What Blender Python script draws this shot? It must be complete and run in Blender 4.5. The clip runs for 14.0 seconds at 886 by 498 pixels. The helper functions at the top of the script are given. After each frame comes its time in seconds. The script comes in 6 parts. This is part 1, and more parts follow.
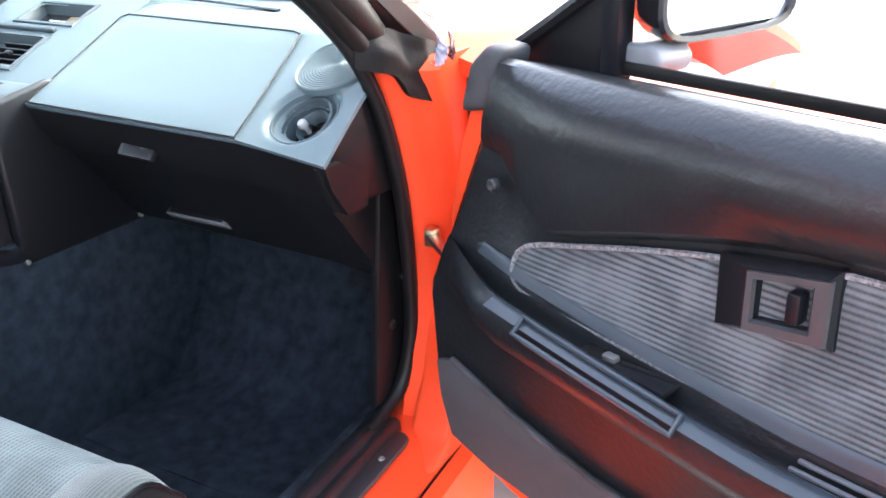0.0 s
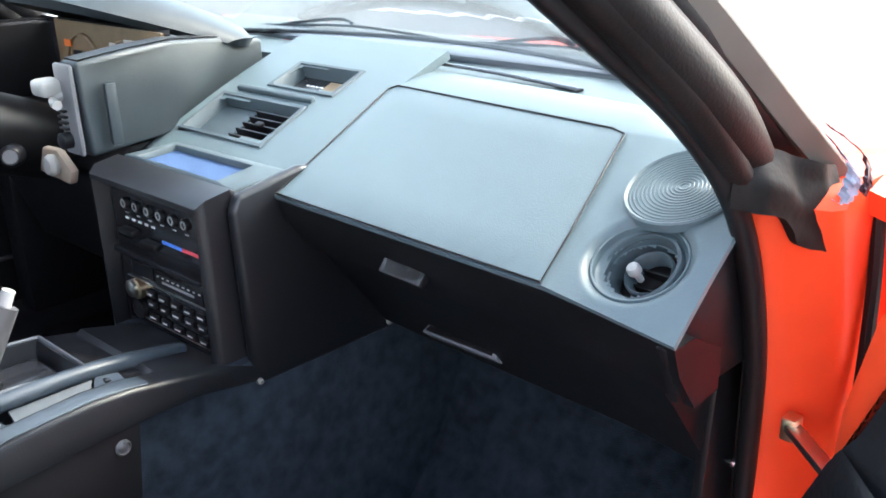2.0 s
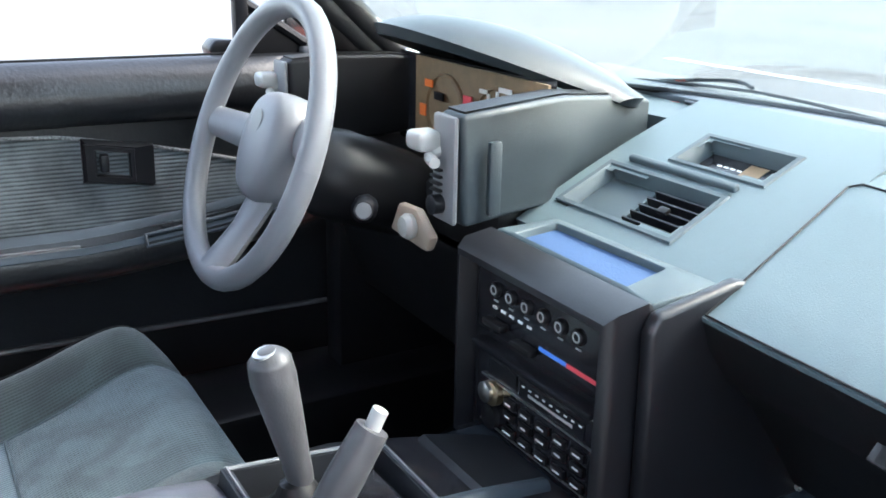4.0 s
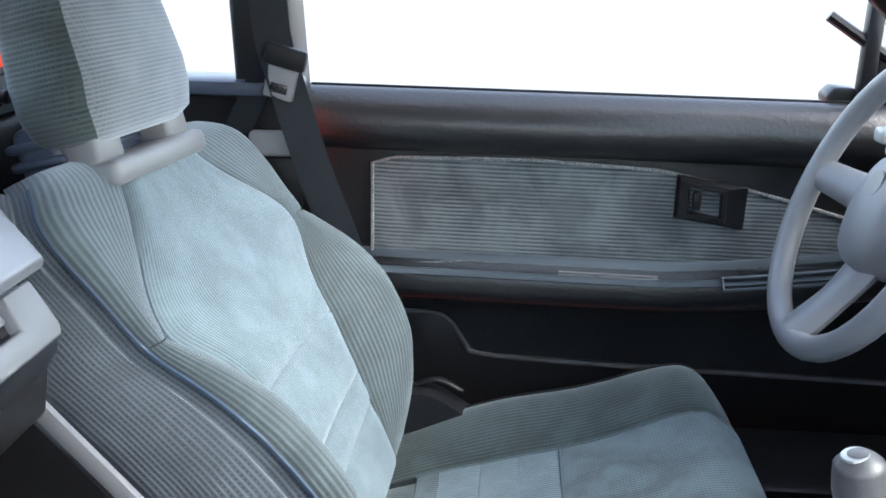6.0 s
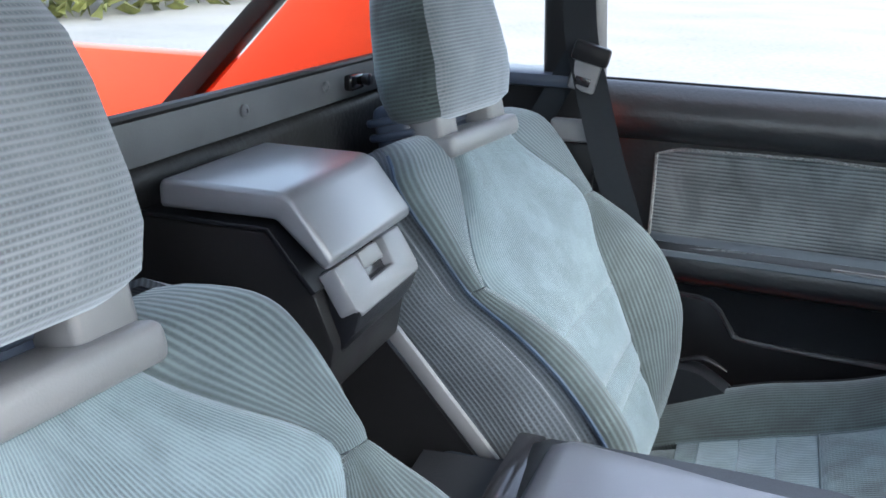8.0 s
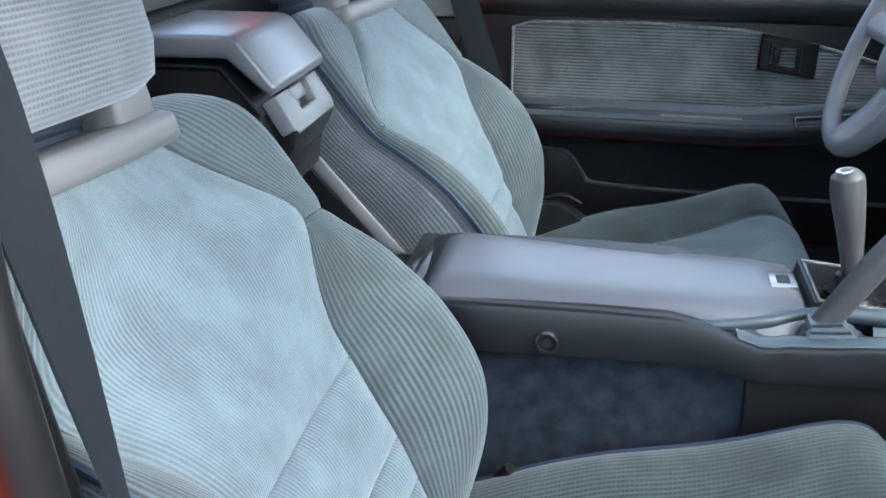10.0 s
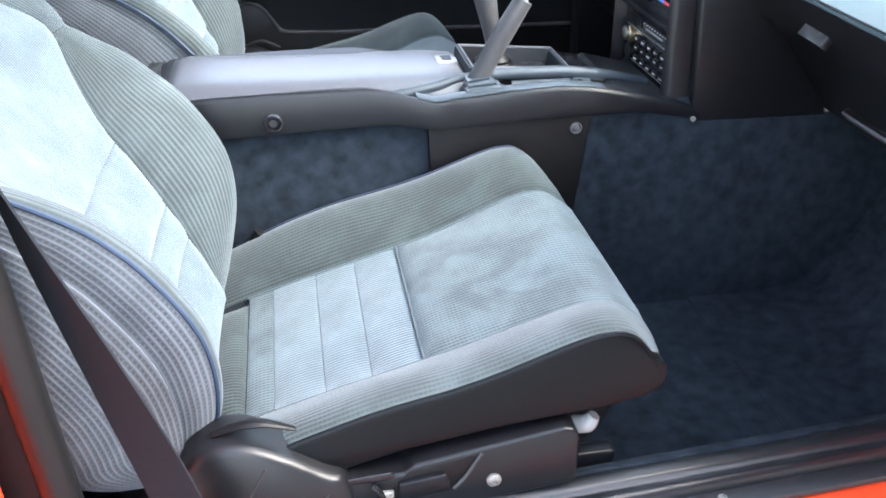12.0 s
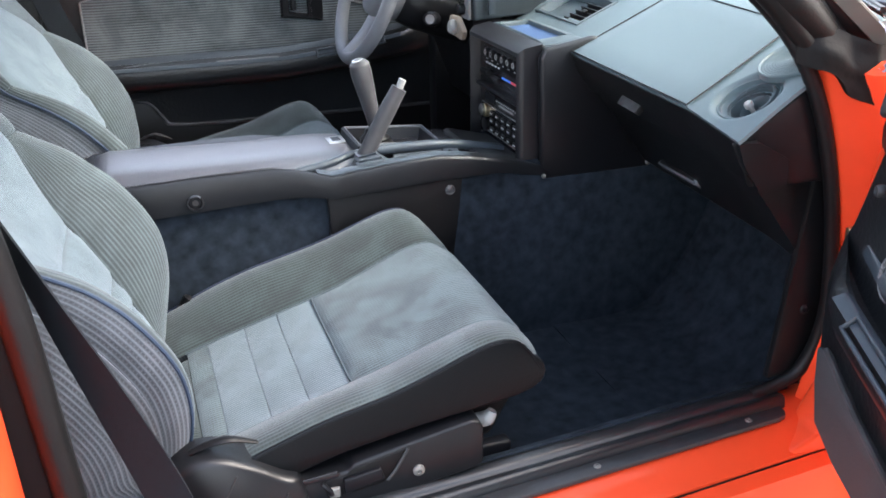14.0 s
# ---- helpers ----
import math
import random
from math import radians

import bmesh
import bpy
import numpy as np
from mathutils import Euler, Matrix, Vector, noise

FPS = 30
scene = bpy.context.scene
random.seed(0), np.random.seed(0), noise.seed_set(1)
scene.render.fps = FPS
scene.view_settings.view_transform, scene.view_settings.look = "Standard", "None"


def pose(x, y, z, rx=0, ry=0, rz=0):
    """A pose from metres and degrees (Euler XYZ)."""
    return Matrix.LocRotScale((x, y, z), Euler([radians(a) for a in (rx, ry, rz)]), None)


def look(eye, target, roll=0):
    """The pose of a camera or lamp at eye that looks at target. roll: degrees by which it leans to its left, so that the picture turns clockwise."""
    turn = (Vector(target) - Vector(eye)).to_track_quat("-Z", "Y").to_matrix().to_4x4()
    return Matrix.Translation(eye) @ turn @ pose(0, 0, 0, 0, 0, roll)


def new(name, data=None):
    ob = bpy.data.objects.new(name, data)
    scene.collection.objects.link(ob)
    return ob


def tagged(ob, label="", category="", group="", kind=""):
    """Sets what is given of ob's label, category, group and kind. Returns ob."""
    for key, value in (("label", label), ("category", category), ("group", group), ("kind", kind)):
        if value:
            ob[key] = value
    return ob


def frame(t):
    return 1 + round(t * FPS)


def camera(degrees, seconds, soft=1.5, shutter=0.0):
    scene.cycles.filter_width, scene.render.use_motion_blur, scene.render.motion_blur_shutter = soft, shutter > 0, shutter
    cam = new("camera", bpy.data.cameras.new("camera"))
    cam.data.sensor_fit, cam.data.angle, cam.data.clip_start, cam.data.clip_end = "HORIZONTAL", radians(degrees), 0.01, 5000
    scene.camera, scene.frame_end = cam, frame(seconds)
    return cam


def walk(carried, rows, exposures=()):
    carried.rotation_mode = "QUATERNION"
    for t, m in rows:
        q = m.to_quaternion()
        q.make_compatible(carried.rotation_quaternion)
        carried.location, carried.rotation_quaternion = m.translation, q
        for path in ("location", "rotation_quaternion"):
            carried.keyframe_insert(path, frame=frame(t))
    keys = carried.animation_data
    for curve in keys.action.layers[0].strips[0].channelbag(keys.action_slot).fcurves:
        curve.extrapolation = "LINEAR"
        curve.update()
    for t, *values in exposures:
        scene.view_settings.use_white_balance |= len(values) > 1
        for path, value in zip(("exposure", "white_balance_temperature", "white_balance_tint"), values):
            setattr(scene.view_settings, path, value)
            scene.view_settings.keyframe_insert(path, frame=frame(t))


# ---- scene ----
# x to the car's right-hand side (the open passenger door), y to its nose, z up; the ground is z = 0.
cam = camera(50.9, 14.0, soft=1.7)
PATH = [
    (0.0, 1.1573, -0.3307, 0.9476, 67.03, 1.34, 29.57),
    (0.5, 1.0950, -0.2600, 0.9536, 67.28, 1.55, 34.24),
    (1.0, 1.0380, -0.1985, 0.9540, 67.88, 1.83, 38.36),
    (1.5, 0.9669, -0.1602, 0.9563, 68.53, 1.77, 41.17),
    (2.0, 0.8884, -0.1466, 0.9620, 69.06, 1.53, 42.82),
    (2.2, 0.8510, -0.1407, 0.9658, 69.05, 1.67, 43.32),
    (4.3, 0.5808, -0.1163, 0.9507, 72.17, -1.58, 64.53),
    (4.5, 0.5746, -0.1212, 0.9534, 72.29, -1.54, 68.27),
    (5.0, 0.5657, -0.1329, 0.9630, 72.22, -1.54, 77.22),
    (5.5, 0.5605, -0.1417, 0.9716, 72.00, -1.27, 85.86),
    (6.0, 0.5525, -0.1426, 0.9644, 72.50, -1.20, 94.27),
    (6.5, 0.5582, -0.1567, 0.9625, 73.10, -1.37, 101.30),
    (7.0, 0.6019, -0.1689, 0.9818, 72.83, -2.15, 107.12),
    (7.2, 0.6205, -0.1675, 0.9843, 72.91, -2.17, 108.93),
    (9.3, 0.8631, -0.1828, 0.9677, 69.44, -1.06, 108.22),
    (9.5, 0.8874, -0.1732, 0.9601, 68.88, -0.63, 106.09),
    (10.0, 0.9683, -0.1469, 0.9520, 67.46, -0.01, 100.57),
    (10.5, 1.0479, -0.1455, 0.9452, 65.38, -0.38, 94.62),
    (11.0, 1.1188, -0.1539, 0.9396, 63.15, -0.61, 88.67),
    (11.5, 1.1910, -0.1600, 0.9258, 61.98, -0.35, 83.95),
    (12.0, 1.2614, -0.1625, 0.9171, 61.76, 0.51, 80.62),
    (12.5, 1.3239, -0.1695, 0.9360, 61.66, 1.45, 78.33),
    (13.0, 1.3788, -0.1871, 0.9459, 63.19, 1.92, 75.97),
    (13.5, 1.4281, -0.2200, 0.9609, 64.99, 1.74, 73.45),
    (14.0, 1.4651, -0.2660, 0.9841, 66.32, 1.12, 70.80),
]
walk(cam, [(r[0], pose(*r[1:])) for r in PATH], [
    (0.0, 2.80, 6600, 10), (1.0, 2.55, 6600, 10), (2.0, 2.42, 6550, 10), (4.5, 2.38, 6350, 8), (5.5, 2.3, 6220, 8), (6.5, 2.13, 6220, 8), (7.0, 2.06, 6220, 8),
    (9.5, 1.9, 6000, 6), (10.5, 1.98, 5980, 5), (11.0, 2.08, 6020, 6), (11.5, 2.4, 6180, 8), (12.0, 2.8, 6450, 10), (12.5, 2.92, 6550, 10), (13.0, 2.68, 6600, 11), (13.5, 2.38, 6650, 12), (14.0, 2.12, 6700, 12)])

# ---- light: bright hazy daylight on a pale open yard ----
world = bpy.data.worlds.new("world")
scene.world = world
world.use_nodes = True
wn = world.node_tree
sky = wn.nodes.new("ShaderNodeTexSky")
sky.sky_type = "NISHITA"
sky.sun_disc = False
sky.sun_elevation = radians(42)
sky.sun_rotation = radians(18)
sky.dust_density = 2.2
haze = wn.nodes.new("ShaderNodeHueSaturation")
haze.inputs["Saturation"].default_value = 0.68
wn.links.new(sky.outputs["Color"], haze.inputs["Color"])
wn.links.new(haze.outputs["Color"], wn.nodes["Background"].inputs["Color"])
wn.nodes["Background"].inputs["Strength"].default_value = 0.24
sun = new("sun", bpy.data.lights.new("sun", "SUN"))
sun.data.energy = 0.6
sun.data.angle = radians(22)
sun.data.color = (1.0, 0.96, 0.9)
sun.matrix_world = look((0.235, 0.71, 0.67), (0, 0, 0))

# ---- materials ----
def material(name, color, rough=0.5, metal=0.0, vary=0.12, scale=30.0, bump=0.0, bump_scale=400.0, coat=0.0, sheen=0.0, big=3.0, spec=0.5):
    """A surface with a coarse and a fine variation of its colour and a fine relief."""
    m = bpy.data.materials.new(name)
    m.use_nodes = True
    t = m.node_tree
    b = t.nodes["Principled BSDF"]
    b.inputs["Roughness"].default_value = rough
    b.inputs["Metallic"].default_value = metal
    b.inputs["Specular IOR Level"].default_value = spec
    b.inputs["Coat Weight"].default_value = coat
    b.inputs["Coat Roughness"].default_value = min(0.08, rough) if coat else 0.25
    b.inputs["Sheen Weight"].default_value = sheen
    co = t.nodes.new("ShaderNodeTexCoord")
    n1 = t.nodes.new("ShaderNodeTexNoise")
    n1.inputs["Scale"].default_value = big
    n1.inputs["Detail"].default_value = 4
    n2 = t.nodes.new("ShaderNodeTexNoise")
    n2.inputs["Scale"].default_value = scale
    n2.inputs["Detail"].default_value = 5
    for n in (n1, n2):
        t.links.new(co.outputs["Object"], n.inputs["Vector"])
    add = t.nodes.new("ShaderNodeMath")
    add.operation = "ADD"
    t.links.new(n1.outputs["Fac"], add.inputs[0])
    t.links.new(n2.outputs["Fac"], add.inputs[1])
    ramp = t.nodes.new("ShaderNodeMapRange")
    ramp.inputs["From Min"].default_value = 0.6
    ramp.inputs["From Max"].default_value = 1.4
    ramp.inputs["To Min"].default_value = 1 - vary
    ramp.inputs["To Max"].default_value = 1 + vary
    t.links.new(add.outputs[0], ramp.inputs["Value"])
    mul = t.nodes.new("ShaderNodeVectorMath")
    mul.operation = "SCALE"
    mul.inputs[0].default_value = color
    t.links.new(ramp.outputs[0], mul.inputs["Scale"])
    t.links.new(mul.outputs[0], b.inputs["Base Color"])
    rr = t.nodes.new("ShaderNodeMapRange")
    rr.inputs["To Min"].default_value = max(0.02, rough - 0.04)
    rr.inputs["To Max"].default_value = min(1, rough + 0.04)
    t.links.new(n2.outputs["Fac"], rr.inputs["Value"])
    t.links.new(rr.outputs[0], b.inputs["Roughness"])
    if bump:
        n3 = t.nodes.new("ShaderNodeTexNoise")
        n3.inputs["Scale"].default_value = bump_scale
        t.links.new(co.outputs["Object"], n3.inputs["Vector"])
        bp = t.nodes.new("ShaderNodeBump")
        bp.inputs["Strength"].default_value = bump
        bp.inputs["Distance"].default_value = 0.001
        t.links.new(n3.outputs["Fac"], bp.inputs["Height"])
        t.links.new(bp.outputs[0], b.inputs["Normal"])
    return m


def cloth(name, light, dark, rib, cross=0.0, wear=0.5, sheen=0.4, blot=0.3, thin=1.3):
    """A woven seat cloth: ribs a given width along the cloth's v, crossed where cross > 0, with rubbed paler patches."""
    m = bpy.data.materials.new(name)
    m.use_nodes = True
    t = m.node_tree
    b = t.nodes["Principled BSDF"]
    b.inputs["Roughness"].default_value = 0.85
    b.inputs["Sheen Weight"].default_value = sheen
    b.inputs["Sheen Roughness"].default_value = 0.55
    b.inputs["Sheen Tint"].default_value = (0.8, 0.88, 1.0, 1)
    uv = t.nodes.new("ShaderNodeUVMap")
    sep = t.nodes.new("ShaderNodeSeparateXYZ")
    t.links.new(uv.outputs[0], sep.inputs[0])

    def node(op, a, c=None):
        n = t.nodes.new("ShaderNodeMath")
        n.operation = op
        for i, v in enumerate((a, c)):
            if v is None:
                continue
            if isinstance(v, (int, float)):
                n.inputs[i].default_value = v
            else:
                t.links.new(v, n.inputs[i])
        return n.outputs[0]

    warp = t.nodes.new("ShaderNodeTexNoise")
    warp.inputs["Scale"].default_value = 25
    t.links.new(uv.outputs[0], warp.inputs["Vector"])
    wob = node("MULTIPLY", warp.outputs["Fac"], 1.2)
    su = node("SINE", node("ADD", node("MULTIPLY", sep.outputs["X"], 6.2832 / rib), wob))
    height = node("POWER", node("MULTIPLY", node("ADD", su, 1.0), 0.5), thin)
    if cross:
        sv = node("SINE", node("ADD", node("MULTIPLY", sep.outputs["Y"], 6.2832 / (rib * 0.9)), wob))
        hv = node("MULTIPLY", node("POWER", node("MULTIPLY", node("ADD", sv, 1.0), 0.5), 2.0), cross)
        height = node("MAXIMUM", height, hv)
    fleck = t.nodes.new("ShaderNodeTexNoise")
    fleck.inputs["Scale"].default_value = 420
    t.links.new(uv.outputs[0], fleck.inputs["Vector"])
    stain = t.nodes.new("ShaderNodeTexNoise")
    stain.inputs["Scale"].default_value = 12
    stain.inputs["Detail"].default_value = 6
    stain.inputs["Roughness"].default_value = 0.65
    t.links.new(uv.outputs[0], stain.inputs["Vector"])
    worn = t.nodes.new("ShaderNodeMapRange")
    worn.inputs["From Min"].default_value = 0.40
    worn.inputs["From Max"].default_value = 0.64
    worn.inputs["To Min"].default_value = 0
    worn.inputs["To Max"].default_value = wear
    t.links.new(stain.outputs["Fac"], worn.inputs["Value"])
    f = node("ADD", node("MULTIPLY", height, node("SUBTRACT", 0.95, node("MULTIPLY", worn.outputs[0], 0.55))), node("MULTIPLY", node("SUBTRACT", fleck.outputs["Fac"], 0.5), 0.45))
    f = node("ADD", f, node("MULTIPLY", worn.outputs[0], 0.75))
    soil = t.nodes.new("ShaderNodeTexNoise")
    soil.inputs["Scale"].default_value = 17
    soil.inputs["Detail"].default_value = 3
    soil.inputs["Distortion"].default_value = 0.6
    shift = t.nodes.new("ShaderNodeVectorMath")
    shift.operation = "ADD"
    shift.inputs[1].default_value = (3.7, 1.9, 0)
    t.links.new(uv.outputs[0], shift.inputs[0])
    t.links.new(shift.outputs[0], soil.inputs["Vector"])
    grime = t.nodes.new("ShaderNodeMapRange")
    grime.inputs["From Min"].default_value = 0.36
    grime.inputs["From Max"].default_value = 0.64
    grime.inputs["To Min"].default_value = 1 - blot
    grime.inputs["To Max"].default_value = 1 + 0.6 * blot
    t.links.new(soil.outputs["Fac"], grime.inputs["Value"])
    f = node("MULTIPLY", f, grime.outputs[0])
    mix = t.nodes.new("ShaderNodeMix")
    mix.data_type = "RGBA"
    t.links.new(f, mix.inputs["Factor"])
    mix.inputs["A"].default_value = (*dark, 1)
    mix.inputs["B"].default_value = (*light, 1)
    t.links.new(mix.outputs["Result"], b.inputs["Base Color"])
    bp = t.nodes.new("ShaderNodeBump")
    bp.inputs["Strength"].default_value = 0.35
    bp.inputs["Distance"].default_value = 0.0012
    t.links.new(height, bp.inputs["Height"])
    t.links.new(bp.outputs[0], b.inputs["Normal"])
    return m


def glass(name, tint=(0.9, 0.96, 0.95), ior=1.02):
    m = bpy.data.materials.new(name)
    m.use_nodes = True
    b = m.node_tree.nodes["Principled BSDF"]
    b.inputs["Base Color"].default_value = (*tint, 1)
    b.inputs["Roughness"].default_value = 0.0
    b.inputs["Transmission Weight"].default_value = 1.0
    b.inputs["IOR"].default_value = ior
    return m


# blue-grey base includes part of the sky mirrored by the dash top
M_DASH = material("dash_vinyl_sky_tint", (0.086, 0.122, 0.134), 0.42, vary=0.07, scale=60, bump=0.25, bump_scale=700, spec=0.5)
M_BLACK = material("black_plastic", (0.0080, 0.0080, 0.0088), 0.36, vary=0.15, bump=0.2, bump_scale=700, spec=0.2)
M_GLOSS = material("gloss_black", (0.012, 0.012, 0.014), 0.15, vary=0.1)
M_CHAR = material("charcoal_plastic", (0.0075, 0.008, 0.010), 0.33, vary=0.15, bump=0.2, bump_scale=700, spec=0.22)
M_GREY = material("grey_plastic", (0.14, 0.143, 0.15), 0.4, vary=0.08, bump=0.15, bump_scale=600)
M_LID = material("console_lid_vinyl", (0.070, 0.075, 0.092), 0.31, vary=0.06, bump=0.15, bump_scale=500, spec=0.8)
M_VINYL = material("door_vinyl", (0.0100, 0.0110, 0.0125), 0.33, vary=0.3, scale=22, bump=0.7, bump_scale=140, spec=0.55)
M_BLUE = material("navy_vinyl", (0.030, 0.040, 0.062), 0.4, vary=0.1, bump=0.2, bump_scale=600)
M_FELT = material("felt_with_sky_blue", (0.030, 0.072, 0.165), 0.9, vary=0.1, scale=200, bump=0.3)
M_CARPET = material("navy_carpet", (0.0215, 0.0290, 0.0385), 0.98, vary=0.75, scale=45, bump=1.0, bump_scale=900, spec=0.1)
M_RED = material("red_paint", (0.90, 0.080, 0.025), 0.38, vary=0.05, spec=0.14, coat=0.12)
M_RUBBER = material("black_rubber", (0.007, 0.007, 0.0075), 0.45, vary=0.2, bump=0.2, spec=0.3)
M_PILLAR = material("dusty_weatherstrip", (0.0095, 0.0085, 0.0080), 0.46, vary=0.4, scale=14, bump=0.25, spec=0.18)
M_STEEL = material("bare_steel", (0.55, 0.54, 0.52), 0.3, metal=1.0, vary=0.15)
M_BRASS = material("plated_steel", (0.62, 0.5, 0.32), 0.35, metal=1.0, vary=0.15)
M_BELT = material("belt_webbing", (0.0105, 0.0130, 0.0165), 0.75, vary=0.2, scale=150, bump=0.5, bump_scale=900, spec=0.15)
M_WHEEL = material("wheel_grey", (0.14, 0.145, 0.158), 0.42, vary=0.1, bump=0.15, bump_scale=500)
M_WHITE = material("white_plastic", (0.75, 0.75, 0.73), 0.4, vary=0.05)
M_TRIM = material("pale_trim", (0.34, 0.34, 0.325), 0.35, vary=0.1)
M_AMBER = material("gauge_tan", (0.20, 0.135, 0.075), 0.5, vary=0.3, scale=60)
M_ORANGE = material("gauge_orange", (0.8, 0.17, 0.03), 0.5)
M_REDMARK = material("red_mark", (0.75, 0.08, 0.10), 0.5)
M_BLUEMARK = material("blue_mark", (0.08, 0.25, 0.8), 0.5)
M_GROUND = material("pale_concrete", (0.215, 0.212, 0.206), 0.9, vary=0.3, scale=18, big=0.5, bump=0.5, bump_scale=120)
M_LEAF = material("foliage", (0.23, 0.245, 0.085), 0.8, vary=0.5, scale=8)
M_MIRROR = material("mirror_silver", (0.9, 0.9, 0.9), 0.02, metal=1.0, vary=0.01)
M_BOARD = material("grey_fibre_board", (0.055, 0.056, 0.060), 0.9, vary=0.15, scale=50, bump=0.4, bump_scale=300)
M_TAN = material("tan_trim", (0.125, 0.110, 0.092), 0.55, vary=0.25, scale=14, spec=0.3)
M_PLATE = material("pale_tan_plastic", (0.30, 0.235, 0.185), 0.5, vary=0.15)
M_BEZEL = material("satin_black_bezel", (0.0085, 0.0088, 0.0105), 0.30, vary=0.12, bump=0.12, bump_scale=700, spec=0.5)
M_FLAP = material("dull_dusty_rubber", (0.0075, 0.0066, 0.0060), 0.6, vary=0.6, scale=30, bump=0.4, bump_scale=160, spec=0.16)
M_PLUM = material("plum_rubber", (0.030, 0.010, 0.018), 0.4, vary=0.3, scale=60)
M_CORD = material("twisted_cord", (0.19, 0.195, 0.20), 0.75, vary=0.9, scale=420, big=260)
M_LINING = material("torn_lining", (0.34, 0.40, 0.50), 0.6, vary=0.35, scale=90, big=40)
M_CONSOLE = material("console_plastic", (0.0085, 0.0092, 0.011), 0.33, vary=0.15, bump=0.2, bump_scale=600, spec=0.38)
M_SCUFF = material("scuffed_grey_plastic", (0.032, 0.033, 0.035), 0.42, vary=0.3, scale=40, bump=0.2, bump_scale=500, spec=0.5)
M_POD = material("dark_teal_plastic", (0.022, 0.030, 0.034), 0.4, vary=0.15, bump=0.2, bump_scale=600, spec=0.45)
M_LINER = material("headlining", (0.10, 0.10, 0.105), 0.9, vary=0.05, bump=0.3)
M_KNOB = material("worn_knob_leather", (0.055, 0.055, 0.058), 0.38, vary=0.25, scale=40, bump=0.2)
# slate plastic; door trough edges and console rim wear it as sky sheen
M_SLATE = material("slate_plastic_sky_sheen", (0.036, 0.047, 0.058), 0.30, vary=0.15, bump=0.15, bump_scale=600, spec=0.6)
M_DUST = material("dusty_rubber", (0.046, 0.048, 0.052), 0.65, vary=0.7, scale=30, big=14, bump=1.0, bump_scale=60)
# lighter copy of the console lid vinyl: mirrored sky lifted into the colour
M_BOXLID_LIT = material("box_lid_vinyl_lit", (0.100, 0.104, 0.118), 0.30, vary=0.08, bump=0.12, bump_scale=500, spec=1.0)
M_GLASS = glass("clear_glass", (0.72, 0.79, 0.77), 1.30)
M_REARGLASS = glass("rear_glass", (0.94, 0.97, 0.96))
M_CENTRE = cloth("seat_cloth_pale", (0.132, 0.176, 0.196), (0.042, 0.062, 0.071), 0.0044, 0.2, wear=0.9, sheen=0.3, blot=0.32)
M_SEAT = cloth("seat_cloth_checked", (0.104, 0.142, 0.152), (0.015, 0.023, 0.023), 0.0048, 0.6, wear=0.75, sheen=0.22, blot=0.45)
M_BOLSTER = cloth("seat_cloth_ribbed", (0.042, 0.060, 0.059), (0.0050, 0.0085, 0.0082), 0.0050, 0.5, wear=0.5, sheen=0.18, blot=0.5)
M_WALE = cloth("seat_cloth_broad_rib", (0.076, 0.101, 0.107), (0.015, 0.021, 0.022), 0.0064, 0.15, wear=0.45, sheen=0.22, blot=0.4)
M_SHOULDER = cloth("shoulder_cloth", (0.086, 0.114, 0.124), (0.018, 0.027, 0.030), 0.0066, 0.12, wear=0.5, sheen=0.3, blot=0.35)
M_HEAD = cloth("headrest_cloth", (0.178, 0.195, 0.208), (0.062, 0.074, 0.083), 0.0044, 0.45, wear=0.6, sheen=0.45, blot=0.2)
M_FABRIC = cloth("door_cloth_ribbed", (0.130, 0.150, 0.160), (0.007, 0.010, 0.013), 0.0060, 0.0, wear=0.6, sheen=0.15, blot=0.35, thin=0.7)
M_SIDE = cloth("seat_side_cloth", (0.080, 0.095, 0.114), (0.016, 0.021, 0.027), 0.0058, 0.45, wear=0.45, sheen=0.2, blot=0.35)
M_RUBBED = cloth("seat_cloth_rubbed", (0.066, 0.088, 0.090), (0.010, 0.015, 0.015), 0.0050, 0.5, wear=0.8, sheen=0.2, blot=0.4)
M_FRAME = material("matt_dash_frame", (0.058, 0.080, 0.090), 0.5, vary=0.08, bump=0.15, bump_scale=700, spec=0.35)
M_SEAL = material("smooth_seal_rubber", (0.016, 0.018, 0.020), 0.36, vary=0.25, scale=25, bump=0.15, bump_scale=300, spec=0.6)
M_DULL = material("dull_zinc", (0.22, 0.215, 0.20), 0.5, metal=0.4, vary=0.3, scale=200)
M_LEDGE = material("ledge_plastic", (0.088, 0.095, 0.106), 0.55, vary=0.2, scale=20, bump=0.2, bump_scale=500, spec=0.35)
M_NAVY = material("navy_cord", (0.012, 0.020, 0.045), 0.6, vary=0.1)
M_PADDING = material("black_textured_padding", (0.0085, 0.0088, 0.0095), 0.55, vary=0.3, scale=60, bump=1.0, bump_scale=120, spec=0.35)
M_SEAM = material("seam_thread", (0.075, 0.098, 0.108), 0.85, vary=0.3, scale=300)
M_SEATVINYL = material("seat_side_vinyl", (0.0052, 0.0060, 0.0070), 0.36, vary=0.15, bump=0.3, bump_scale=300, spec=0.16)
M_PIPING = material("blue_piping", (0.022, 0.042, 0.078), 0.6, vary=0.15)


# ---- mesh helpers ----
def smooth(bm, angle=0.7):
    for f in bm.faces:
        f.smooth = True
    for e in bm.edges:
        if len(e.link_faces) == 2 and e.calc_face_angle(0) > angle:
            e.smooth = False


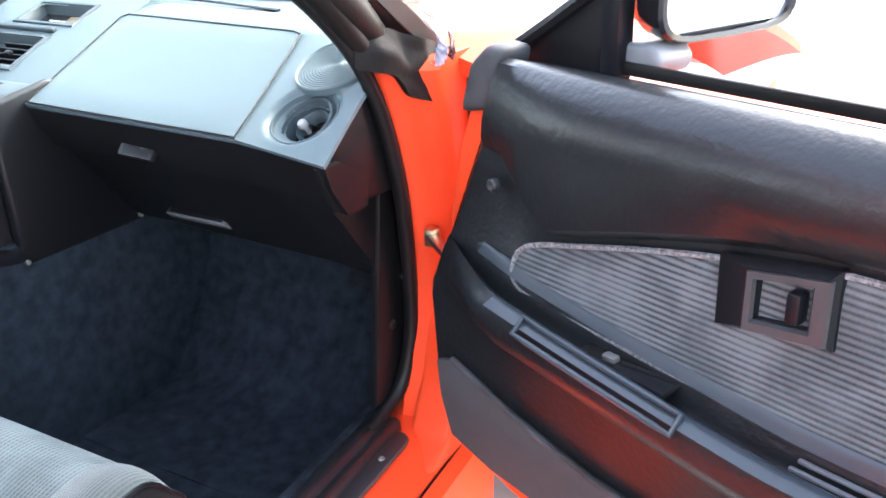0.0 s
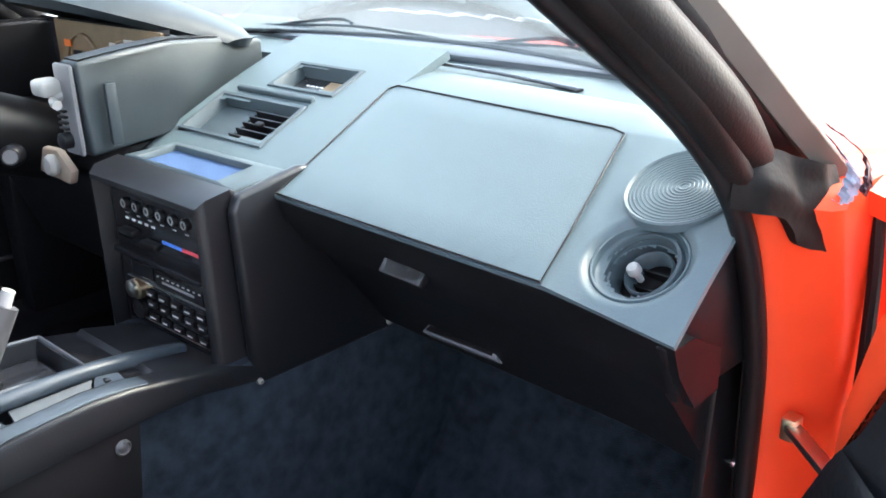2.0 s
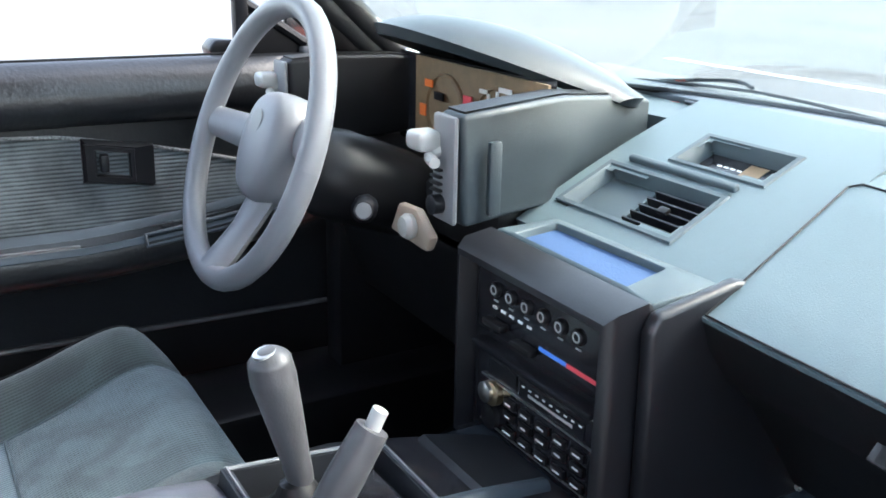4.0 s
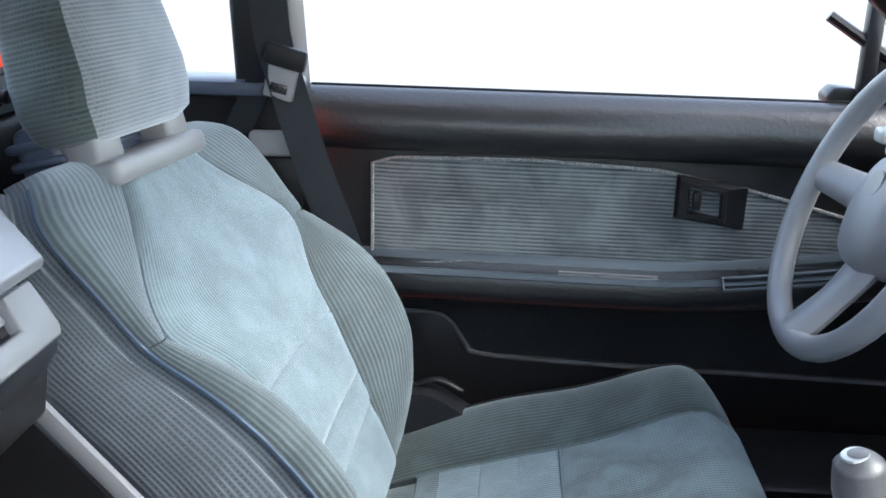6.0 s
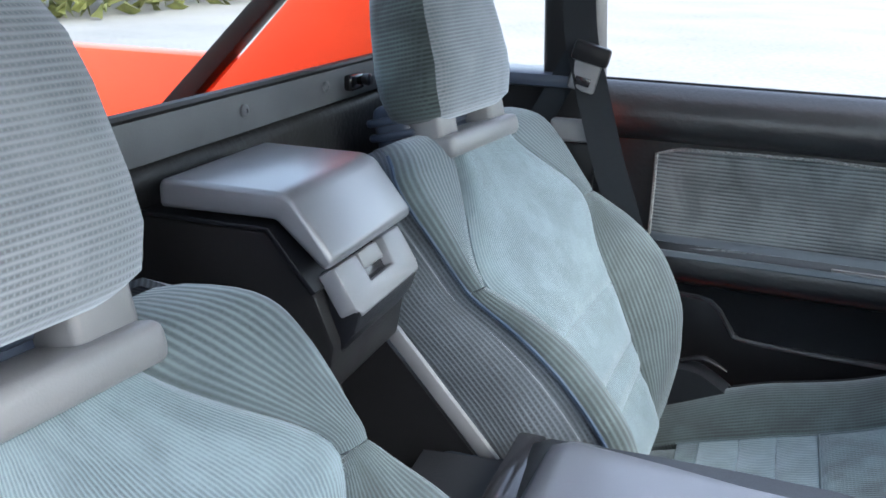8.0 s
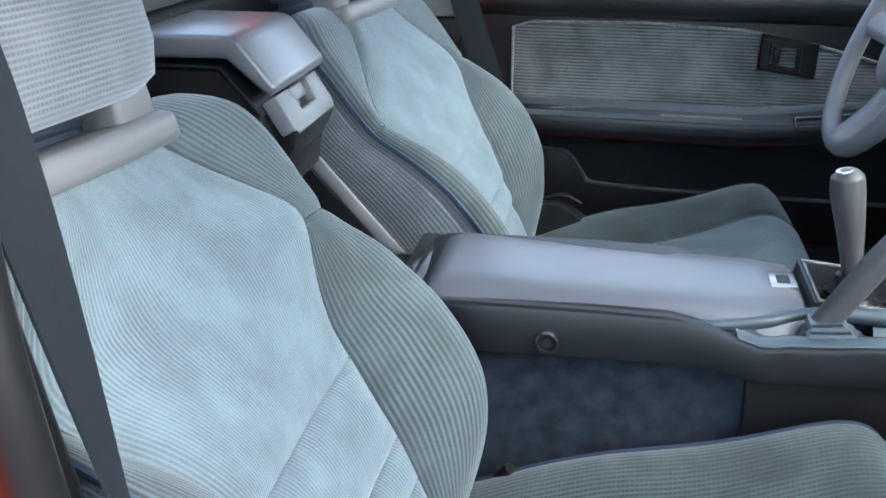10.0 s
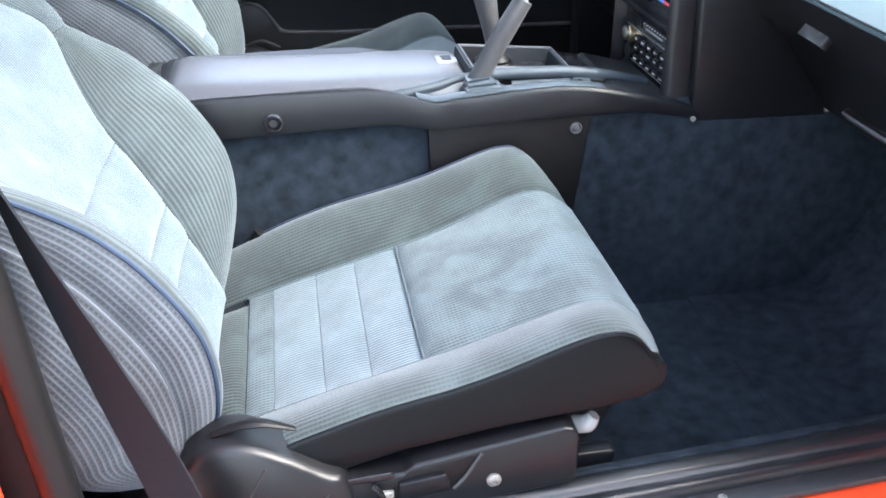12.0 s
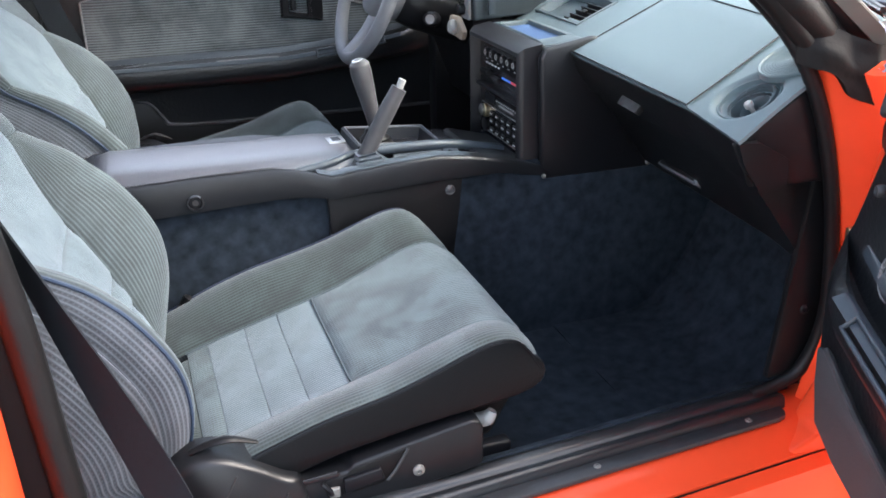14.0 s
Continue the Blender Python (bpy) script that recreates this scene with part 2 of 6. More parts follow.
def part(name, bm, mat, parent=None, label="", soften=0.7):
    """Links a bmesh as one mesh object under a thing or a part."""
    bmesh.ops.recalc_face_normals(bm, faces=bm.faces)
    smooth(bm, soften)
    me = bpy.data.meshes.new(name)
    bm.to_mesh(me)
    bm.free()
    me.materials.append(mat)
    ob = new(name, me)
    ob.parent = parent
    if label:
        ob["label"] = label
    return ob


def thing(name, label, category, at=(0, 0, 0), group="", kind=""):
    ob = new(name)
    ob.empty_display_size = 0.05
    ob.location = at
    return tagged(ob, label, category, group, kind)


def box(x0, x1, y0, y1, z0, z1, bevel=0.0, segments=2, m=None):
    bm = bmesh.new()
    bmesh.ops.create_cube(bm, size=1)
    for v in bm.verts:
        v.co = Vector(((x0 + x1) / 2 + v.co.x * (x1 - x0), (y0 + y1) / 2 + v.co.y * (y1 - y0), (z0 + z1) / 2 + v.co.z * (z1 - z0)))
    if bevel:
        bmesh.ops.bevel(bm, geom=list(bm.edges), offset=bevel, segments=segments, profile=0.5, affect="EDGES")
    if m is not None:
        bm.transform(m)
    return bm


def prism(points, lo, hi, axis=0, bevel=0.0, segments=2, m=None):
    """An outline in the other two axes (in order), drawn out along an axis from lo to hi."""
    bm = bmesh.new()
    ends = []
    for w in (lo, hi):
        ring = []
        for a, b in points:
            co = [a, b]
            co.insert(axis, w)
            ring.append(bm.verts.new(co))
        ends.append(ring)
    bm.faces.new(ends[0])
    bm.faces.new(ends[1][::-1])
    n = len(points)
    for i in range(n):
        bm.faces.new((ends[0][i], ends[0][(i + 1) % n], ends[1][(i + 1) % n], ends[1][i]))
    bmesh.ops.recalc_face_normals(bm, faces=bm.faces)
    if bevel:
        bmesh.ops.bevel(bm, geom=list(bm.edges), offset=bevel, segments=segments, profile=0.5, affect="EDGES")
    if m is not None:
        bm.transform(m)
    return bm


def loft(rings, closed=True, caps=True):
    """Skin through rings of points with equal counts."""
    bm = bmesh.new()
    vs = [[bm.verts.new(p) for p in r] for r in rings]
    n = len(rings[0])
    for a, b in zip(vs, vs[1:]):
        for i in range(n if closed else n - 1):
            j = (i + 1) % n
            bm.faces.new((a[i], a[j], b[j], b[i]))
    if caps:
        bm.faces.new(vs[0][::-1])
        bm.faces.new(vs[-1])
    return bm


def catmull(points, per=6, closed=False):
    pts = [Vector(p) for p in points]
    n = len(pts)
    out = []
    for i in range(n if closed else n - 1):
        p0, p1, p2, p3 = ((pts[(i + k) % n] if closed else pts[min(max(i + k, 0), n - 1)]) for k in (-1, 0, 1, 2))
        for s in range(per):
            t = s / per
            out.append(0.5 * ((2 * p1) + (p2 - p0) * t + (2 * p0 - 5 * p1 + 4 * p2 - p3) * t * t + (3 * p1 - p0 - 3 * p2 + p3) * t ** 3))
    if not closed:
        out.append(pts[-1])
    return out


def catmull_flat(points, per=4):
    """A rounded closed outline through pairs."""
    return [(q.x, q.y) for q in catmull([(a, b, 0) for a, b in points], per, True)]


def tube(points, r, sides=8, closed=False, per=6, squash=1.0, flat=None):
    """A round bar along a smooth line; r may be a list with a radius at each given point."""
    line = catmull(points, per, closed) if per > 1 else [Vector(p) for p in points]
    n = len(line)
    rings = []
    up = None
    for i, p in enumerate(line):
        a = line[i - 1] if (i or closed) else p
        b = line[(i + 1) % n] if (i < n - 1 or closed) else p
        d = (b - a).normalized()
        if up is None:
            up = Vector(flat) if flat else (Vector((0, 0, 1)) if abs(d.z) < 0.9 else Vector((0, 1, 0)))
        side = d.cross(up).normalized()
        up = side.cross(d).normalized()
        if isinstance(r, (list, tuple)):
            q = i / max(1, n - 1) * (len(r) - 1)
            k = min(int(q), len(r) - 2)
            rad = r[k] + (r[k + 1] - r[k]) * (q - k)
        else:
            rad = r
        rings.append([p + side * math.cos(2 * math.pi * k / sides) * rad + up * math.sin(2 * math.pi * k / sides) * rad * squash for k in range(sides)])
    if closed:
        return loft(rings + [rings[0]], caps=False)
    return loft(rings)


def lathe(profile, sides=24, m=None, caps=True):
    """A round body about z from (radius, z) pairs."""
    bm = loft([[(r * math.cos(2 * math.pi * k / sides), r * math.sin(2 * math.pi * k / sides), z) for k in range(sides)] for r, z in profile], caps=caps)
    if m is not None:
        bm.transform(m)
    return bm


def sheet(surf, nu, nv, thick=0.02, puff=0.0, edge=0.12, m=None, keep=None):
    """A padded panel: surf(u, v) gives the place on the cushion; puff raises its middle above its sewn edges. It carries a metric UV map."""
    P = [[Vector(surf(i / nu, j / nv)) for j in range(nv + 1)] for i in range(nu + 1)]
    N = []
    for i in range(nu + 1):
        row = []
        for j in range(nv + 1):
            du = P[min(i + 1, nu)][j] - P[max(i - 1, 0)][j]
            dv = P[i][min(j + 1, nv)] - P[i][max(j - 1, 0)]
            row.append(du.cross(dv).normalized())
        N.append(row)
    bm = bmesh.new()
    layer = bm.loops.layers.uv.new("UVMap")
    top, low, uvs = [], [], {}
    lenu = [0]
    for i in range(nu):
        lenu.append(lenu[-1] + (P[i + 1][nv // 2] - P[i][nv // 2]).length)
    lenv = [0]
    for j in range(nv):
        lenv.append(lenv[-1] + (P[nu // 2][j + 1] - P[nu // 2][j]).length)
    for i in range(nu + 1):
        tr, lr = [], []
        for j in range(nv + 1):
            u, v = i / nu, j / nv
            d = min(min(lenu[i], lenu[-1] - lenu[i]), min(lenv[j], lenv[-1] - lenv[j]))
            k = 1 - math.exp(-d / edge / 0.1) if puff else 0
            a = bm.verts.new(P[i][j] + N[i][j] * puff * k)
            b = bm.verts.new(P[i][j] - N[i][j] * thick)
            uvs[a] = uvs[b] = (lenu[i], lenv[j])
            tr.append(a)
            lr.append(b)
        top.append(tr)
        low.append(lr)
    for i in range(nu):
        for j in range(nv):
            bm.faces.new((top[i][j], top[i + 1][j], top[i + 1][j + 1], top[i][j + 1]))
            bm.faces.new((low[i][j + 1], low[i + 1][j + 1], low[i + 1][j], low[i][j]))
    for i in range(nu):
        bm.faces.new((top[i + 1][0], top[i][0], low[i][0], low[i + 1][0]))
        bm.faces.new((top[i][nv], top[i + 1][nv], low[i + 1][nv], low[i][nv]))
    for j in range(nv):
        bm.faces.new((top[0][j], top[0][j + 1], low[0][j + 1], low[0][j]))
        bm.faces.new((top[nu][j + 1], top[nu][j], low[nu][j], low[nu][j + 1]))
    for f in bm.faces:
        for l in f.loops:
            l[layer].uv = uvs[l.vert]
    if m is not None:
        bm.transform(m)
    return bm


def lerp_table(table, x):
    if x <= table[0][0]:
        return table[0][1]
    for (a, b), (c, d) in zip(table, table[1:]):
        if x <= c:
            return b + (d - b) * (x - a) / (c - a)
    return table[-1][1]


def curve_table(table, x):
    """The same with rounded corners."""
    h = 0.06 * (table[-1][0] - table[0][0])
    return sum(lerp_table(table, x + k * h / 3) * w for k, w in ((-3, 1), (-2, 2), (-1, 3), (0, 4), (1, 3), (2, 2), (3, 1))) / 16


def screw(at, way, r, parent, mat=None, name="screw"):
    """A domed cross-head screw, looking along way."""
    m = Matrix.Translation(at) @ Vector(way).to_track_quat("Z", "Y").to_matrix().to_4x4()
    bm = lathe([(r, -0.004), (r, 0.001), (r * 0.8, 0.0025), (r * 0.35, 0.003), (r * 0.3, 0.0012), (0.0004, 0.0012)], 14, m)
    return part(name, bm, mat or M_STEEL, parent)


# ---- ground and distance ----
def ground():
    bm = bmesh.new()
    bmesh.ops.create_grid(bm, x_segments=40, y_segments=40, size=120)
    for v in bm.verts:
        v.co.z = -0.06
    tagged(part("ground", bm, M_GROUND), "pale worn concrete yard, bright in the daylight", "ground", kind="structure")
    for x0, x1, y0, y1 in ((2.2, 7.5, 3.0, 3.1), (-6.0, 1.0, 6.2, 6.32)):
        tagged(part("parking_line", box(x0, x1, y0, y1, -0.06, -0.056), M_WHITE), "faded white painted line on the concrete", "road marking", kind="structure")


def hedge(name, x0, x1, y, depth, height, count, label):
    """Many small leaf clumps on an uneven bank."""
    bm = bmesh.new()
    rnd = random.Random(5)
    for _ in range(count):
        x = rnd.uniform(x0, x1)
        h = height * (0.55 + 0.45 * noise.noise(Vector((x * 0.6, y, 0))) + 0.25 * rnd.random())
        c = Vector((x, y + rnd.uniform(-depth, depth), -0.06 + h * rnd.random() ** 0.7))
        r = rnd.uniform(0.08, 0.22)
        a = Vector((rnd.gauss(0, 1), rnd.gauss(0, 1), rnd.gauss(0, 1))).normalized() * r
        b = a.orthogonal().normalized() * r * 0.6
        vs = [bm.verts.new(c + p) for p in (a, b, -a, -b)]
        bm.faces.new(vs)
        vs = [bm.verts.new(c + p) for p in (a * 0.6 + b.cross(a).normalized() * r * 0.7, b * 0.8, -a * 0.7, -b)]
        bm.faces.new(vs)
    tagged(part(name, bm, M_LEAF, soften=3), label, "hedge", kind="stuff")


ground()
hedge("hedge", -24, -8, -9.8, 1.6, 2.2, 5000, "loose green shrubs along the edge of the yard")


# ---- the car's shell ----
car = thing("car_body", "red sports car body with its passenger door open", "car")
SX = 0.60          # inner line of the sill


def mirror_x(bm):
    for v in bm.verts:
        v.co.x = -v.co.x - 0.03
    bmesh.ops.reverse_faces(bm, faces=bm.faces)
    return bm


def shell():
    # floor pan and firewall, carpeted
    part("floor_carpet", box(-0.62, 0.575, -0.75, 0.62, 0.13, 0.17), M_CARPET, car, "worn dark navy carpet")
    toe = catmull([(0, 0.40, 0.172), (0, 0.50, 0.174), (0, 0.60, 0.20), (0, 0.68, 0.30), (0, 0.735, 0.44), (0, 0.77, 0.58), (0, 0.79, 0.70)], 5)
    part("toe_board", sheet(lambda u, v: (-0.62 + 1.19 * u, toe[round(v * 30)].y - 0.05 * max(0.0, u - 0.86) / 0.14 * v, toe[round(v * 30)].z + 0.006 * noise.noise(Vector((u * 9, v * 5, 2)))), 40, 30, 0.02), M_CARPET, car, "dark navy carpet")
    # the raised carpeted tunnel side below the console
    part("tunnel_carpet", prism([(-0.115, 0.16), (0.115, 0.16), (0.105, 0.488), (-0.105, 0.488)], -0.45, 0.80, axis=1, bevel=0.01), M_CARPET, car, "dark navy carpet")
    # kick panel
    part("kick_panel", box(0.545, 0.580, 0.575, 0.84, 0.17, 0.66, 0.006), M_BLACK, car, "black moulded kick panel")
    part("kick_trim", prism([(0.50, 0.30), (0.585, 0.30), (0.600, 0.60), (0.535, 0.60)], 0.560, 0.572, axis=0, bevel=0.004), M_BLACK, car, "black trim panel ahead of the door")
    screw((0.572, 0.545, 0.40), (1, -0.3, 0), 0.007, car, M_CHAR)
    screw((0.574, 0.575, 0.455), (1, -0.3, 0), 0.005, car)
    def splay(bm):
        """The sill runs outwards towards the rear."""
        for v in bm.verts:
            v.co.x += 0.075 * (0.45 - v.co.y)
        return bm
    for s in (1, -1):
        sill = splay(prism([(0.555, 0.14), (0.555, 0.262), (0.575, 0.270), (0.604, 0.268), (0.622, 0.262), (0.640, 0.253), (0.652, 0.2445), (0.664, 0.2395), (0.6655, 0.232), (0.6685, 0.232), (0.670, 0.2375), (0.688, 0.230), (0.700, 0.20), (0.695, 0.05), (0.60, 0.03), (0.555, 0.05)], -0.75, 0.60, axis=1))
        part("sill", sill if s > 0 else mirror_x(sill), M_RED, car)
    part("sill_trim", box(-0.735, -0.555, -0.42, 0.64, 0.10, 0.300, 0.012), M_BLACK, car, "black driver sill trim")
    rings = []
    for i in range(120):
        y = -0.42 + i * 0.00815
        w = 0.0022 * noise.noise(Vector((y * 55, 0, 3)))
        rings.append([(x + 0.075 * (0.45 - y), y, z) for x, z in ((0.540, 0.15), (0.541 + w, 0.270), (0.546 + w, 0.281 + w), (0.556, 0.284 + 0.6 * w), (0.566, 0.276), (0.566, 0.15))])
    part("sill_carpet", loft(rings), M_CARPET, car, "ragged carpet edge along the sill")
    part("sill_seal", splay(prism([(0.559, 0.262), (0.559, 0.280), (0.564, 0.2875), (0.573, 0.2905), (0.581, 0.2880), (0.586, 0.2825), (0.590, 0.2835), (0.596, 0.2855), (0.601, 0.2820), (0.603, 0.272), (0.603, 0.262)], -0.42, 0.515, axis=1, bevel=0.0012, segments=1)), M_SEAL, car, "wide smooth rubber sill seal")
    plate = [(0.600, -0.42), (0.6245, -0.42), (0.6245, 0.488), (0.622, 0.500), (0.613, 0.506), (0.600, 0.506)]
    sp = part("scuff_plate", splay(prism(plate, 0.2645, 0.2725, axis=2, bevel=0.0025)), M_SCUFF, car, "dark grey plastic scuff plate")
    for y in (0.445, 0.212, -0.02):
        screw((0.6125 + 0.075 * (0.45 - y), y, 0.2722), (0.05, 0, 1), 0.0048, sp, M_DULL)
    part("sill_groove", splay(box(0.6655, 0.6685, -0.4, 0.56, 0.2325, 0.2365)), M_RUBBER, car, "thin black seam in the red sill")
    # hinge pillar: its return follows the leaning seal, the rear face faces the open door
    rows = []
    for z in (0.20, 0.30, 0.40, 0.50, 0.60, 0.68, 0.72, 0.735, 0.748):
        y = min(0.482 + (0.75 - z) * 0.33, lerp_table([(0.20, 0.535), (0.30, 0.548), (0.38, 0.566), (0.48, 0.562), (0.55, 0.60)], z))
        x = lerp_table([(0.20, 0.578), (0.38, 0.588), (0.52, 0.598), (0.60, 0.600)], z)
        f = max(y + 0.03, 0.548 - max(0.0, z - 0.6) * 0.25)
        if z > 0.74:
            y, f = y + 0.022, f + 0.022
        rows.append([(x, y, z), (x + 0.012, y + 0.004, z), (0.628, f - 0.010, z), (0.640, f, z), (0.652, f + 0.004, z), (0.659, f + 0.014, z), (0.662, max(f + 0.045, 0.60), z), (0.664, 0.70, z), (0.600, 0.70, z)])
    part("hinge_pillar", loft(rows), M_RED, car)
    part("hinge_recess", box(0.662, 0.752, 0.650, 0.668, 0.22, 0.722, 0.004), M_RED, car, "shaded red panel behind the hinges")
    part("hinge_seal", tube([(0.662, 0.592, 0.735), (0.668, 0.590, 0.66), (0.670, 0.588, 0.56), (0.668, 0.592, 0.44), (0.668, 0.60, 0.32)], 0.006, 8, per=5), M_RUBBER, car, "black rubber strip in the hinge gap")
    # lower corner between pillar and sill
    corner = prism([(0.47, 0.238), (0.525, 0.262), (0.56, 0.33), (0.578, 0.42), (0.64, 0.42), (0.64, 0.20), (0.47, 0.20)], 0.602, 0.66, axis=0, bevel=0.008, segments=3)
    part("sill_corner", corner, M_RED, car)
    # door check strap
    strap = part("door_check_strap", prism([(0.634, 0.556), (0.700, 0.498), (0.740, 0.470), (0.734, 0.458), (0.692, 0.484), (0.626, 0.544)], 0.527, 0.535, axis=2, bevel=0.002), M_STEEL, car, "plated steel door check strap")
    strap.matrix_world = Matrix.Identity(4)
    part("check_bracket", box(0.624, 0.638, 0.542, 0.560, 0.518, 0.540, 0.003), M_BRASS, car, "yellow-plated steel bracket")
    # weatherstrip round the door opening
    seal = [(0.49, -0.04, 1.145), (0.521, 0.134, 1.034), (0.559, 0.295, 0.905), (0.585, 0.408, 0.817), (0.603, 0.473, 0.733), (0.604, 0.522, 0.614), (0.592, 0.558, 0.48), (0.586, 0.566, 0.38), (0.580, 0.548, 0.315), (0.575, 0.515, 0.291), (0.574, 0.475, 0.2815)]
    part("weatherstrip", tube(seal, 0.0095, 10, per=8), M_RUBBER, car, "black rubber door weatherstrip")
    # windscreen pillars: rounded rubber-clad trim, a dark channel and a tan outer edge
    for s in (1, -1):
        inner = [(0.604, 0.462, 0.768), (0.596, 0.400, 0.832), (0.575, 0.308, 0.910), (0.54, 0.150, 1.032), (0.495, -0.020, 1.152)]
        mid = [(0.606, 0.520, 0.758), (0.604, 0.445, 0.824), (0.581, 0.345, 0.907), (0.54, 0.19, 1.03), (0.50, 0.03, 1.15)]
        chan = [(0.606, 0.560, 0.750), (0.590, 0.485, 0.808), (0.566, 0.382, 0.898), (0.52, 0.225, 1.025), (0.48, 0.065, 1.145)]
        outer = [(0.640, 0.574, 0.742), (0.618, 0.512, 0.802), (0.590, 0.408, 0.896), (0.548, 0.252, 1.022), (0.505, 0.092, 1.142)]
        wide = Vector((0.53, 0.50, 0.68))
        mid = [Vector(p) - wide * 0.012 for p in mid]
        chan = [Vector(p) + wide * 0.010 for p in chan]
        for name, line, r, mat in (("pillar_lining", inner, [0.012, 0.014, 0.014, 0.014, 0.014], M_PILLAR), ("pillar_trim", mid, [0.016, 0.0235, 0.025, 0.025, 0.025], M_PILLAR), ("pillar_channel", [p + Vector((-0.006, 0.010, -0.003)) for p in chan], [0.016, 0.020, 0.021, 0.021, 0.021], M_RUBBER), ("pillar_core", [p + Vector((-0.010, 0.018, 0.004)) for p in mid], [0.012, 0.019, 0.020, 0.020, 0.020], M_RUBBER)):
            bm = tube(line, r, 14, per=8)
            part(name, bm if s > 0 else mirror_x(bm), mat, car, "dusty dark rubber-clad pillar" if mat is M_PILLAR else "")
        back = Vector((-0.49, 0.84, -0.24)) * 0.007
        bm = loft([[p - wide * 0.0100, p - wide * 0.0088 - back * 0.3, p + wide * 0.0088 - back * 0.3, p + wide * 0.0105, p + wide * 0.0105 + back, p - wide * 0.0100 + back] for p in catmull(outer, 6)])
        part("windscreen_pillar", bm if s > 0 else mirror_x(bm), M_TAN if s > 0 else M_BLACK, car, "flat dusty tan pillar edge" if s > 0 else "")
    # soft lobed rubber flap hanging from the foot of the pillar
    low_z = [(0.440, 0.752), (0.468, 0.742), (0.488, 0.735), (0.497, 0.724), (0.503, 0.711), (0.515, 0.705), (0.530, 0.700), (0.541, 0.694), (0.548, 0.702), (0.556, 0.725)]

    def flap(u, v):
        y = 0.452 + 0.104 * u
        lo, hi = curve_table(low_z, y), 0.795 - 0.36 * (y - 0.452)
        z = hi + (lo - hi) * v
        k = min(1.0, max(0.0, (y - 0.465) / 0.07))
        crease = (0.005 * noise.noise(Vector((y * 22, z * 22, 1))) + 0.0015 * noise.noise(Vector((y * 60, z * 60, 4)))) * math.sin(math.pi * u) ** 0.5
        w = min(1.0, v * 1.8)
        return ((0.614 + 0.028 * k) * w + (0.596 + 0.036 * k) * (1 - w) - 0.6 * max(0.0, 0.472 - y) + crease, y, z)
    gu = part("pillar_gusset", sheet(flap, 40, 26, 0.007), M_FLAP, car, "dusty black rubber gusset")
    part("gusset_hole", lathe([(0.0065, 0.0), (0.0065, 0.004), (0.005, 0.005), (0.0004, 0.001)], 14, Matrix.Translation((0.640, 0.538, 0.713)) @ Matrix.Rotation(radians(90), 4, "Y")), M_GLOSS, gu)
    # grime and loose trim where the pillar meets the scuttle
    def scrap(name, line, width, m, label, seed):
        """A crumpled ribbon of loose trim."""
        pts = catmull([Vector(p) for p in line], 8)
        side = Vector((0.55, 0.30, -0.60)).normalized()
        rings = []
        for i, p in enumerate(pts):
            q = [noise.noise(Vector((i * 0.45, k * 3.1, seed))) for k in range(5)]
            w = width * (0.75 + 0.5 * q[0])
            n = Vector((0.4, -0.85, 0.3))
            rings.append([p - side * w + n * 0.006 * q[1], p - side * w * 0.3 + n * (0.004 + 0.008 * q[2]), p + side * w * 0.3 + n * (0.003 - 0.008 * q[3]), p + side * w + n * 0.006 * q[4], p + side * w * 0.3 - n * 0.003, p - side * w * 0.3 - n * 0.003])
        part(name, loft(rings), m, car, label, soften=0.5)
    scrap("seal_scrap", [(0.634, 0.540, 0.794), (0.650, 0.545, 0.783), (0.661, 0.549, 0.772), (0.666, 0.547, 0.757), (0.664, 0.545, 0.745)], 0.0055, M_PLUM, "torn dark plum seal scrap", 2.0)
    scrap("torn_liner", [(0.638, 0.536, 0.786), (0.650, 0.539, 0.772), (0.658, 0.540, 0.760), (0.656, 0.537, 0.746), (0.653, 0.533, 0.732)], 0.0095, M_LINING, "torn pale blue-white lining", 5.0)
    # windscreen
    ws = sheet(lambda u, v: (-0.615 + 1.20 * u + (0.5 - u) * 0.18 * v, 0.80 + 0.05 * math.sin(math.pi * u) - 0.93 * v - 0.16 * (2 * u - 1) ** 2 * (1 - v), 0.755 + 0.42 * v), 16, 8, 0.004)
    w = part("windscreen", ws, M_GLASS, car, "clear windscreen glass")
    w.visible_shadow = False
    part("glass_seal", tube([(-0.60 + 1.17 * u, 0.792 + 0.05 * math.sin(math.pi * u) - 0.16 * (2 * u - 1) ** 2, 0.765) for u in [0.02 + i / 13.5 for i in range(13)]], 0.006, 6, per=2), M_RUBBER, car, "black windscreen seal")
    # roof with header
    roof = sheet(lambda u, v: (-0.56 + 1.09 * u, -0.72 + 0.78 * v, 1.165 + 0.025 * math.sin(math.pi * u)), 10, 6, 0.03)
    part("roof", roof, M_RED, car, "red roof panel")
    # unseen lining, added so the cabin mirrors and bounces grey, not roof red
    part("headlining", sheet(lambda u, v: (-0.55 + 1.07 * u, -0.71 + 0.70 * v, 1.128 + 0.022 * math.sin(math.pi * u)), 10, 6, 0.012), M_LINER, car, "unseen dark grey headlining")
    part("windscreen_header", box(-0.52, 0.49, -0.06, 0.07, 1.125, 1.150, 0.008), M_BLACK, car)
    # left-hand footwell wall
    part("side_wall", box(-0.70, -0.645, 0.44, 1.0, 0.10, 0.74, 0.004), M_BLACK, car, "black driver footwell wall")
    part("firewall", box(-0.66, 0.62, 0.84, 0.90, 0.06, 0.73), M_BLACK, car, "black bulkhead ahead of the feet")
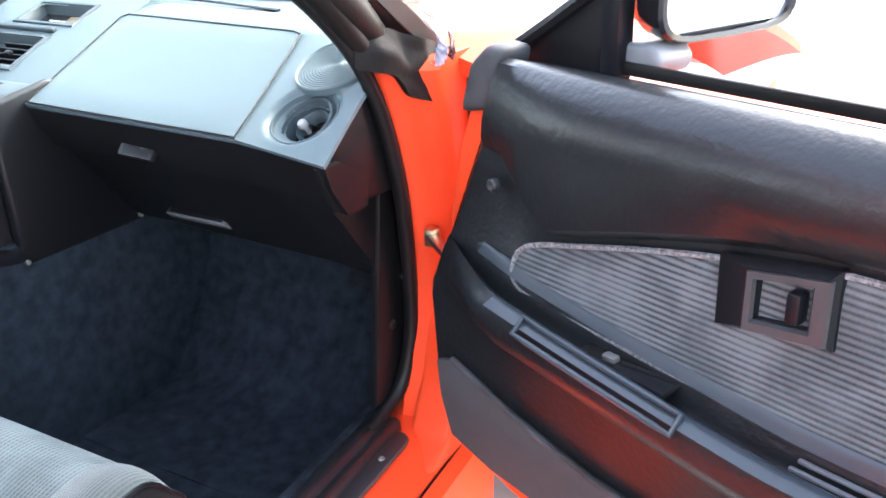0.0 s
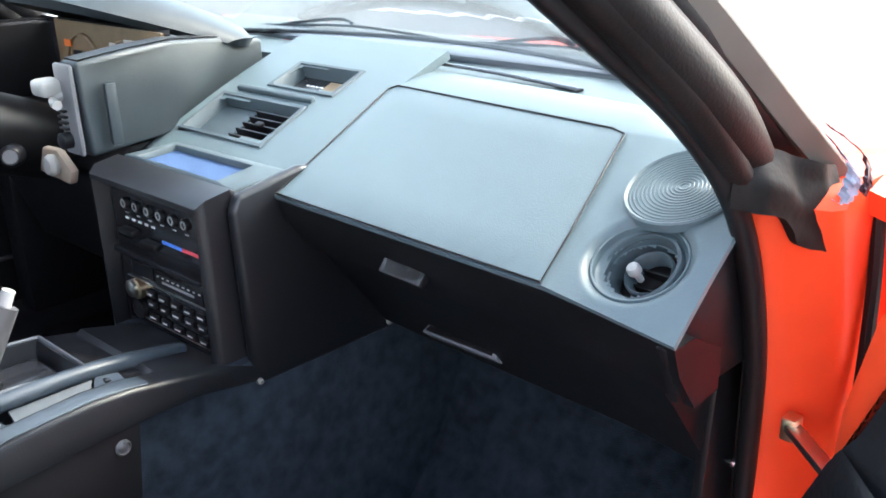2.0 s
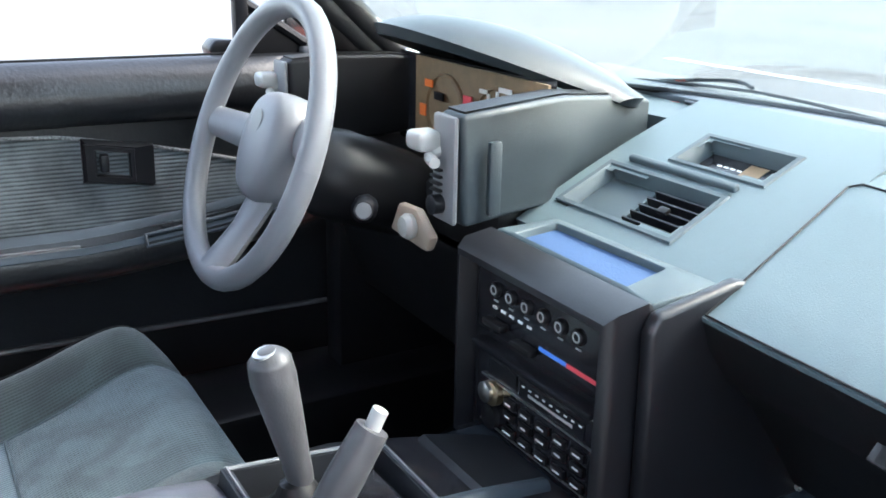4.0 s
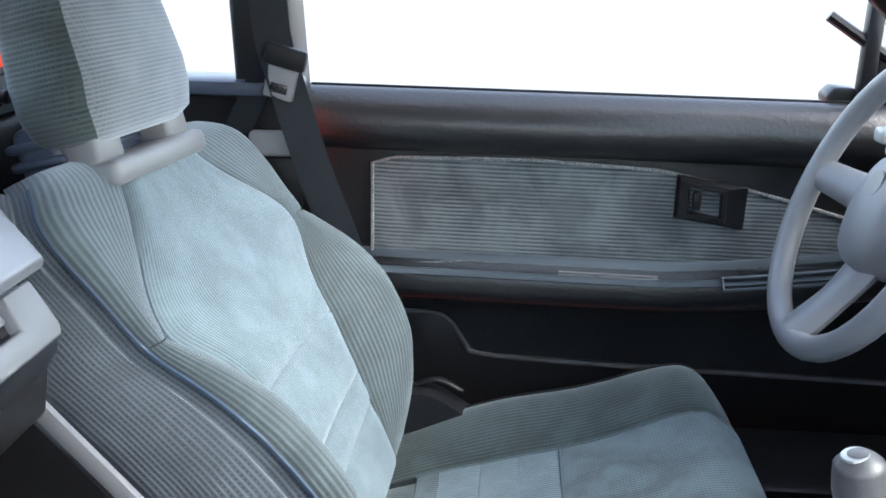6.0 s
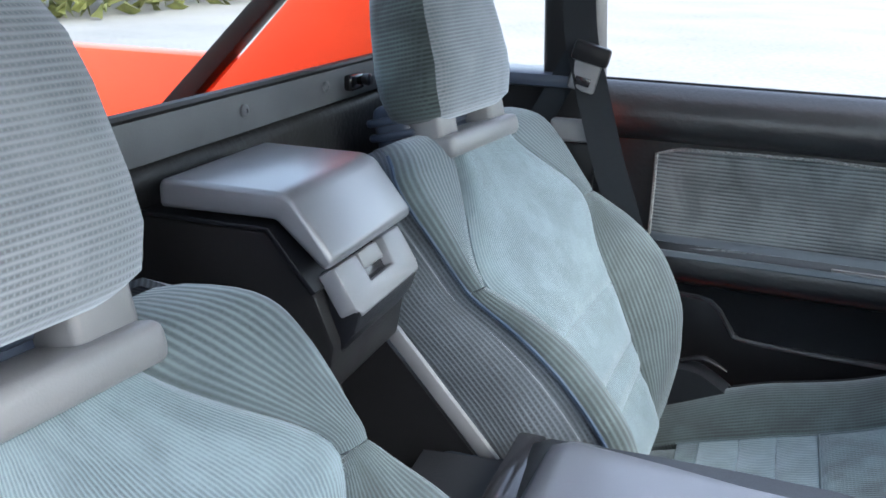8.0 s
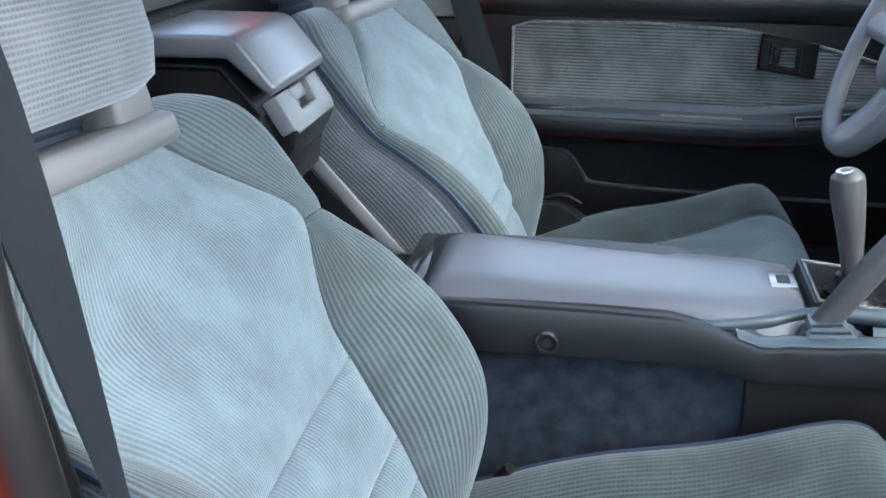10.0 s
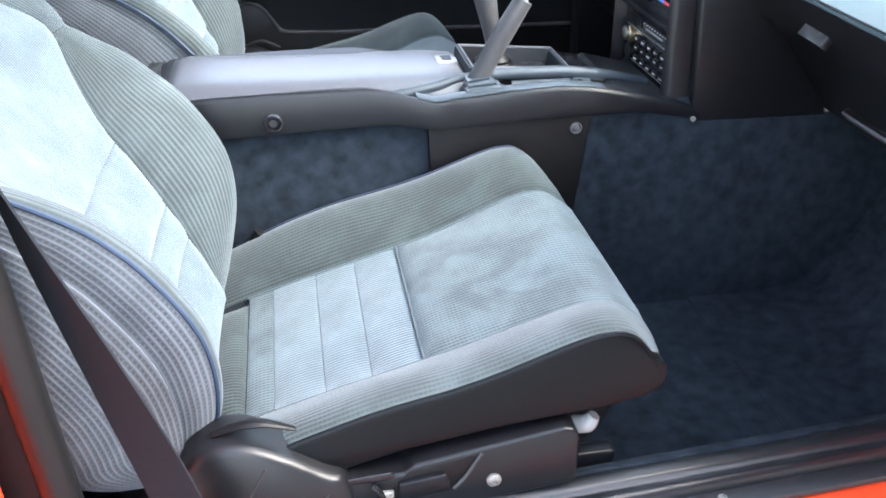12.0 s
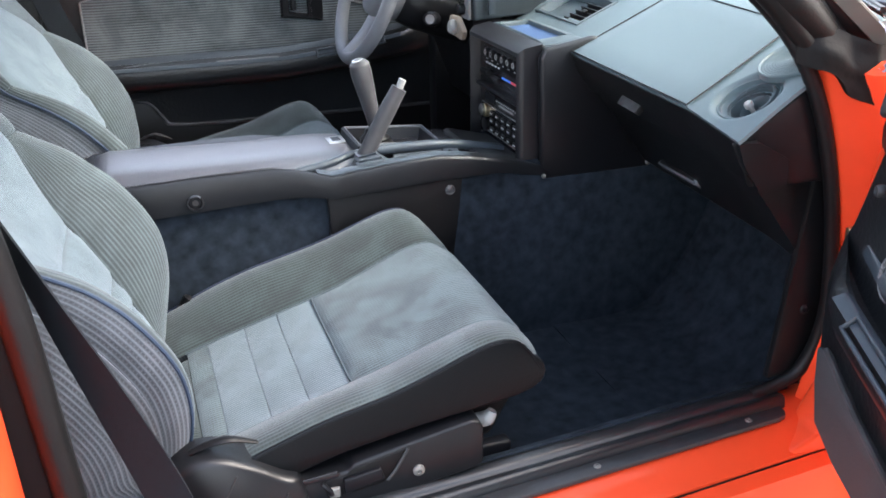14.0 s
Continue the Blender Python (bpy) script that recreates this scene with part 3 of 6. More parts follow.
    # front lid and wings
    hood = sheet(lambda u, v: (-0.70 + 1.37 * u, 0.80 + 1.15 * v - 0.18 * (2 * u - 1) ** 2 * (1 - v), 0.738 - 0.26 * v ** 1.8 + 0.02 * math.sin(math.pi * u)), 16, 10, 0.02)
    part("front_lid", hood, M_RED, car)
    for s in (1, -1):
        def wing_at(u, v):
            x = 0.634 + 0.171 * u
            y = 0.566 + 0.024 * u + 1.34 * v * v
            k = y - (0.600 + 1.5 * (x - 0.630))
            z = 0.761 + 0.26 * min(0.0, k) - (0.26 * (k / 1.2) ** 1.6 if k > 0 else 0.0)
            return (x, y, z - 0.016 * u ** 4)
        wing = sheet(wing_at, 16, 30, 0.02)
        part("front_wing", wing if s > 0 else mirror_x(wing), M_RED, car)
        side = box(0.735, 0.768, 0.62, 1.9, 0.10, 0.46, 0.008)
        part("wing_side", side if s > 0 else mirror_x(side), M_RED, car)
    part("cowl", box(-0.63, 0.40, 0.77, 0.93, 0.70, 0.763, 0.008), M_SLATE, car, "black scuttle panel")
    for x0, x1, dy in ((-0.52, -0.02, 0.0), (-0.06, 0.38, 0.012)):
        line = [(x0, 0.872 + dy - 0.10 * abs(x0), 0.758), ((x0 + x1) / 2, 0.878 + dy, 0.768), (x1, 0.868 + dy - 0.10 * abs(x1), 0.762)]
        wi = part("wiper_blade", tube(line, 0.0025, 6, per=5), M_RUBBER, car, "black wiper blade")
        part("wiper_arm", tube([(x0 + 0.02, 0.90 + dy - 0.10 * abs(x0), 0.752), ((x0 + x1) / 2 - 0.06, 0.892 + dy, 0.774), ((x0 + x1) / 2, 0.880 + dy, 0.772)], 0.003, 6, per=4), M_BLACK, wi, "black wiper arm")
    part("front_panel", box(-0.70, 0.66, 1.86, 1.92, 0.1, 0.42, 0.03), M_RED, car)
    # bulkhead behind the seats
    part("bulkhead", box(-0.64, 0.61, -0.80, -0.70, 0.13, 0.80), M_CARPET, car, "black felt-covered rear bulkhead")
    part("bulkhead_ledge", box(-0.61, 0.58, -0.700, -0.672, 0.795, 0.838, 0.004), M_LEDGE, car, "grey plastic ledge below the rear window")
    part("ledge_seal", tube([(-0.61, -0.676, 0.8385), (0.0, -0.676, 0.8385), (0.58, -0.676, 0.8385)], 0.0050, 8, per=2), M_RUBBER, car, "black rubber strip along the ledge")
    part("bulkhead_pad", box(-0.60, 0.57, -0.725, -0.676, 0.700, 0.7945, 0.018, 4), M_PADDING, car, "black textured bulkhead padding")
    knob = part("ledge_catch", box(-0.368, -0.330, -0.674, -0.660, 0.806, 0.826, 0.005, 3), M_GLOSS, car, "black catch on the ledge")
    part("catch_knob", lathe([(0.007, 0), (0.008, 0.008), (0.005, 0.011), (0.0004, 0.011)], 14, Matrix.Translation((-0.362, -0.660, 0.818)) @ Matrix.Rotation(radians(-90), 4, "X")), M_BEZEL, knob, "glossy black knob")
    for x in (-0.1, -0.28):
        screw((x, -0.671, 0.818), (0, 1, 0), 0.007, car, M_LEDGE)
    part("rear_window", box(-0.55, 0.52, -0.735, -0.730, 0.80, 1.15), M_REARGLASS, car, "rear window glass").visible_shadow = False
    part("engine_lid", sheet(lambda u, v: (-0.60 + 1.17 * u, -1.45 + 0.66 * v, 0.650 - 0.02 * (1 - v)), 8, 6, 0.02), M_RED, car)
    for s in (1, -1):
        but = prism([(-0.66, 1.16), (-0.605, 1.16), (-0.68, 0.95), (-0.72, 0.775), (-0.74, 0.70), (-1.12, 0.69)], 0.615, 0.65, axis=0, bevel=0.008)
        part("rear_buttress", but if s > 0 else mirror_x(but), M_RED, car, "red sail panel behind the cabin")
        but = prism([(-0.665, 1.165), (-0.70, 1.165), (-1.19, 0.69), (-1.14, 0.69)], 0.612, 0.654, axis=0, bevel=0.004)
        part("buttress_edge", but if s > 0 else mirror_x(but), M_PILLAR, car, "dark strip along the sail panel")
        qp = box(0.645, 0.757 if s > 0 else 0.70, -1.45, -0.42, 0.05, 0.79, 0.012)
        part("rear_quarter", qp if s > 0 else mirror_x(qp), M_RED, car)
        ql = box(0.595, 0.690, -0.70, -0.42 if s < 0 else -0.54, 0.785, 0.806, 0.008)
        part("quarter_ledge", ql if s > 0 else mirror_x(ql), M_BLUE, car, "dark navy vinyl ledge")
        bp = prism([(-0.410, 0.26), (-0.418, 0.62), (-0.430, 0.80), (-0.455, 1.16), (-0.515, 1.16), (-0.50, 0.80), (-0.50, 0.05), (-0.410, 0.05)], 0.662, 0.755, axis=0, bevel=0.008)
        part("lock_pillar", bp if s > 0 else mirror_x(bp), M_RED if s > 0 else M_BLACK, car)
        tr = prism([(-0.385, 0.28), (-0.40, 0.66), (-0.425, 0.80), (-0.455, 1.14), (-0.515, 1.14), (-0.50, 0.80), (-0.70, 0.79), (-0.70, 0.16), (-0.42, 0.16)], 0.612, 0.642, axis=0, bevel=0.008, segments=3)
        part("pillar_cover", tr if s > 0 else mirror_x(tr), M_BLACK, car, "black moulded pillar cover")
    part("rear_seal", tube([(0.640, -0.360, 0.27), (0.652, -0.372, 0.33), (0.655, -0.380, 0.45), (0.654, -0.392, 0.62), (0.645, -0.415, 0.78), (0.60, -0.445, 0.95)], 0.015, 10), M_RUBBER, car)


shell()


# ---- doors ----
def door(at, u, n, name, label, dz=0.0, hs=0.356, out=0.0):
    """A door built along its length s from the hinge edge, by depth d towards the cabin and height z."""
    m = Matrix(((u[0], n[0], 0, at[0]), (u[1], n[1], 0, at[1]), (0, 0, 1, dz), (0, 0, 0, 1)))
    far = name == "driver_door"
    root = thing(name, label, "car door", (at[0], at[1], 0.3))
    inv = Matrix.Translation((-at[0], -at[1], -0.3))

    def add(nm, bm, mat, lab="", under=None):
        bm.transform(inv @ m)
        return part(nm, bm, mat, under or root, lab)

    add("door_skin", prism([(-0.024, 0.30), (-0.034, 0.50), (-0.028, 0.60), (-0.010, 0.68), (0.012, 0.735), (0.06, 0.762), (0.94, 0.762), (0.97, 0.60), (0.95, 0.26), (0.08, 0.27)], -0.105, -0.006, axis=1, bevel=0.012), M_RED, "red painted door shell")
    prof = [(-0.004 + out, 0.782), (0.002, 0.793), (0.018, 0.790), (0.034, 0.776), (0.044, 0.755), (0.046, 0.735), (0.036, 0.716), (0.016, 0.704), (0.010, 0.694), (0.010, 0.542), (0.014, 0.538), (0.017, 0.530), (0.020, 0.508), (0.026, 0.502), (0.040, 0.502), (0.045, 0.508), (0.048, 0.523), (0.055, 0.526), (0.066, 0.519), (0.070, 0.502), (0.062, 0.484), (0.040, 0.472), (0.016, 0.462), (0.010, 0.445), (0.008, 0.385), (0.004, 0.345), (-0.008, 0.340)]

    lean = [(0.25, 0.0), (0.45, 0.003), (0.57, 0.018), (0.69, 0.046), (0.80, 0.070)] if far else [(0.25, -0.02), (0.40, -0.034), (0.51, -0.040), (0.57, -0.014), (0.63, 0.028), (0.73, 0.058), (0.80, 0.075)]

    def place(s, d, z):
        """A point of the card's section, moved as the card changes along its length."""
        k = min(1.0, max(0.0, s / 0.12))
        dd = d if d < 0.011 else 0.010 + (d - 0.010) * (k if z < 0.6 else 0.35 + 0.65 * k)
        zz = z
        if not far and 0.69 < z < 0.72:
            zz = z - 0.694 + lerp_table([(0.0, 0.694), (0.04, 0.690), (0.10, 0.648), (0.14, 0.630), (0.245, 0.656), (0.31, 0.671), (0.43, 0.693), (1.0, 0.694)], s)
        if 0.4 < z < 0.56:
            zz = z + 0.055 * max(0.0, 1 - s / 0.42) ** 1.3
        ss = s + lerp_table(lean, zz) * max(0.0, 1 - s / 0.30)
        return (ss, dd, zz - 0.012 if z > 0.7 else zz)

    def shape(s):
        return [place(s, d, z) for d, z in prof] + [(s, -0.008, 0.5)]

    add("door_card", loft([shape(s) for s in (0.0, 0.02, 0.04, 0.07, 0.10, 0.14, 0.19, 0.25, 0.32, 0.40, 0.5, 0.6, 0.7, 0.8, 0.88, 0.93, 0.95)]), M_VINYL, "dark blue-black grained vinyl door card")
    # cloth insert: rounded at its front, cut down ahead of the catch
    topz = [(0.095, 0.574), (0.0975, 0.586), (0.103, 0.596), (0.114, 0.605), (0.135, 0.613), (0.245, 0.642), (0.31, 0.657), (0.43, 0.679), (0.60, 0.686), (0.83, 0.682), (0.845, 0.672)]
    lowz = [(0.095, 0.570), (0.0985, 0.562), (0.108, 0.556), (0.16, 0.550), (0.28, 0.540), (0.40, 0.535), (0.62, 0.532), (0.75, 0.525), (0.845, 0.514)]
    ins = sheet(lambda a, b: (0.095 + 0.75 * a * a, 0.0118, lerp_table(topz, 0.095 + 0.75 * a * a) * (1 - b) + lerp_table(lowz, 0.095 + 0.75 * a * a) * b), 60, 10, 0.006, 0.004, 0.06)
    for f in ins.faces:
        for l in f.loops:
            q = l[ins.loops.layers.uv["UVMap"]]
            q.uv = (l.vert.co.z, l.vert.co.x)
    cl = add("cloth_insert", ins, M_FABRIC, "blue-grey ribbed cloth with rubbed patches")
    rim = [(0.095 + 0.75 * a * a, 0.0155, lerp_table(topz, 0.095 + 0.75 * a * a)) for a in [i / 40 for i in range(41)]]
    rim += [(0.095 + 0.75 * a * a, 0.0155, lerp_table(lowz, 0.095 + 0.75 * a * a)) for a in [1 - i / 40 for i in range(40)]]
    add("insert_piping", tube(rim, 0.0028, 6, closed=True, per=1), M_CORD, "pale twisted cord edging", cl)
    # inside catch
    hz = 0.638 if far else 0.645
    frame_bm = bmesh.new()
    outer = [(-0.050, -0.026), (0.049, -0.039), (0.050, 0.022), (-0.049, 0.038)]
    mid2 = [(-0.044, -0.022), (0.026, -0.031), (0.026, 0.020), (-0.043, 0.031)]
    inn = [(-0.030, -0.015), (0.014, -0.021), (0.014, 0.012), (-0.030, 0.020)]
    rings = []
    for pts, d in ((outer, 0.012), (outer, 0.020), (mid2, 0.026), (inn, 0.022), (inn, 0.0135)):
        rings.append([frame_bm.verts.new((hs - a, d, hz + b)) for a, b in pts])
    for a, b in zip(rings, rings[1:]):
        for i in range(4):
            frame_bm.faces.new((a[i], a[(i + 1) % 4], b[(i + 1) % 4], b[i]))
    frame_bm.faces.new(rings[-1])
    h = add("door_catch", frame_bm, M_CHAR, "dark grey plastic catch surround")
    ring = bmesh.new()
    loops = []
    for k, d in ((1.55, 0.0245), (1.50, 0.0275), (1.12, 0.0275), (1.02, 0.0235)):
        loops.append([ring.verts.new((hs - a * k, d, hz + b * k)) for a, b in inn])
    for a, b in zip(loops, loops[1:]):
        for i in range(4):
            ring.faces.new((a[i], a[(i + 1) % 4], b[(i + 1) % 4], b[i]))
    add("catch_frame", ring, M_KNOB if name == "passenger_door" else M_CHAR, "paler worn frame of the catch", h)
    add("pull_lever", box(hs + 0.014, hs + 0.026, 0.016, 0.031, hz - 0.012, hz + 0.014, 0.003), M_CHAR, "dark pull lever", h)
    # smooth edges on either side of the armrest trough, slate blue standing for sky sheen; slotted grab recess, lower
    # pocket
    for start, line in ((0.05, [(0.0, 0.0135, 0.5430), (0.4, 0.0165, 0.5405), (1.0, 0.0205, 0.5300)]), (0.12, [(0.0, 0.0480, 0.5245), (0.45, 0.0548, 0.5280), (1.0, 0.0680, 0.5215)])):
        edge = sheet(lambda u, v: place(start + (0.93 - start) * u, lerp_table([(a, b) for a, b, _ in line], v), lerp_table([(a, c) for a, _, c in line], v)), 60, 6, 0.0015)
        add("armrest_edge", edge, M_SLATE, "smooth armrest trough edge, sky sheen put in as slate blue")
    for d in (0.0225, 0.0365):
        add("grab_rail", box(0.42, 0.565, d, d + 0.0045, 0.5195, 0.5235, 0.0015), M_GREY, "pale bar in the grab slot")
    pocket = [(0.80, 0.0, 0.443), (0.735, 0.0, 0.438), (0.70, 0.0, 0.395), (0.68, 0.0, 0.380), (0.55, 0, 0.374), (0.30, 0, 0.373), (0.0, 0, 0.372)] if far else [(0.80, 0.0, 0.443), (0.735, 0.0, 0.438), (0.70, 0.0, 0.395), (0.68, 0.0, 0.380), (0.55, 0, 0.374), (0.30, 0, 0.376), (0.20, 0, 0.384), (0.10, 0, 0.403), (0.0, 0, 0.432)]
    add("pocket_lip", tube([(a, 0.016, z) for a, _, z in pocket], 0.0040, 8, per=3), M_DUST, "thin lip of the map pocket")
    # the driver door's board is black: its shade is put into the colour
    add("map_pocket", prism([(0.90, 0.441), (0.735, 0.438), (0.70, 0.393), (0.68, 0.378), (0.55, 0.372), (0.30, 0.374), (0.20, 0.382), (0.10, 0.401), (0.0, 0.430), (-0.032, 0.418), (-0.026, 0.372), (-0.008, 0.325), (0.058, 0.310), (0.121, 0.306), (0.25, 0.300), (0.92, 0.262)] if name == "passenger_door" else [(0.90, 0.441), (0.735, 0.438), (0.70, 0.393), (0.68, 0.378), (0.0, 0.374), (0.0, 0.252), (0.92, 0.252)], 0.006, 0.014, axis=1, bevel=0.003), M_BOARD if name == "passenger_door" else M_BLACK, "grey fibre board below the pocket")
    # belt-line strip and screw
    add("window_strip", box(0.13, 0.94, -0.010 + out, -0.004 + out, 0.772, 0.784, 0.002), M_PILLAR if name == "passenger_door" else M_BLACK, "thin window strip")
    sc = lathe([(0.007, -0.002), (0.007, 0.003), (0.005, 0.006), (0.002, 0.005), (0.0005, 0.005)], 14, Matrix.Translation((0.074, 0.020, 0.660)) @ Matrix.Rotation(radians(-90), 4, "X"))
    add("cap_screw", sc, M_SCUFF, "dull grey cap screw")
    # sail panel and mirror
    k = out
    add("sail_panel", prism([(0.046, 0.762), (0.154, 0.762), (0.154, 0.850), (0.140, 0.844), (0.046, 0.786)], k - 0.016, k - 0.002, axis=1, bevel=0.003), M_BLACK, "black triangular mirror base")
    add("sail_edge", tube([(0.044, k - 0.001, 0.783), (0.085, k - 0.002, 0.809), (0.142, k - 0.004, 0.847), (0.22, k - 0.012, 0.898)], 0.008, 8, per=3), M_BLACK, "black edge seal")
    add("mirror_post", box(0.150, 0.172, k - 0.020, k + 0.004, 0.765, 0.92, 0.005), M_CHAR, "black window channel")
    mz = Matrix.Translation((0.205 if not far else 0.090, k - 0.105, 0.866 if not far else 0.840)) @ Matrix.Rotation(radians(6), 4, "Z")
    house = loft([[mz @ Vector((x, a * 0.096, b * 0.068)) for a, b in ring] for x, ring in [(x, [(q * math.copysign(abs(math.cos(t)) ** 0.35, math.cos(t)), q * math.copysign(abs(math.sin(t)) ** 0.35, math.sin(t))) for t in [2 * math.pi * i / 28 for i in range(28)]]) for x, q in ((-0.062, 0.55), (-0.050, 0.80), (-0.02, 0.95), (0.008, 1.0), (0.011, 0.97), (0.010, 0.91), (0.004, 0.89))]])
    mh = add("mirror_housing", house, M_GLOSS, "black door mirror housing")
    add("mirror_glass", box(0.0045, 0.0060, -0.082, 0.082, -0.058, 0.058, 0.0, 1, mz), M_MIRROR, "bright mirror glass", mh)
    add("mirror_arm", prism([(0.158, 0.770), (0.205, 0.774), (0.210, 0.788), (0.198, 0.802), (0.166, 0.800)], k - 0.060, k - 0.008, axis=1, bevel=0.006, segments=3), M_GREY if not far else M_BLACK, "grey mirror foot")
    # grey boot over the hinge corner, switch block and grip groove
    add("hinge_cap", prism([(0.010, 0.718), (0.056, 0.728), (0.062, 0.752), (0.076, 0.790), (0.050, 0.792), (0.026, 0.770)], -0.036, 0.012, axis=1, bevel=0.010, segments=3), M_DUST, "dusty grey rubber corner cap")
    add("switch_block", box(0.205, 0.305, 0.020, 0.046, 0.530, 0.5375, 0.002), M_GLOSS, "black window switch block")
    add("window_switch", box(0.232, 0.247, 0.028, 0.038, 0.537, 0.543, 0.002), M_DULL, "bright window switch")
    run = [0.165 + 0.017 * i for i in range(11)]
    loop = [place(a, 0.0600, 0.5300) for a in run] + [place(a, 0.0735, 0.5170) for a in reversed(run)]
    # the grip edge is slate blue for the sky it mirrors
    add("grip_rail", tube(loop, 0.0030, 8, closed=True, per=1), M_SLATE, "raised edge of the grip slot, sky sheen put in as slate blue")
    return root


u_r = Vector((0.940, -0.3405)).normalized()
n_r = Vector((u_r.y, -u_r.x))
door((0.7055, 0.4865), u_r, n_r, "passenger_door", "open red passenger door with dark vinyl card", -0.011, 0.381, -0.042)
door((-0.765, 0.505), (-0.035, -0.9994), (0.9994, -0.035), "driver_door", "closed driver door with dark vinyl card and cloth insert")


# ---- dashboard ----
def dash_top(a, b):
    """The sloped passenger-side top: a = 0..1 across the lid, b = 0..1 up the slope."""
    fl, fr = Vector((0.112, 0.420, 0.667)), Vector((0.483, 0.397, 0.671))
    bl, br = Vector((0.072, 0.638, 0.744)), Vector((0.437, 0.585, 0.750))
    p = (fl * (1 - a) + fr * a) * (1 - b) + (bl * (1 - a) + br * a) * b
    if a > 1:
        k = (a - 1) / 0.362
        p = (fr.lerp(Vector((0.604, 0.387, 0.661)), k)) * (1 - b) + br.lerp(Vector((0.592, 0.560, 0.760)), k) * b
        p.z += 0.008 * min(1.0, k * 3) * math.sin(math.pi * min(1.0, max(0.0, b))) - 0.06 * min(1.0, k * 2) * max(0.0, b - 1)
    if b > 1:
        p.z -= 0.10 * (b - 1) * (b - 1) + 0.024 * (b - 1)
    return p


def dashboard():
    root = thing("dashboard", "dark dashboard with pale sky sheen put into its colour and a closed glove box", "dashboard", (0, 0.5, 0.4))
    inv = Matrix.Translation((0, -0.5, -0.4))

    def add(nm, bm, mat, lab="", under=None):
        bm.transform(inv)
        return part(nm, bm, mat, under or root, lab)

    up = Vector((0, -0.3, 0.95)).normalized()
    # padded top, right of the centre vents, out to the pillar
    a0, a1 = -0.02, 1.362

    def on_top(a, b, sink=0.0):
        p = dash_top(a, b)
        du = (dash_top(a + 0.02, b) - dash_top(a - 0.02, b)).normalized()
        dv = (dash_top(a, b + 0.02) - dash_top(a, b - 0.02)).normalized()
        n = du.cross(dv).normalized()
        dv = n.cross(du)
        p -= n * sink
        return Matrix(((du.x, dv.x, n.x, p.x), (du.y, dv.y, n.y, p.y), (du.z, dv.z, n.z, p.z), (0, 0, 0, 1)))

    mv = on_top(1.190, 0.272)
    hole, hn = mv.translation, mv.col[2].xyz

    def pad_at(u, v):
        """The padded top, which dips into a round dish at the vent."""
        p = dash_top(a0 + (a1 - a0) * u + 0.02 * max(0.0, u - 0.75) * 4 * min(1.0, 1.6 * v), -0.005 + 1.6 * v)
        k = min(1.0, max(0.0, (0.0480 - (p - hole).length) / 0.0150))
        return p - hn * 0.0130 * k * k * (3 - 2 * k)
    pad = sheet(pad_at, 190, 120, 0.005)
    bmesh.ops.delete(pad, geom=[f for f in pad.faces if (f.calc_center_median() - hole).length < 0.0325], context="FACES")
    add("dash_pad", pad, M_DASH, "soft grey dash top")
    lid = add("glove_box_lid", sheet(lambda u, v: dash_top(0.005 + 0.985 * u, 0.004 + 0.986 * v) + up * 0.002, 16, 10, 0.004, 0.003, 0.05), M_DASH, "closed glove box lid")
    loop = [dash_top(0.0 + 0.99 * t, -0.0) for t in (0, 0.33, 0.66, 1)] + [dash_top(0.995, t) for t in (0.33, 0.66, 0.97)] + [dash_top(t, 0.995) for t in (0.95, 0.66, 0.33, 0.03)] + [dash_top(0.0, t) for t in (0.95, 0.66, 0.33)]
    add("lid_gap", tube([p + up * 0.0026 for p in loop], 0.0011, 6, closed=True, per=1), M_RUBBER, "dark gap round the lid", lid)
    # front lip and lower fascia
    edge = [dash_top(a0 + (a1 - a0) * i / 24, -0.005) for i in range(25)]

    def band(drops, stop=25):
        rings = []
        for p in edge[:stop]:
            rings.append([p + Vector((0, dy, dz)) for dy, dz in drops])
        return loft(rings)

    add("fascia_lip", band([(0.002, -0.004), (0.012, -0.030), (0.038, -0.066), (0.075, -0.066), (0.075, -0.03), (0.03, -0.004)]), M_BLACK, "black moulded fascia below the lid")
    low = [(0.046, -0.0665), (0.075, -0.10), (0.125, -0.165), (0.150, -0.200), (0.20, -0.20), (0.20, -0.0665)]
    add("lower_fascia", band(low, 23), M_BLACK, "black lower fascia")
    add("dash_end", prism([(0.388, 0.654), (0.400, 0.628), (0.414, 0.599), (0.530, 0.592), (0.560, 0.744), (0.520, 0.726), (0.470, 0.703), (0.430, 0.679)], 0.588, 0.5965, axis=0, bevel=0.002), M_BLACK, "black dash end reflecting the red pillar")
    # lock with its plate, notch of the lower tray
    lx, ly, lz = 0.300, 0.432, 0.628
    lk = add("lock_plate", prism([(-0.032, -0.014), (0.024, -0.016), (0.028, 0.014), (-0.030, 0.014)], -0.006, 0.004, axis=1, bevel=0.002, m=Matrix.Translation((lx, ly - 0.003, lz + 0.002)) @ Matrix.Rotation(radians(-35), 4, "X")), M_BEZEL, "glove box lock plate")
    add("lock_recess", box(-0.026, 0.021, -0.0065, -0.004, -0.0105, 0.0105, 0.001, m=Matrix.Translation((lx, ly - 0.004, lz)) @ Matrix.Rotation(radians(-35), 4, "X")), M_RUBBER, "black lock recess", lk)
    add("lock_barrel", lathe([(0.0036, 0), (0.0036, 0.003), (0.003, 0.004), (0.0004, 0.004)], 14, Matrix.Translation((lx - 0.008, ly - 0.006, lz)) @ Matrix.Rotation(radians(60), 4, "X")), M_DULL, "steel key barrel", lk)
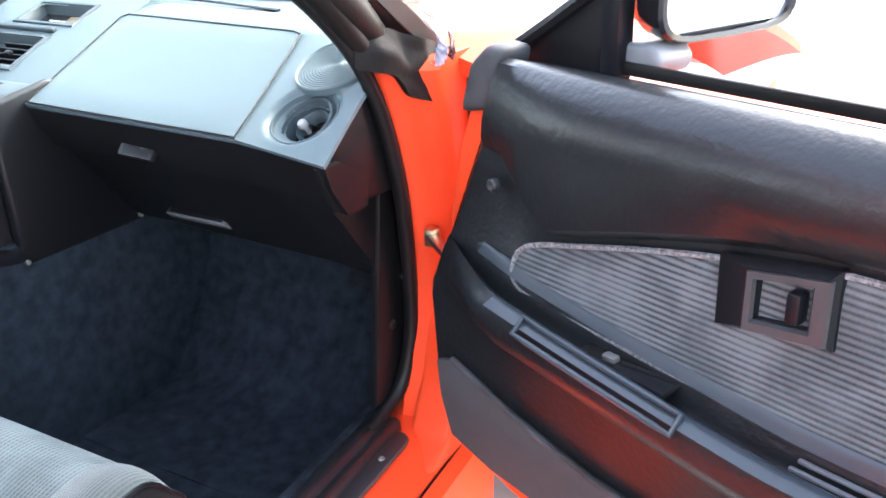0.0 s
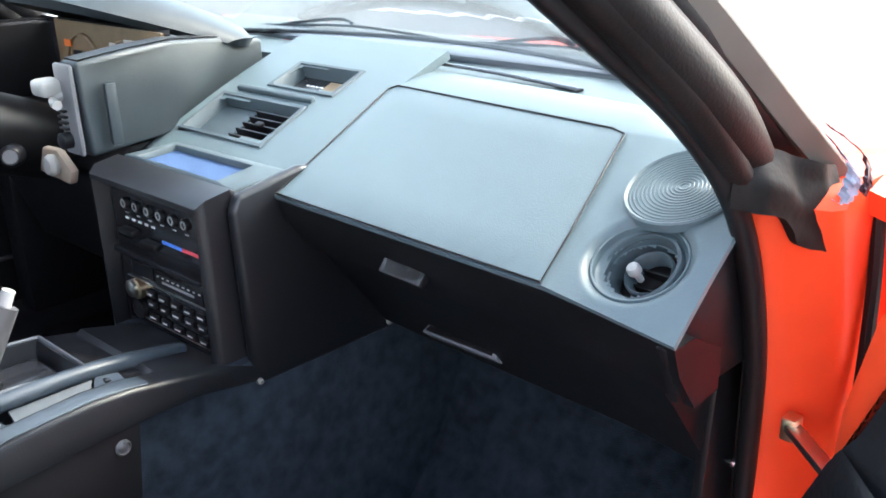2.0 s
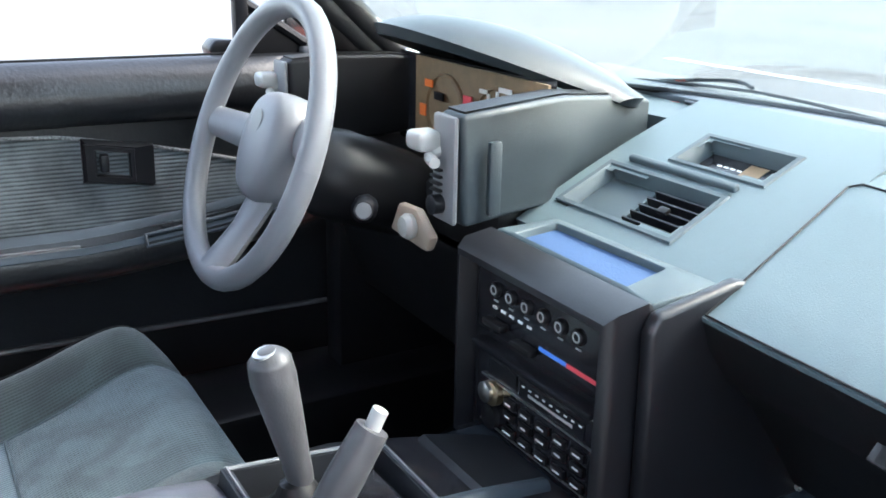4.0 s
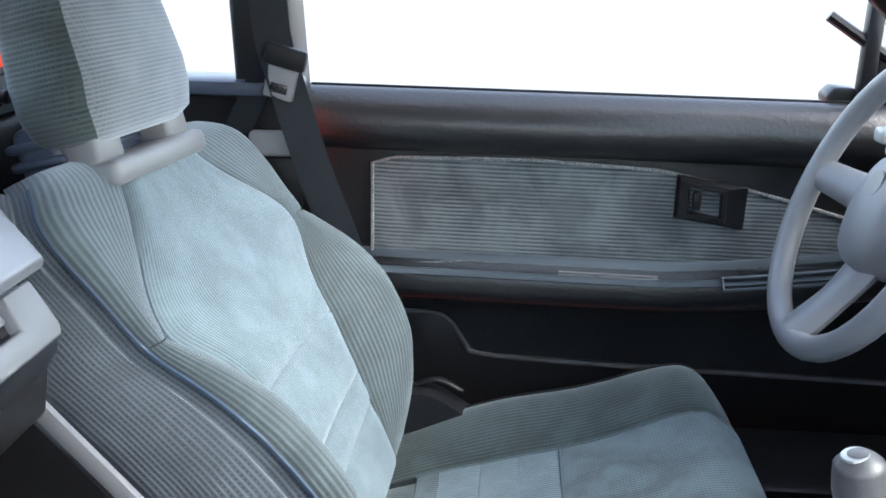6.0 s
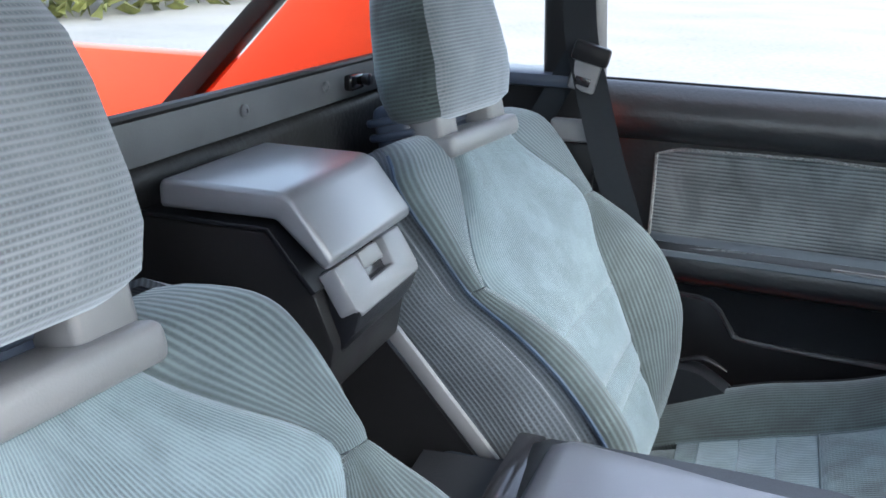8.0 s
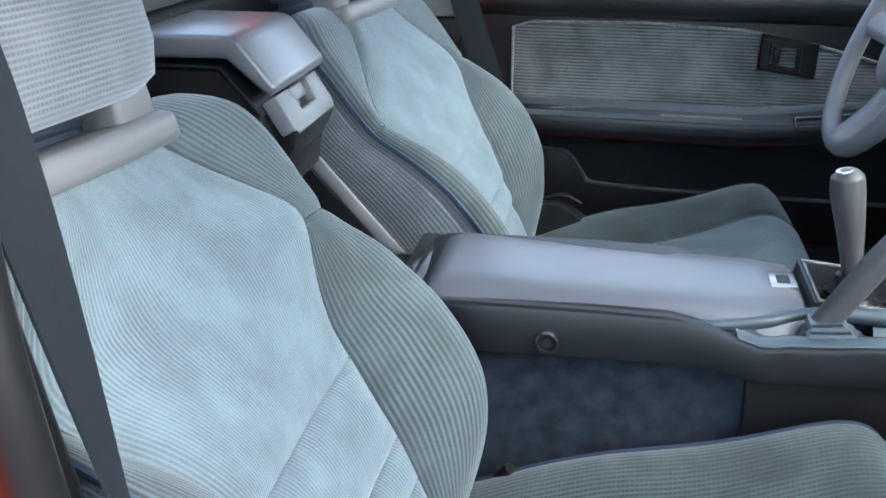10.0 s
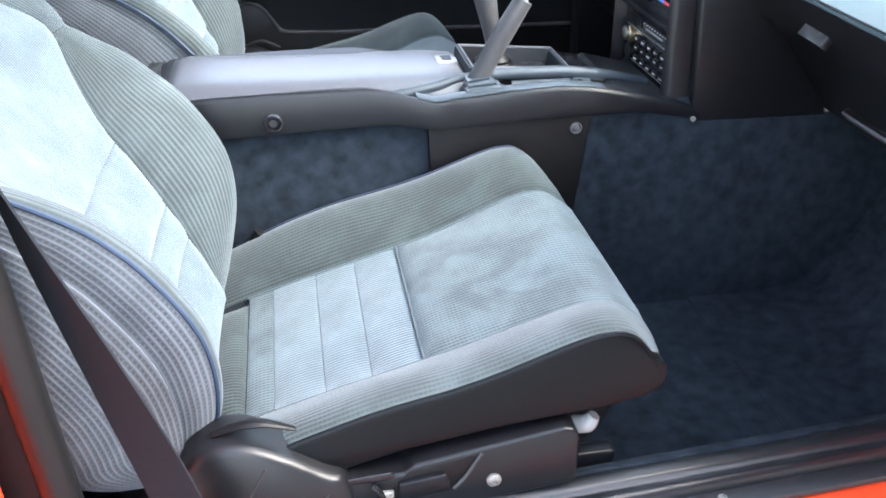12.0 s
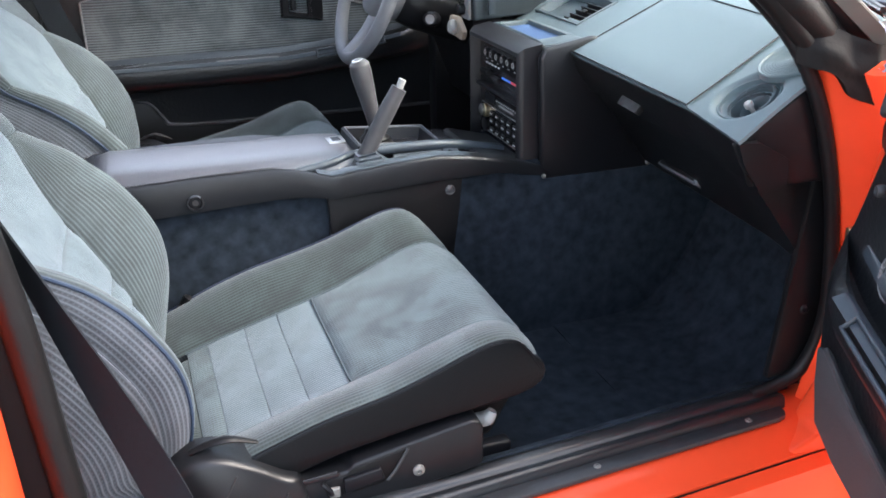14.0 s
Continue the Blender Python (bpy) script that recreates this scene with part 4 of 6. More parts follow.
    add("lock_latch", box(-0.006, 0.012, -0.010, -0.004, -0.007, 0.007, 0.002, m=Matrix.Translation((lx + 0.008, ly, lz)) @ Matrix.Rotation(radians(-35), 4, "X")), M_RUBBER, "", lk)
    add("tray_pull", prism([(-0.055, -0.012), (0.055, -0.012), (0.046, 0.012), (-0.046, 0.012)], -0.012, 0.006, axis=1, bevel=0.003, m=Matrix.Translation((0.266, 0.546, 0.498)) @ Matrix.Rotation(radians(-40), 4, "X")), M_WHEEL, "pale-edged pull of the lower tray")
    add("pull_recess", prism([(-0.049, -0.009), (0.049, -0.009), (0.045, 0.001), (-0.045, 0.001)], -0.0135, -0.011, axis=1, bevel=0.001, m=Matrix.Translation((0.266, 0.546, 0.498)) @ Matrix.Rotation(radians(-40), 4, "X")), M_BLACK, "dark pull recess")
    # speaker grille and round vent on the right
    ms = on_top(1.212, 0.680)
    sp = add("speaker_grille", lathe([(0.0505, -0.006), (0.0505, 0.0016), (0.0490, 0.0030), (0.0470, 0.0018), (0.0465, 0.0006), (0.0004, 0.0006)], 48, ms), M_DASH, "round speaker grille")
    for k in range(13):
        add("grille_ring", ring_bm(0.0450 - k * 0.0034, 0.0011, ms), M_DASH, "", sp)
    ball = mv @ Matrix.Translation((0, 0, -0.013)) @ Matrix.Rotation(radians(7), 4, "X") @ Matrix.Rotation(radians(-5), 4, "Y")
    vent = add("air_vent", lathe([(0.0410, -0.0150), (0.0405, -0.0070), (0.0392, -0.0055), (0.0378, -0.0060), (0.0370, -0.0100), (0.0366, -0.0240)], 48, mv, caps=False), M_DASH, "round swivel air vent")
    add("vent_bowl", lathe([(0.0375, -0.010), (0.0370, -0.024), (0.030, -0.044), (0.0004, -0.046)], 40, mv, caps=False), M_RUBBER, "black vent bowl", vent)
    add("vent_ring", lathe([(0.0335, -0.018), (0.0342, -0.002), (0.0330, 0.0022), (0.0305, 0.0028), (0.0288, -0.002), (0.0275, -0.022)], 40, ball, caps=False), M_FRAME, "grey swivel ring", vent)
    add("ball_liner", lathe([(0.0290, -0.001), (0.0280, -0.026), (0.0004, -0.028)], 36, ball, caps=False), M_RUBBER, "black ball liner", vent)
    add("inner_ring", lathe([(0.0205, -0.022), (0.0215, -0.008), (0.0200, -0.0062), (0.0180, -0.0085), (0.0172, -0.022)], 32, ball @ Matrix.Translation((0.003, 0.001, 0)), caps=False), M_FRAME, "paler inner ring", vent)
    for k in (-0.008, 0.008):
        add("vent_flap", box(-0.017, 0.017, -0.0008, 0.0008, -0.028, -0.018, m=ball @ Matrix.Translation((0.003, k, 0))), M_RUBBER, "", vent)
    add("vent_knob", lathe([(0.0030, -0.020), (0.0030, -0.009), (0.0058, -0.0085), (0.0058, -0.0035), (0.0044, -0.0015), (0.0004, -0.0012)], 16, ball @ Matrix.Translation((-0.010, -0.001, 0))), M_TRIM, "pale vent knob", vent)
    # centre slope with display and vents
    def mid(u, v):
        return Vector((-0.185 + 0.29 * u - 0.035 * v, 0.440 + 0.30 * v, 0.668 + 0.135 * v - 0.03 * v * v))
    slope = sheet(mid, 58, 60, 0.012)
    for pu, pv, pw, ph in ((0.36, 0.28, 0.080, 0.038), (0.50, 0.62, 0.058, 0.028)):
        p = mid(pu, pv)
        du, dv = (mid(pu + 0.02, pv) - p).normalized(), (mid(pu, pv + 0.02) - p).normalized()
        cut = [f for f in slope.faces if abs((f.calc_center_median() - p).dot(du)) < pw and abs((f.calc_center_median() - p).dot(dv)) < ph]
        bmesh.ops.delete(slope, geom=cut, context="FACES")
    cen = add("centre_panel", slope, M_DASH, "grey centre slope of the dash")
    def on_mid(u, v):
        p = mid(u, v)
        du, dv = (mid(u + 0.02, v) - p).normalized(), (mid(u, v + 0.02) - p).normalized()
        n = du.cross(dv).normalized()
        return Matrix(((du.x, dv.x, n.x, p.x), (du.y, dv.y, n.y, p.y), (du.z, dv.z, n.z, p.z), (0, 0, 0, 1)))
    mvn = on_mid(0.36, 0.28)
    for nm, w, h, mm, deep, mat in (("vent_frame", 0.088, 0.045, mvn, 0.010, M_FRAME), ("display_frame", 0.066, 0.035, on_mid(0.50, 0.62), 0.010, M_FRAME)):
        fr = bmesh.new()
        rr = []
        for sx, sy, z in ((w, h, 0.0), (w - 0.001, h - 0.001, 0.002), (w - 0.007, h - 0.006, 0.002), (w - 0.012, h - 0.010, -0.006), (w - 0.014, h - 0.012, -0.018)):
            rr.append([fr.verts.new(mm @ Vector(c)) for c in ((-sx, -sy, z), (sx, -sy, z), (sx, sy, z), (-sx, sy, z))])
        for a, b in zip(rr, rr[1:]):
            for i in range(4):
                fr.faces.new((a[i], a[(i + 1) % 4], b[(i + 1) % 4], b[i]))
        fr.faces.new(rr[-1])
        frm = add(nm, fr, mat, "grey moulded frame", cen)
        if nm == "vent_frame":
            add("vent_blank", box(-0.074, -0.004, -0.032, 0.032, -0.020, -0.012, 0.002, m=mm), M_FRAME, "", cen)
            add("vent_well", box(0.0, 0.073, -0.032, 0.032, -0.020, -0.0165, m=mm), M_GLOSS, "", cen)
            for k in range(5):
                y = -0.026 + k * 0.013
                add("vent_slat", box(0.0, 0.072, y - 0.0012, y + 0.0012, -0.0165, -0.0055, m=mm), M_CHAR, "dark vent slat", cen)
            add("vent_tab", box(0.030, 0.044, -0.006, 0.004, -0.006, -0.001, 0.002, m=mm), M_BLACK, "", cen)
        else:
            add("display_window", box(-0.050, 0.050, -0.022, 0.022, -0.020, -0.015, m=mm), M_GLOSS, "dark clock window", cen)
            add("display_panel", box(0.006, 0.030, -0.019, 0.019, -0.015, -0.0145, m=mm), M_AMBER, "", cen)
            for k in range(4):
                add("display_mark", box(-0.028 + k * 0.009, -0.022 + k * 0.009, 0.001, 0.004, -0.015, -0.0143, m=mm), M_WHITE, "", cen)
    add("centre_ridge", box(-0.080, 0.074, -0.005, 0.005, -0.004, 0.006, 0.003, 3, on_mid(0.40, 0.462)), M_FRAME, "raised rib between the vents and the clock", cen)
    # shelf under the windscreen with its slots
    add("defrost_shelf", sheet(lambda u, v: (-0.60 + 1.07 * u, 0.70 + 0.04 * math.sin(math.pi * u) - 0.05 * (2 * u - 1) ** 2 - 0.04 * u + 0.12 * v, 0.757 + 0.002 * v - 0.012 * (1 - v) ** 2 - 0.004 * u), 20, 5, 0.02), M_DASH)
    for p0, p1 in (((-0.275, 0.765, 0.758), (-0.035, 0.742, 0.757)), ((0.023, 0.738, 0.7555), (0.295, 0.712, 0.752))):
        add("defrost_slot", tube([p0, ((p0[0] + p1[0]) / 2, (p0[1] + p1[1]) / 2 + 0.004, (p0[2] + p1[2]) / 2 + 0.001), p1], 0.005, 8, per=6, squash=0.45), M_GLOSS, "dark defroster slot")
    # instrument binnacle: two wings, hood and gauges
    def hood_at(u, v):
        w = 2 * u - 1
        k = abs(w) ** 2.3
        lip = Vector((-0.40 + (0.172 if w > 0 else 0.205) * w, 0.395 + 0.215 * k, 0.856 - 0.072 * k))
        rear = Vector((-0.43 + 0.115 * w, 0.71, 0.800 - 0.034 * k))
        p = lip * (1 - v) + rear * v
        p.z += 0.024 * math.sin(math.pi * min(1.0, v + 0.12)) * (1 - k) - 0.010 * (1 - v) ** 6
        p.x += 0.03 * w * math.sin(math.pi * v)
        return p
    hood = sheet(hood_at, 32, 14, 0.014)
    add("instrument_hood", hood, M_POD, "padded instrument hood")
    for sx in (-0.158, -0.600):
        wing = prism([(0.350, 0.680), (0.345, 0.792), (0.42, 0.797), (0.50, 0.795), (0.60, 0.783), (0.70, 0.766), (0.70, 0.715), (0.58, 0.694), (0.48, 0.680)], sx - 0.030, sx + 0.012, axis=0, bevel=0.006, segments=3)
        for v in wing.verts:
            v.co.x -= (0.42 if sx > -0.3 else -0.1) * max(0.0, v.co.y - 0.40)
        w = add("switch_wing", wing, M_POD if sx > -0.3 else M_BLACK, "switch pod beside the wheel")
        lid = prism([(0.352, 0.780), (0.352, 0.7945), (0.42, 0.7990), (0.50, 0.7970), (0.60, 0.7850), (0.69, 0.7695), (0.69, 0.755)], sx - 0.026, sx + 0.006, axis=0)
        for v in lid.verts:
            v.co.x -= (0.42 if sx > -0.3 else -0.1) * max(0.0, v.co.y - 0.40)
        add("pod_top", lid, M_BLACK, "black top of the pod", w)
        add("wing_face", box(sx - 0.034, sx + 0.008, 0.339, 0.346, 0.682, 0.790, 0.004), M_GREY, "pale switch face", w)
        add("wing_rib", box(sx + 0.010, sx + 0.018, 0.375, 0.390, 0.690, 0.765, 0.003), M_POD, "", w)
        add("switch_lever", box(sx - 0.050, sx - 0.018, 0.316, 0.345, 0.752, 0.772, 0.006, 3), M_TRIM, "pale grey switch lever", w)
        add("switch_stem", tube([(sx - 0.02, 0.345, 0.755), (sx - 0.022, 0.33, 0.748), (sx - 0.004, 0.325, 0.745)], 0.006, 8), M_TRIM, "", w)
        for k in range(4):
            add("switch_rib", box(sx - 0.030, sx - 0.012, 0.334, 0.340, 0.712 + k * 0.007, 0.715 + k * 0.007, 0.001), M_BLACK, "", w)
        add("rotary_switch", lathe([(0.010, 0), (0.010, 0.012), (0.007, 0.014), (0.0004, 0.014)], 16, Matrix.Translation((sx - 0.016, 0.340, 0.700)) @ Matrix.Rotation(radians(90), 4, "X")), M_CHAR, "", w)
    cl = add("gauge_panel", box(-0.60, -0.250, 0.52, 0.535, 0.665, 0.80), M_GLOSS, "dark instrument panel")
    add("gauge_backlight", box(-0.545, -0.240, 0.515, 0.519, 0.69, 0.798), M_AMBER, "tan gauge face in daylight", cl)
    for gx, gz, r in ((-0.46, 0.735, 0.048), (-0.335, 0.735, 0.048), (-0.278, 0.760, 0.024), (-0.278, 0.705, 0.020)):
        g = add("gauge", lathe([(r, 0), (r, 0.006), (r - 0.003, 0.008), (r - 0.004, 0.004), (0.0004, 0.004)], 28, Matrix.Translation((gx, 0.517, gz)) @ Matrix.Rotation(radians(90), 4, "X")), M_AMBER, "round tan gauge", cl)
    for i in range(9):
        t = radians(210 - i * 30)
        add("gauge_mark", box(-0.0025, 0.0025, -0.001, 0.001, -0.004, 0.004, m=Matrix.Translation((-0.335 + 0.038 * math.cos(t), 0.511, 0.735 + 0.038 * math.sin(t)))), M_ORANGE if i > 5 else M_WHITE, "", cl)
    for x, z, w, h, mt in ((-0.497, 0.766, 0.010, 0.005, M_ORANGE), (-0.512, 0.728, 0.008, 0.008, M_ORANGE), (-0.398, 0.757, 0.010, 0.006, M_REDMARK), (-0.470, 0.752, 0.012, 0.005, M_CHAR), (-0.362, 0.774, 0.008, 0.0025, M_WHITE), (-0.315, 0.781, 0.013, 0.003, M_WHITE), (-0.304, 0.772, 0.009, 0.0022, M_WHITE), (-0.372, 0.757, 0.004, 0.002, M_WHITE), (-0.325, 0.757, 0.006, 0.002, M_WHITE), (-0.297, 0.757, 0.006, 0.002, M_WHITE)):
        add("dial_mark", box(x - w, x + w, 0.5075, 0.5095, z - h, z + h), mt, "", cl)
    for i, mt in enumerate((M_ORANGE, M_ORANGE, M_WHITE, M_REDMARK)):
        add("warning_lamp", box(-0.006, 0.006, -0.001, 0.001, -0.004, 0.004, m=Matrix.Translation((-0.285 + 0.012 * i, 0.5125, 0.775 - 0.012 * (i % 2)))), mt, "", cl)
    add("cluster_base", box(-0.63, -0.19, 0.42, 0.56, 0.60, 0.675, 0.01), M_BLACK, "black panel below the gauges")
    add("knee_panel", prism([(0.42, 0.60), (0.48, 0.44), (0.56, 0.40), (0.60, 0.40), (0.60, 0.62), (0.42, 0.62)], -0.64, -0.13), M_BLACK, "black knee panel")
    add("key_trim", prism([(-0.305, 0.636), (-0.285, 0.672), (-0.245, 0.674), (-0.212, 0.650), (-0.222, 0.632)], 0.350, 0.362, axis=1, bevel=0.004), M_PLATE, "pale tan plate below the switch pod")
    add("round_knob", lathe([(0.013, 0), (0.0145, 0.007), (0.011, 0.013), (0.0004, 0.015)], 20, Matrix.Translation((-0.252, 0.351, 0.654)) @ Matrix.Rotation(radians(90), 4, "X")), M_TRIM, "pale round knob")
    return root


def ring_bm(r, thick, m, sides=5, n=40):
    bm = loft([[((r + thick * math.cos(2 * math.pi * k / sides)) * math.cos(t), (r + thick * math.cos(2 * math.pi * k / sides)) * math.sin(t), 0.0008 + thick * 0.7 * math.sin(2 * math.pi * k / sides)) for k in range(sides)] for t in [2 * math.pi * i / n for i in range(n + 1)]], caps=False)
    bmesh.ops.remove_doubles(bm, verts=bm.verts, dist=1e-6)
    bm.transform(m)
    return bm


dashboard()


# ---- centre stack with heater controls and radio ----
def centre_stack():
    root = thing("centre_stack", "black centre stack with heater controls and a cassette radio", "car radio", (0, 0.4, 0.45))
    inv = Matrix.Translation((0, -0.4, -0.45))

    def add(nm, bm, mat, lab="", under=None):
        bm.transform(inv)
        return part(nm, bm, mat, under or root, lab)

    add("stack_body", prism([(0.352, 0.470), (0.352, 0.645), (0.354, 0.662), (0.360, 0.673), (0.370, 0.6785), (0.381, 0.6795), (0.386, 0.668), (0.47, 0.668), (0.47, 0.46)], -0.135, 0.092, axis=0, bevel=0.003, segments=2), M_BEZEL, "black moulded stack")
    add("side_cover", prism([(0.372, 0.455), (0.366, 0.660), (0.374, 0.676), (0.46, 0.690), (0.58, 0.66), (0.585, 0.452)], 0.093, 0.108, axis=0, bevel=0.006, segments=3), M_BEZEL, "black side panel")
    outer = [(-0.136, 0.3815), (0.091, 0.3790), (0.084, 0.4640), (-0.138, 0.4590)]
    inner = [(-0.108, 0.3850), (0.055, 0.3835), (0.036, 0.4460), (-0.118, 0.4440)]
    tray = bmesh.new()
    loops = [[tray.verts.new((a, b, z)) for a, b in ring] for ring, z in ((outer, 0.664), (outer, 0.6790), (inner, 0.6815), (inner, 0.6690))]
    for a, b in zip(loops, loops[1:]):
        for i in range(4):
            tray.faces.new((a[i], a[(i + 1) % 4], b[(i + 1) % 4], b[i]))
    bmesh.ops.bevel(tray, geom=[e for e in tray.edges if len(e.link_faces) == 2], offset=0.0025, segments=2, profile=0.5, affect="EDGES")
    tr = add("tray_rim", tray, M_FRAME, "grey tray rim")
    # felt widened so its blue also paints the sky reflected on the stack
    add("tray_felt", prism([(-0.112, 0.3835), (0.058, 0.3825), (0.040, 0.4480), (-0.122, 0.4460)], 0.6700, 0.6735, axis=2), M_FELT, "felt tray lining, its blue also standing for reflected sky", tr)
    add("felt_speck", box(-0.036, -0.024, 0.388, 0.392, 0.6735, 0.6752, 0.0008), M_WHITE, "small pale crumb", tr)
    fx0, fx1 = -0.112, 0.082
    fy = 0.3515
    fr = bmesh.new()
    rr = []
    for x0, x1, z0, z1, y in ((-0.136, 0.093, 0.468, 0.681, 0.376), (-0.136, 0.093, 0.468, 0.676, 0.345), (-0.130, 0.088, 0.472, 0.668, 0.334), (-0.125, 0.086, 0.475, 0.662, 0.333), (-0.120, 0.083, 0.478, 0.658, 0.352)):
        rr.append([fr.verts.new(c) for c in ((x0, y, z0), (x1, y, z0), (x1, y, z1), (x0, y, z1))])
    for a, b in zip(rr, rr[1:]):
        for i in range(4):
            fr.faces.new((a[i], a[(i + 1) % 4], b[(i + 1) % 4], b[i]))
    add("stack_bezel", fr, M_BEZEL, "black bezel round the controls")
    hv = add("heater_panel", box(fx0 - 0.004, fx1 - 0.002, fy - 0.002, fy + 0.006, 0.590, 0.656, 0.002), M_GLOSS, "dark heater control panel")
    rnd = random.Random(3)
    for k in range(6):
        x = fx0 + 0.030 + k * 0.025
        mk = Matrix.Translation((x, fy - 0.002, 0.638)) @ Matrix.Rotation(radians(90), 4, "X")
        add("heater_button", lathe([(0.0075, 0), (0.0075, 0.003), (0.0065, 0.0042), (0.0004, 0.0042)], 18, mk), M_BLACK, "", hv)
        add("button_ring", ring_bm(0.0042, 0.0009, mk @ Matrix.Translation((0, 0, 0.0038)), n=18), M_TRIM, "", hv)
        add("icon_mark", box(x - 0.004, x + 0.003, fy - 0.003, fy - 0.0022, 0.6255, 0.6268), M_TRIM, "", hv)
    for k in range(5):
        x = fx0 + 0.028 + k * 0.014
        add("slider_mark", box(x - 0.0035, x + 0.0035, fy - 0.003, fy - 0.0022, 0.618, 0.6205), M_WHITE, "", hv)
    add("slider_cold", box(-0.012, 0.028, fy - 0.003, fy - 0.0022, 0.6035, 0.6075), M_BLUEMARK, "", hv)
    add("slider_hot", box(0.028, 0.068, fy - 0.003, fy - 0.0022, 0.6035, 0.6075), M_REDMARK, "", hv)
    for x, z in ((-0.075, 0.606), (-0.028, 0.600)):
        add("slider_lever", box(x - 0.016, x + 0.016, fy - 0.014, fy - 0.002, z - 0.004, z + 0.004, 0.003), M_BLACK, "", hv)
    add("stack_shelf", box(fx0 + 0.008, fx1 - 0.005, fy - 0.016, fy + 0.004, 0.577, 0.584, 0.003), M_CHAR)
    for z in (0.5745, 0.5455, 0.4965):
        add("trim_line", box(fx0 + 0.014, fx1 - 0.008, fy - 0.006, fy - 0.0045, z - 0.0008, z + 0.0008), M_STEEL, "thin silver line")
    ra = add("radio", box(fx0 + 0.002, fx1 - 0.002, fy - 0.004, fy + 0.006, 0.487, 0.572, 0.002), M_GLOSS, "black cassette radio with small silver buttons")
    add("radio_display", box(-0.085, -0.04, fy - 0.0052, fy - 0.0042, 0.551, 0.566), M_CHAR, "", ra)
    add("cassette_slot", box(-0.035, 0.060, fy - 0.0052, fy - 0.0042, 0.548, 0.563), M_CHAR, "grey cassette door", ra)
    add("cassette_mark", box(-0.02, 0.045, fy - 0.0058, fy - 0.0053, 0.5535, 0.5565), M_TRIM, "", ra)
    for k in range(9):
        add("dial_tick", box(-0.030 + k * 0.0105, -0.026 + k * 0.0105, fy - 0.0060, fy - 0.0053, 0.5600, 0.5615), M_WHITE, "", ra)
    add("volume_knob", lathe([(0.0105, 0), (0.0105, 0.012), (0.008, 0.0135), (0.0004, 0.0135)], 20, Matrix.Translation((-0.078, fy - 0.004, 0.535)) @ Matrix.Rotation(radians(90), 4, "X")), M_STEEL, "bright volume knob", ra)
    add("knob_ring", lathe([(0.0125, 0), (0.0125, 0.008), (0.0108, 0.009), (0.0004, 0.009)], 20, Matrix.Translation((-0.074, fy - 0.003, 0.534)) @ Matrix.Rotation(radians(90), 4, "X")), M_BRASS, "brass-coloured tuning ring", ra)
    add("balance_knob", lathe([(0.0125, 0), (0.0125, 0.006), (0.010, 0.007), (0.0004, 0.007)], 20, Matrix.Translation((-0.078, fy - 0.004, 0.507)) @ Matrix.Rotation(radians(90), 4, "X")), M_BLACK, "", ra)
    for r, z in enumerate((0.533, 0.520, 0.503)):
        for k in range(5):
            x = -0.048 + k * 0.026
            add("radio_button", box(x - 0.009, x + 0.009, fy - 0.008, fy - 0.004, z - 0.0045, z + 0.0045, 0.0012), M_BLACK, "", ra)
            w = 0.0035 + 0.0025 * rnd.random()
            add("button_mark", box(x - w, x + w, fy - 0.0088, fy - 0.0081, z - 0.0006, z + 0.0010), M_WHITE, "", ra)
    add("stack_rail", box(fx0 + 0.008, fx1, fy - 0.006, fy + 0.004, 0.476, 0.483, 0.002), M_CHAR)
    for x, y, z in ((0.094, 0.352, 0.462), (0.109, 0.375, 0.462), (0.109, 0.574, 0.462)):
        screw((x + 0.002, y, z), (1, -0.2, 0), 0.0038, root, M_DULL).matrix_parent_inverse = root.matrix_basis.inverted()
    return root


centre_stack()


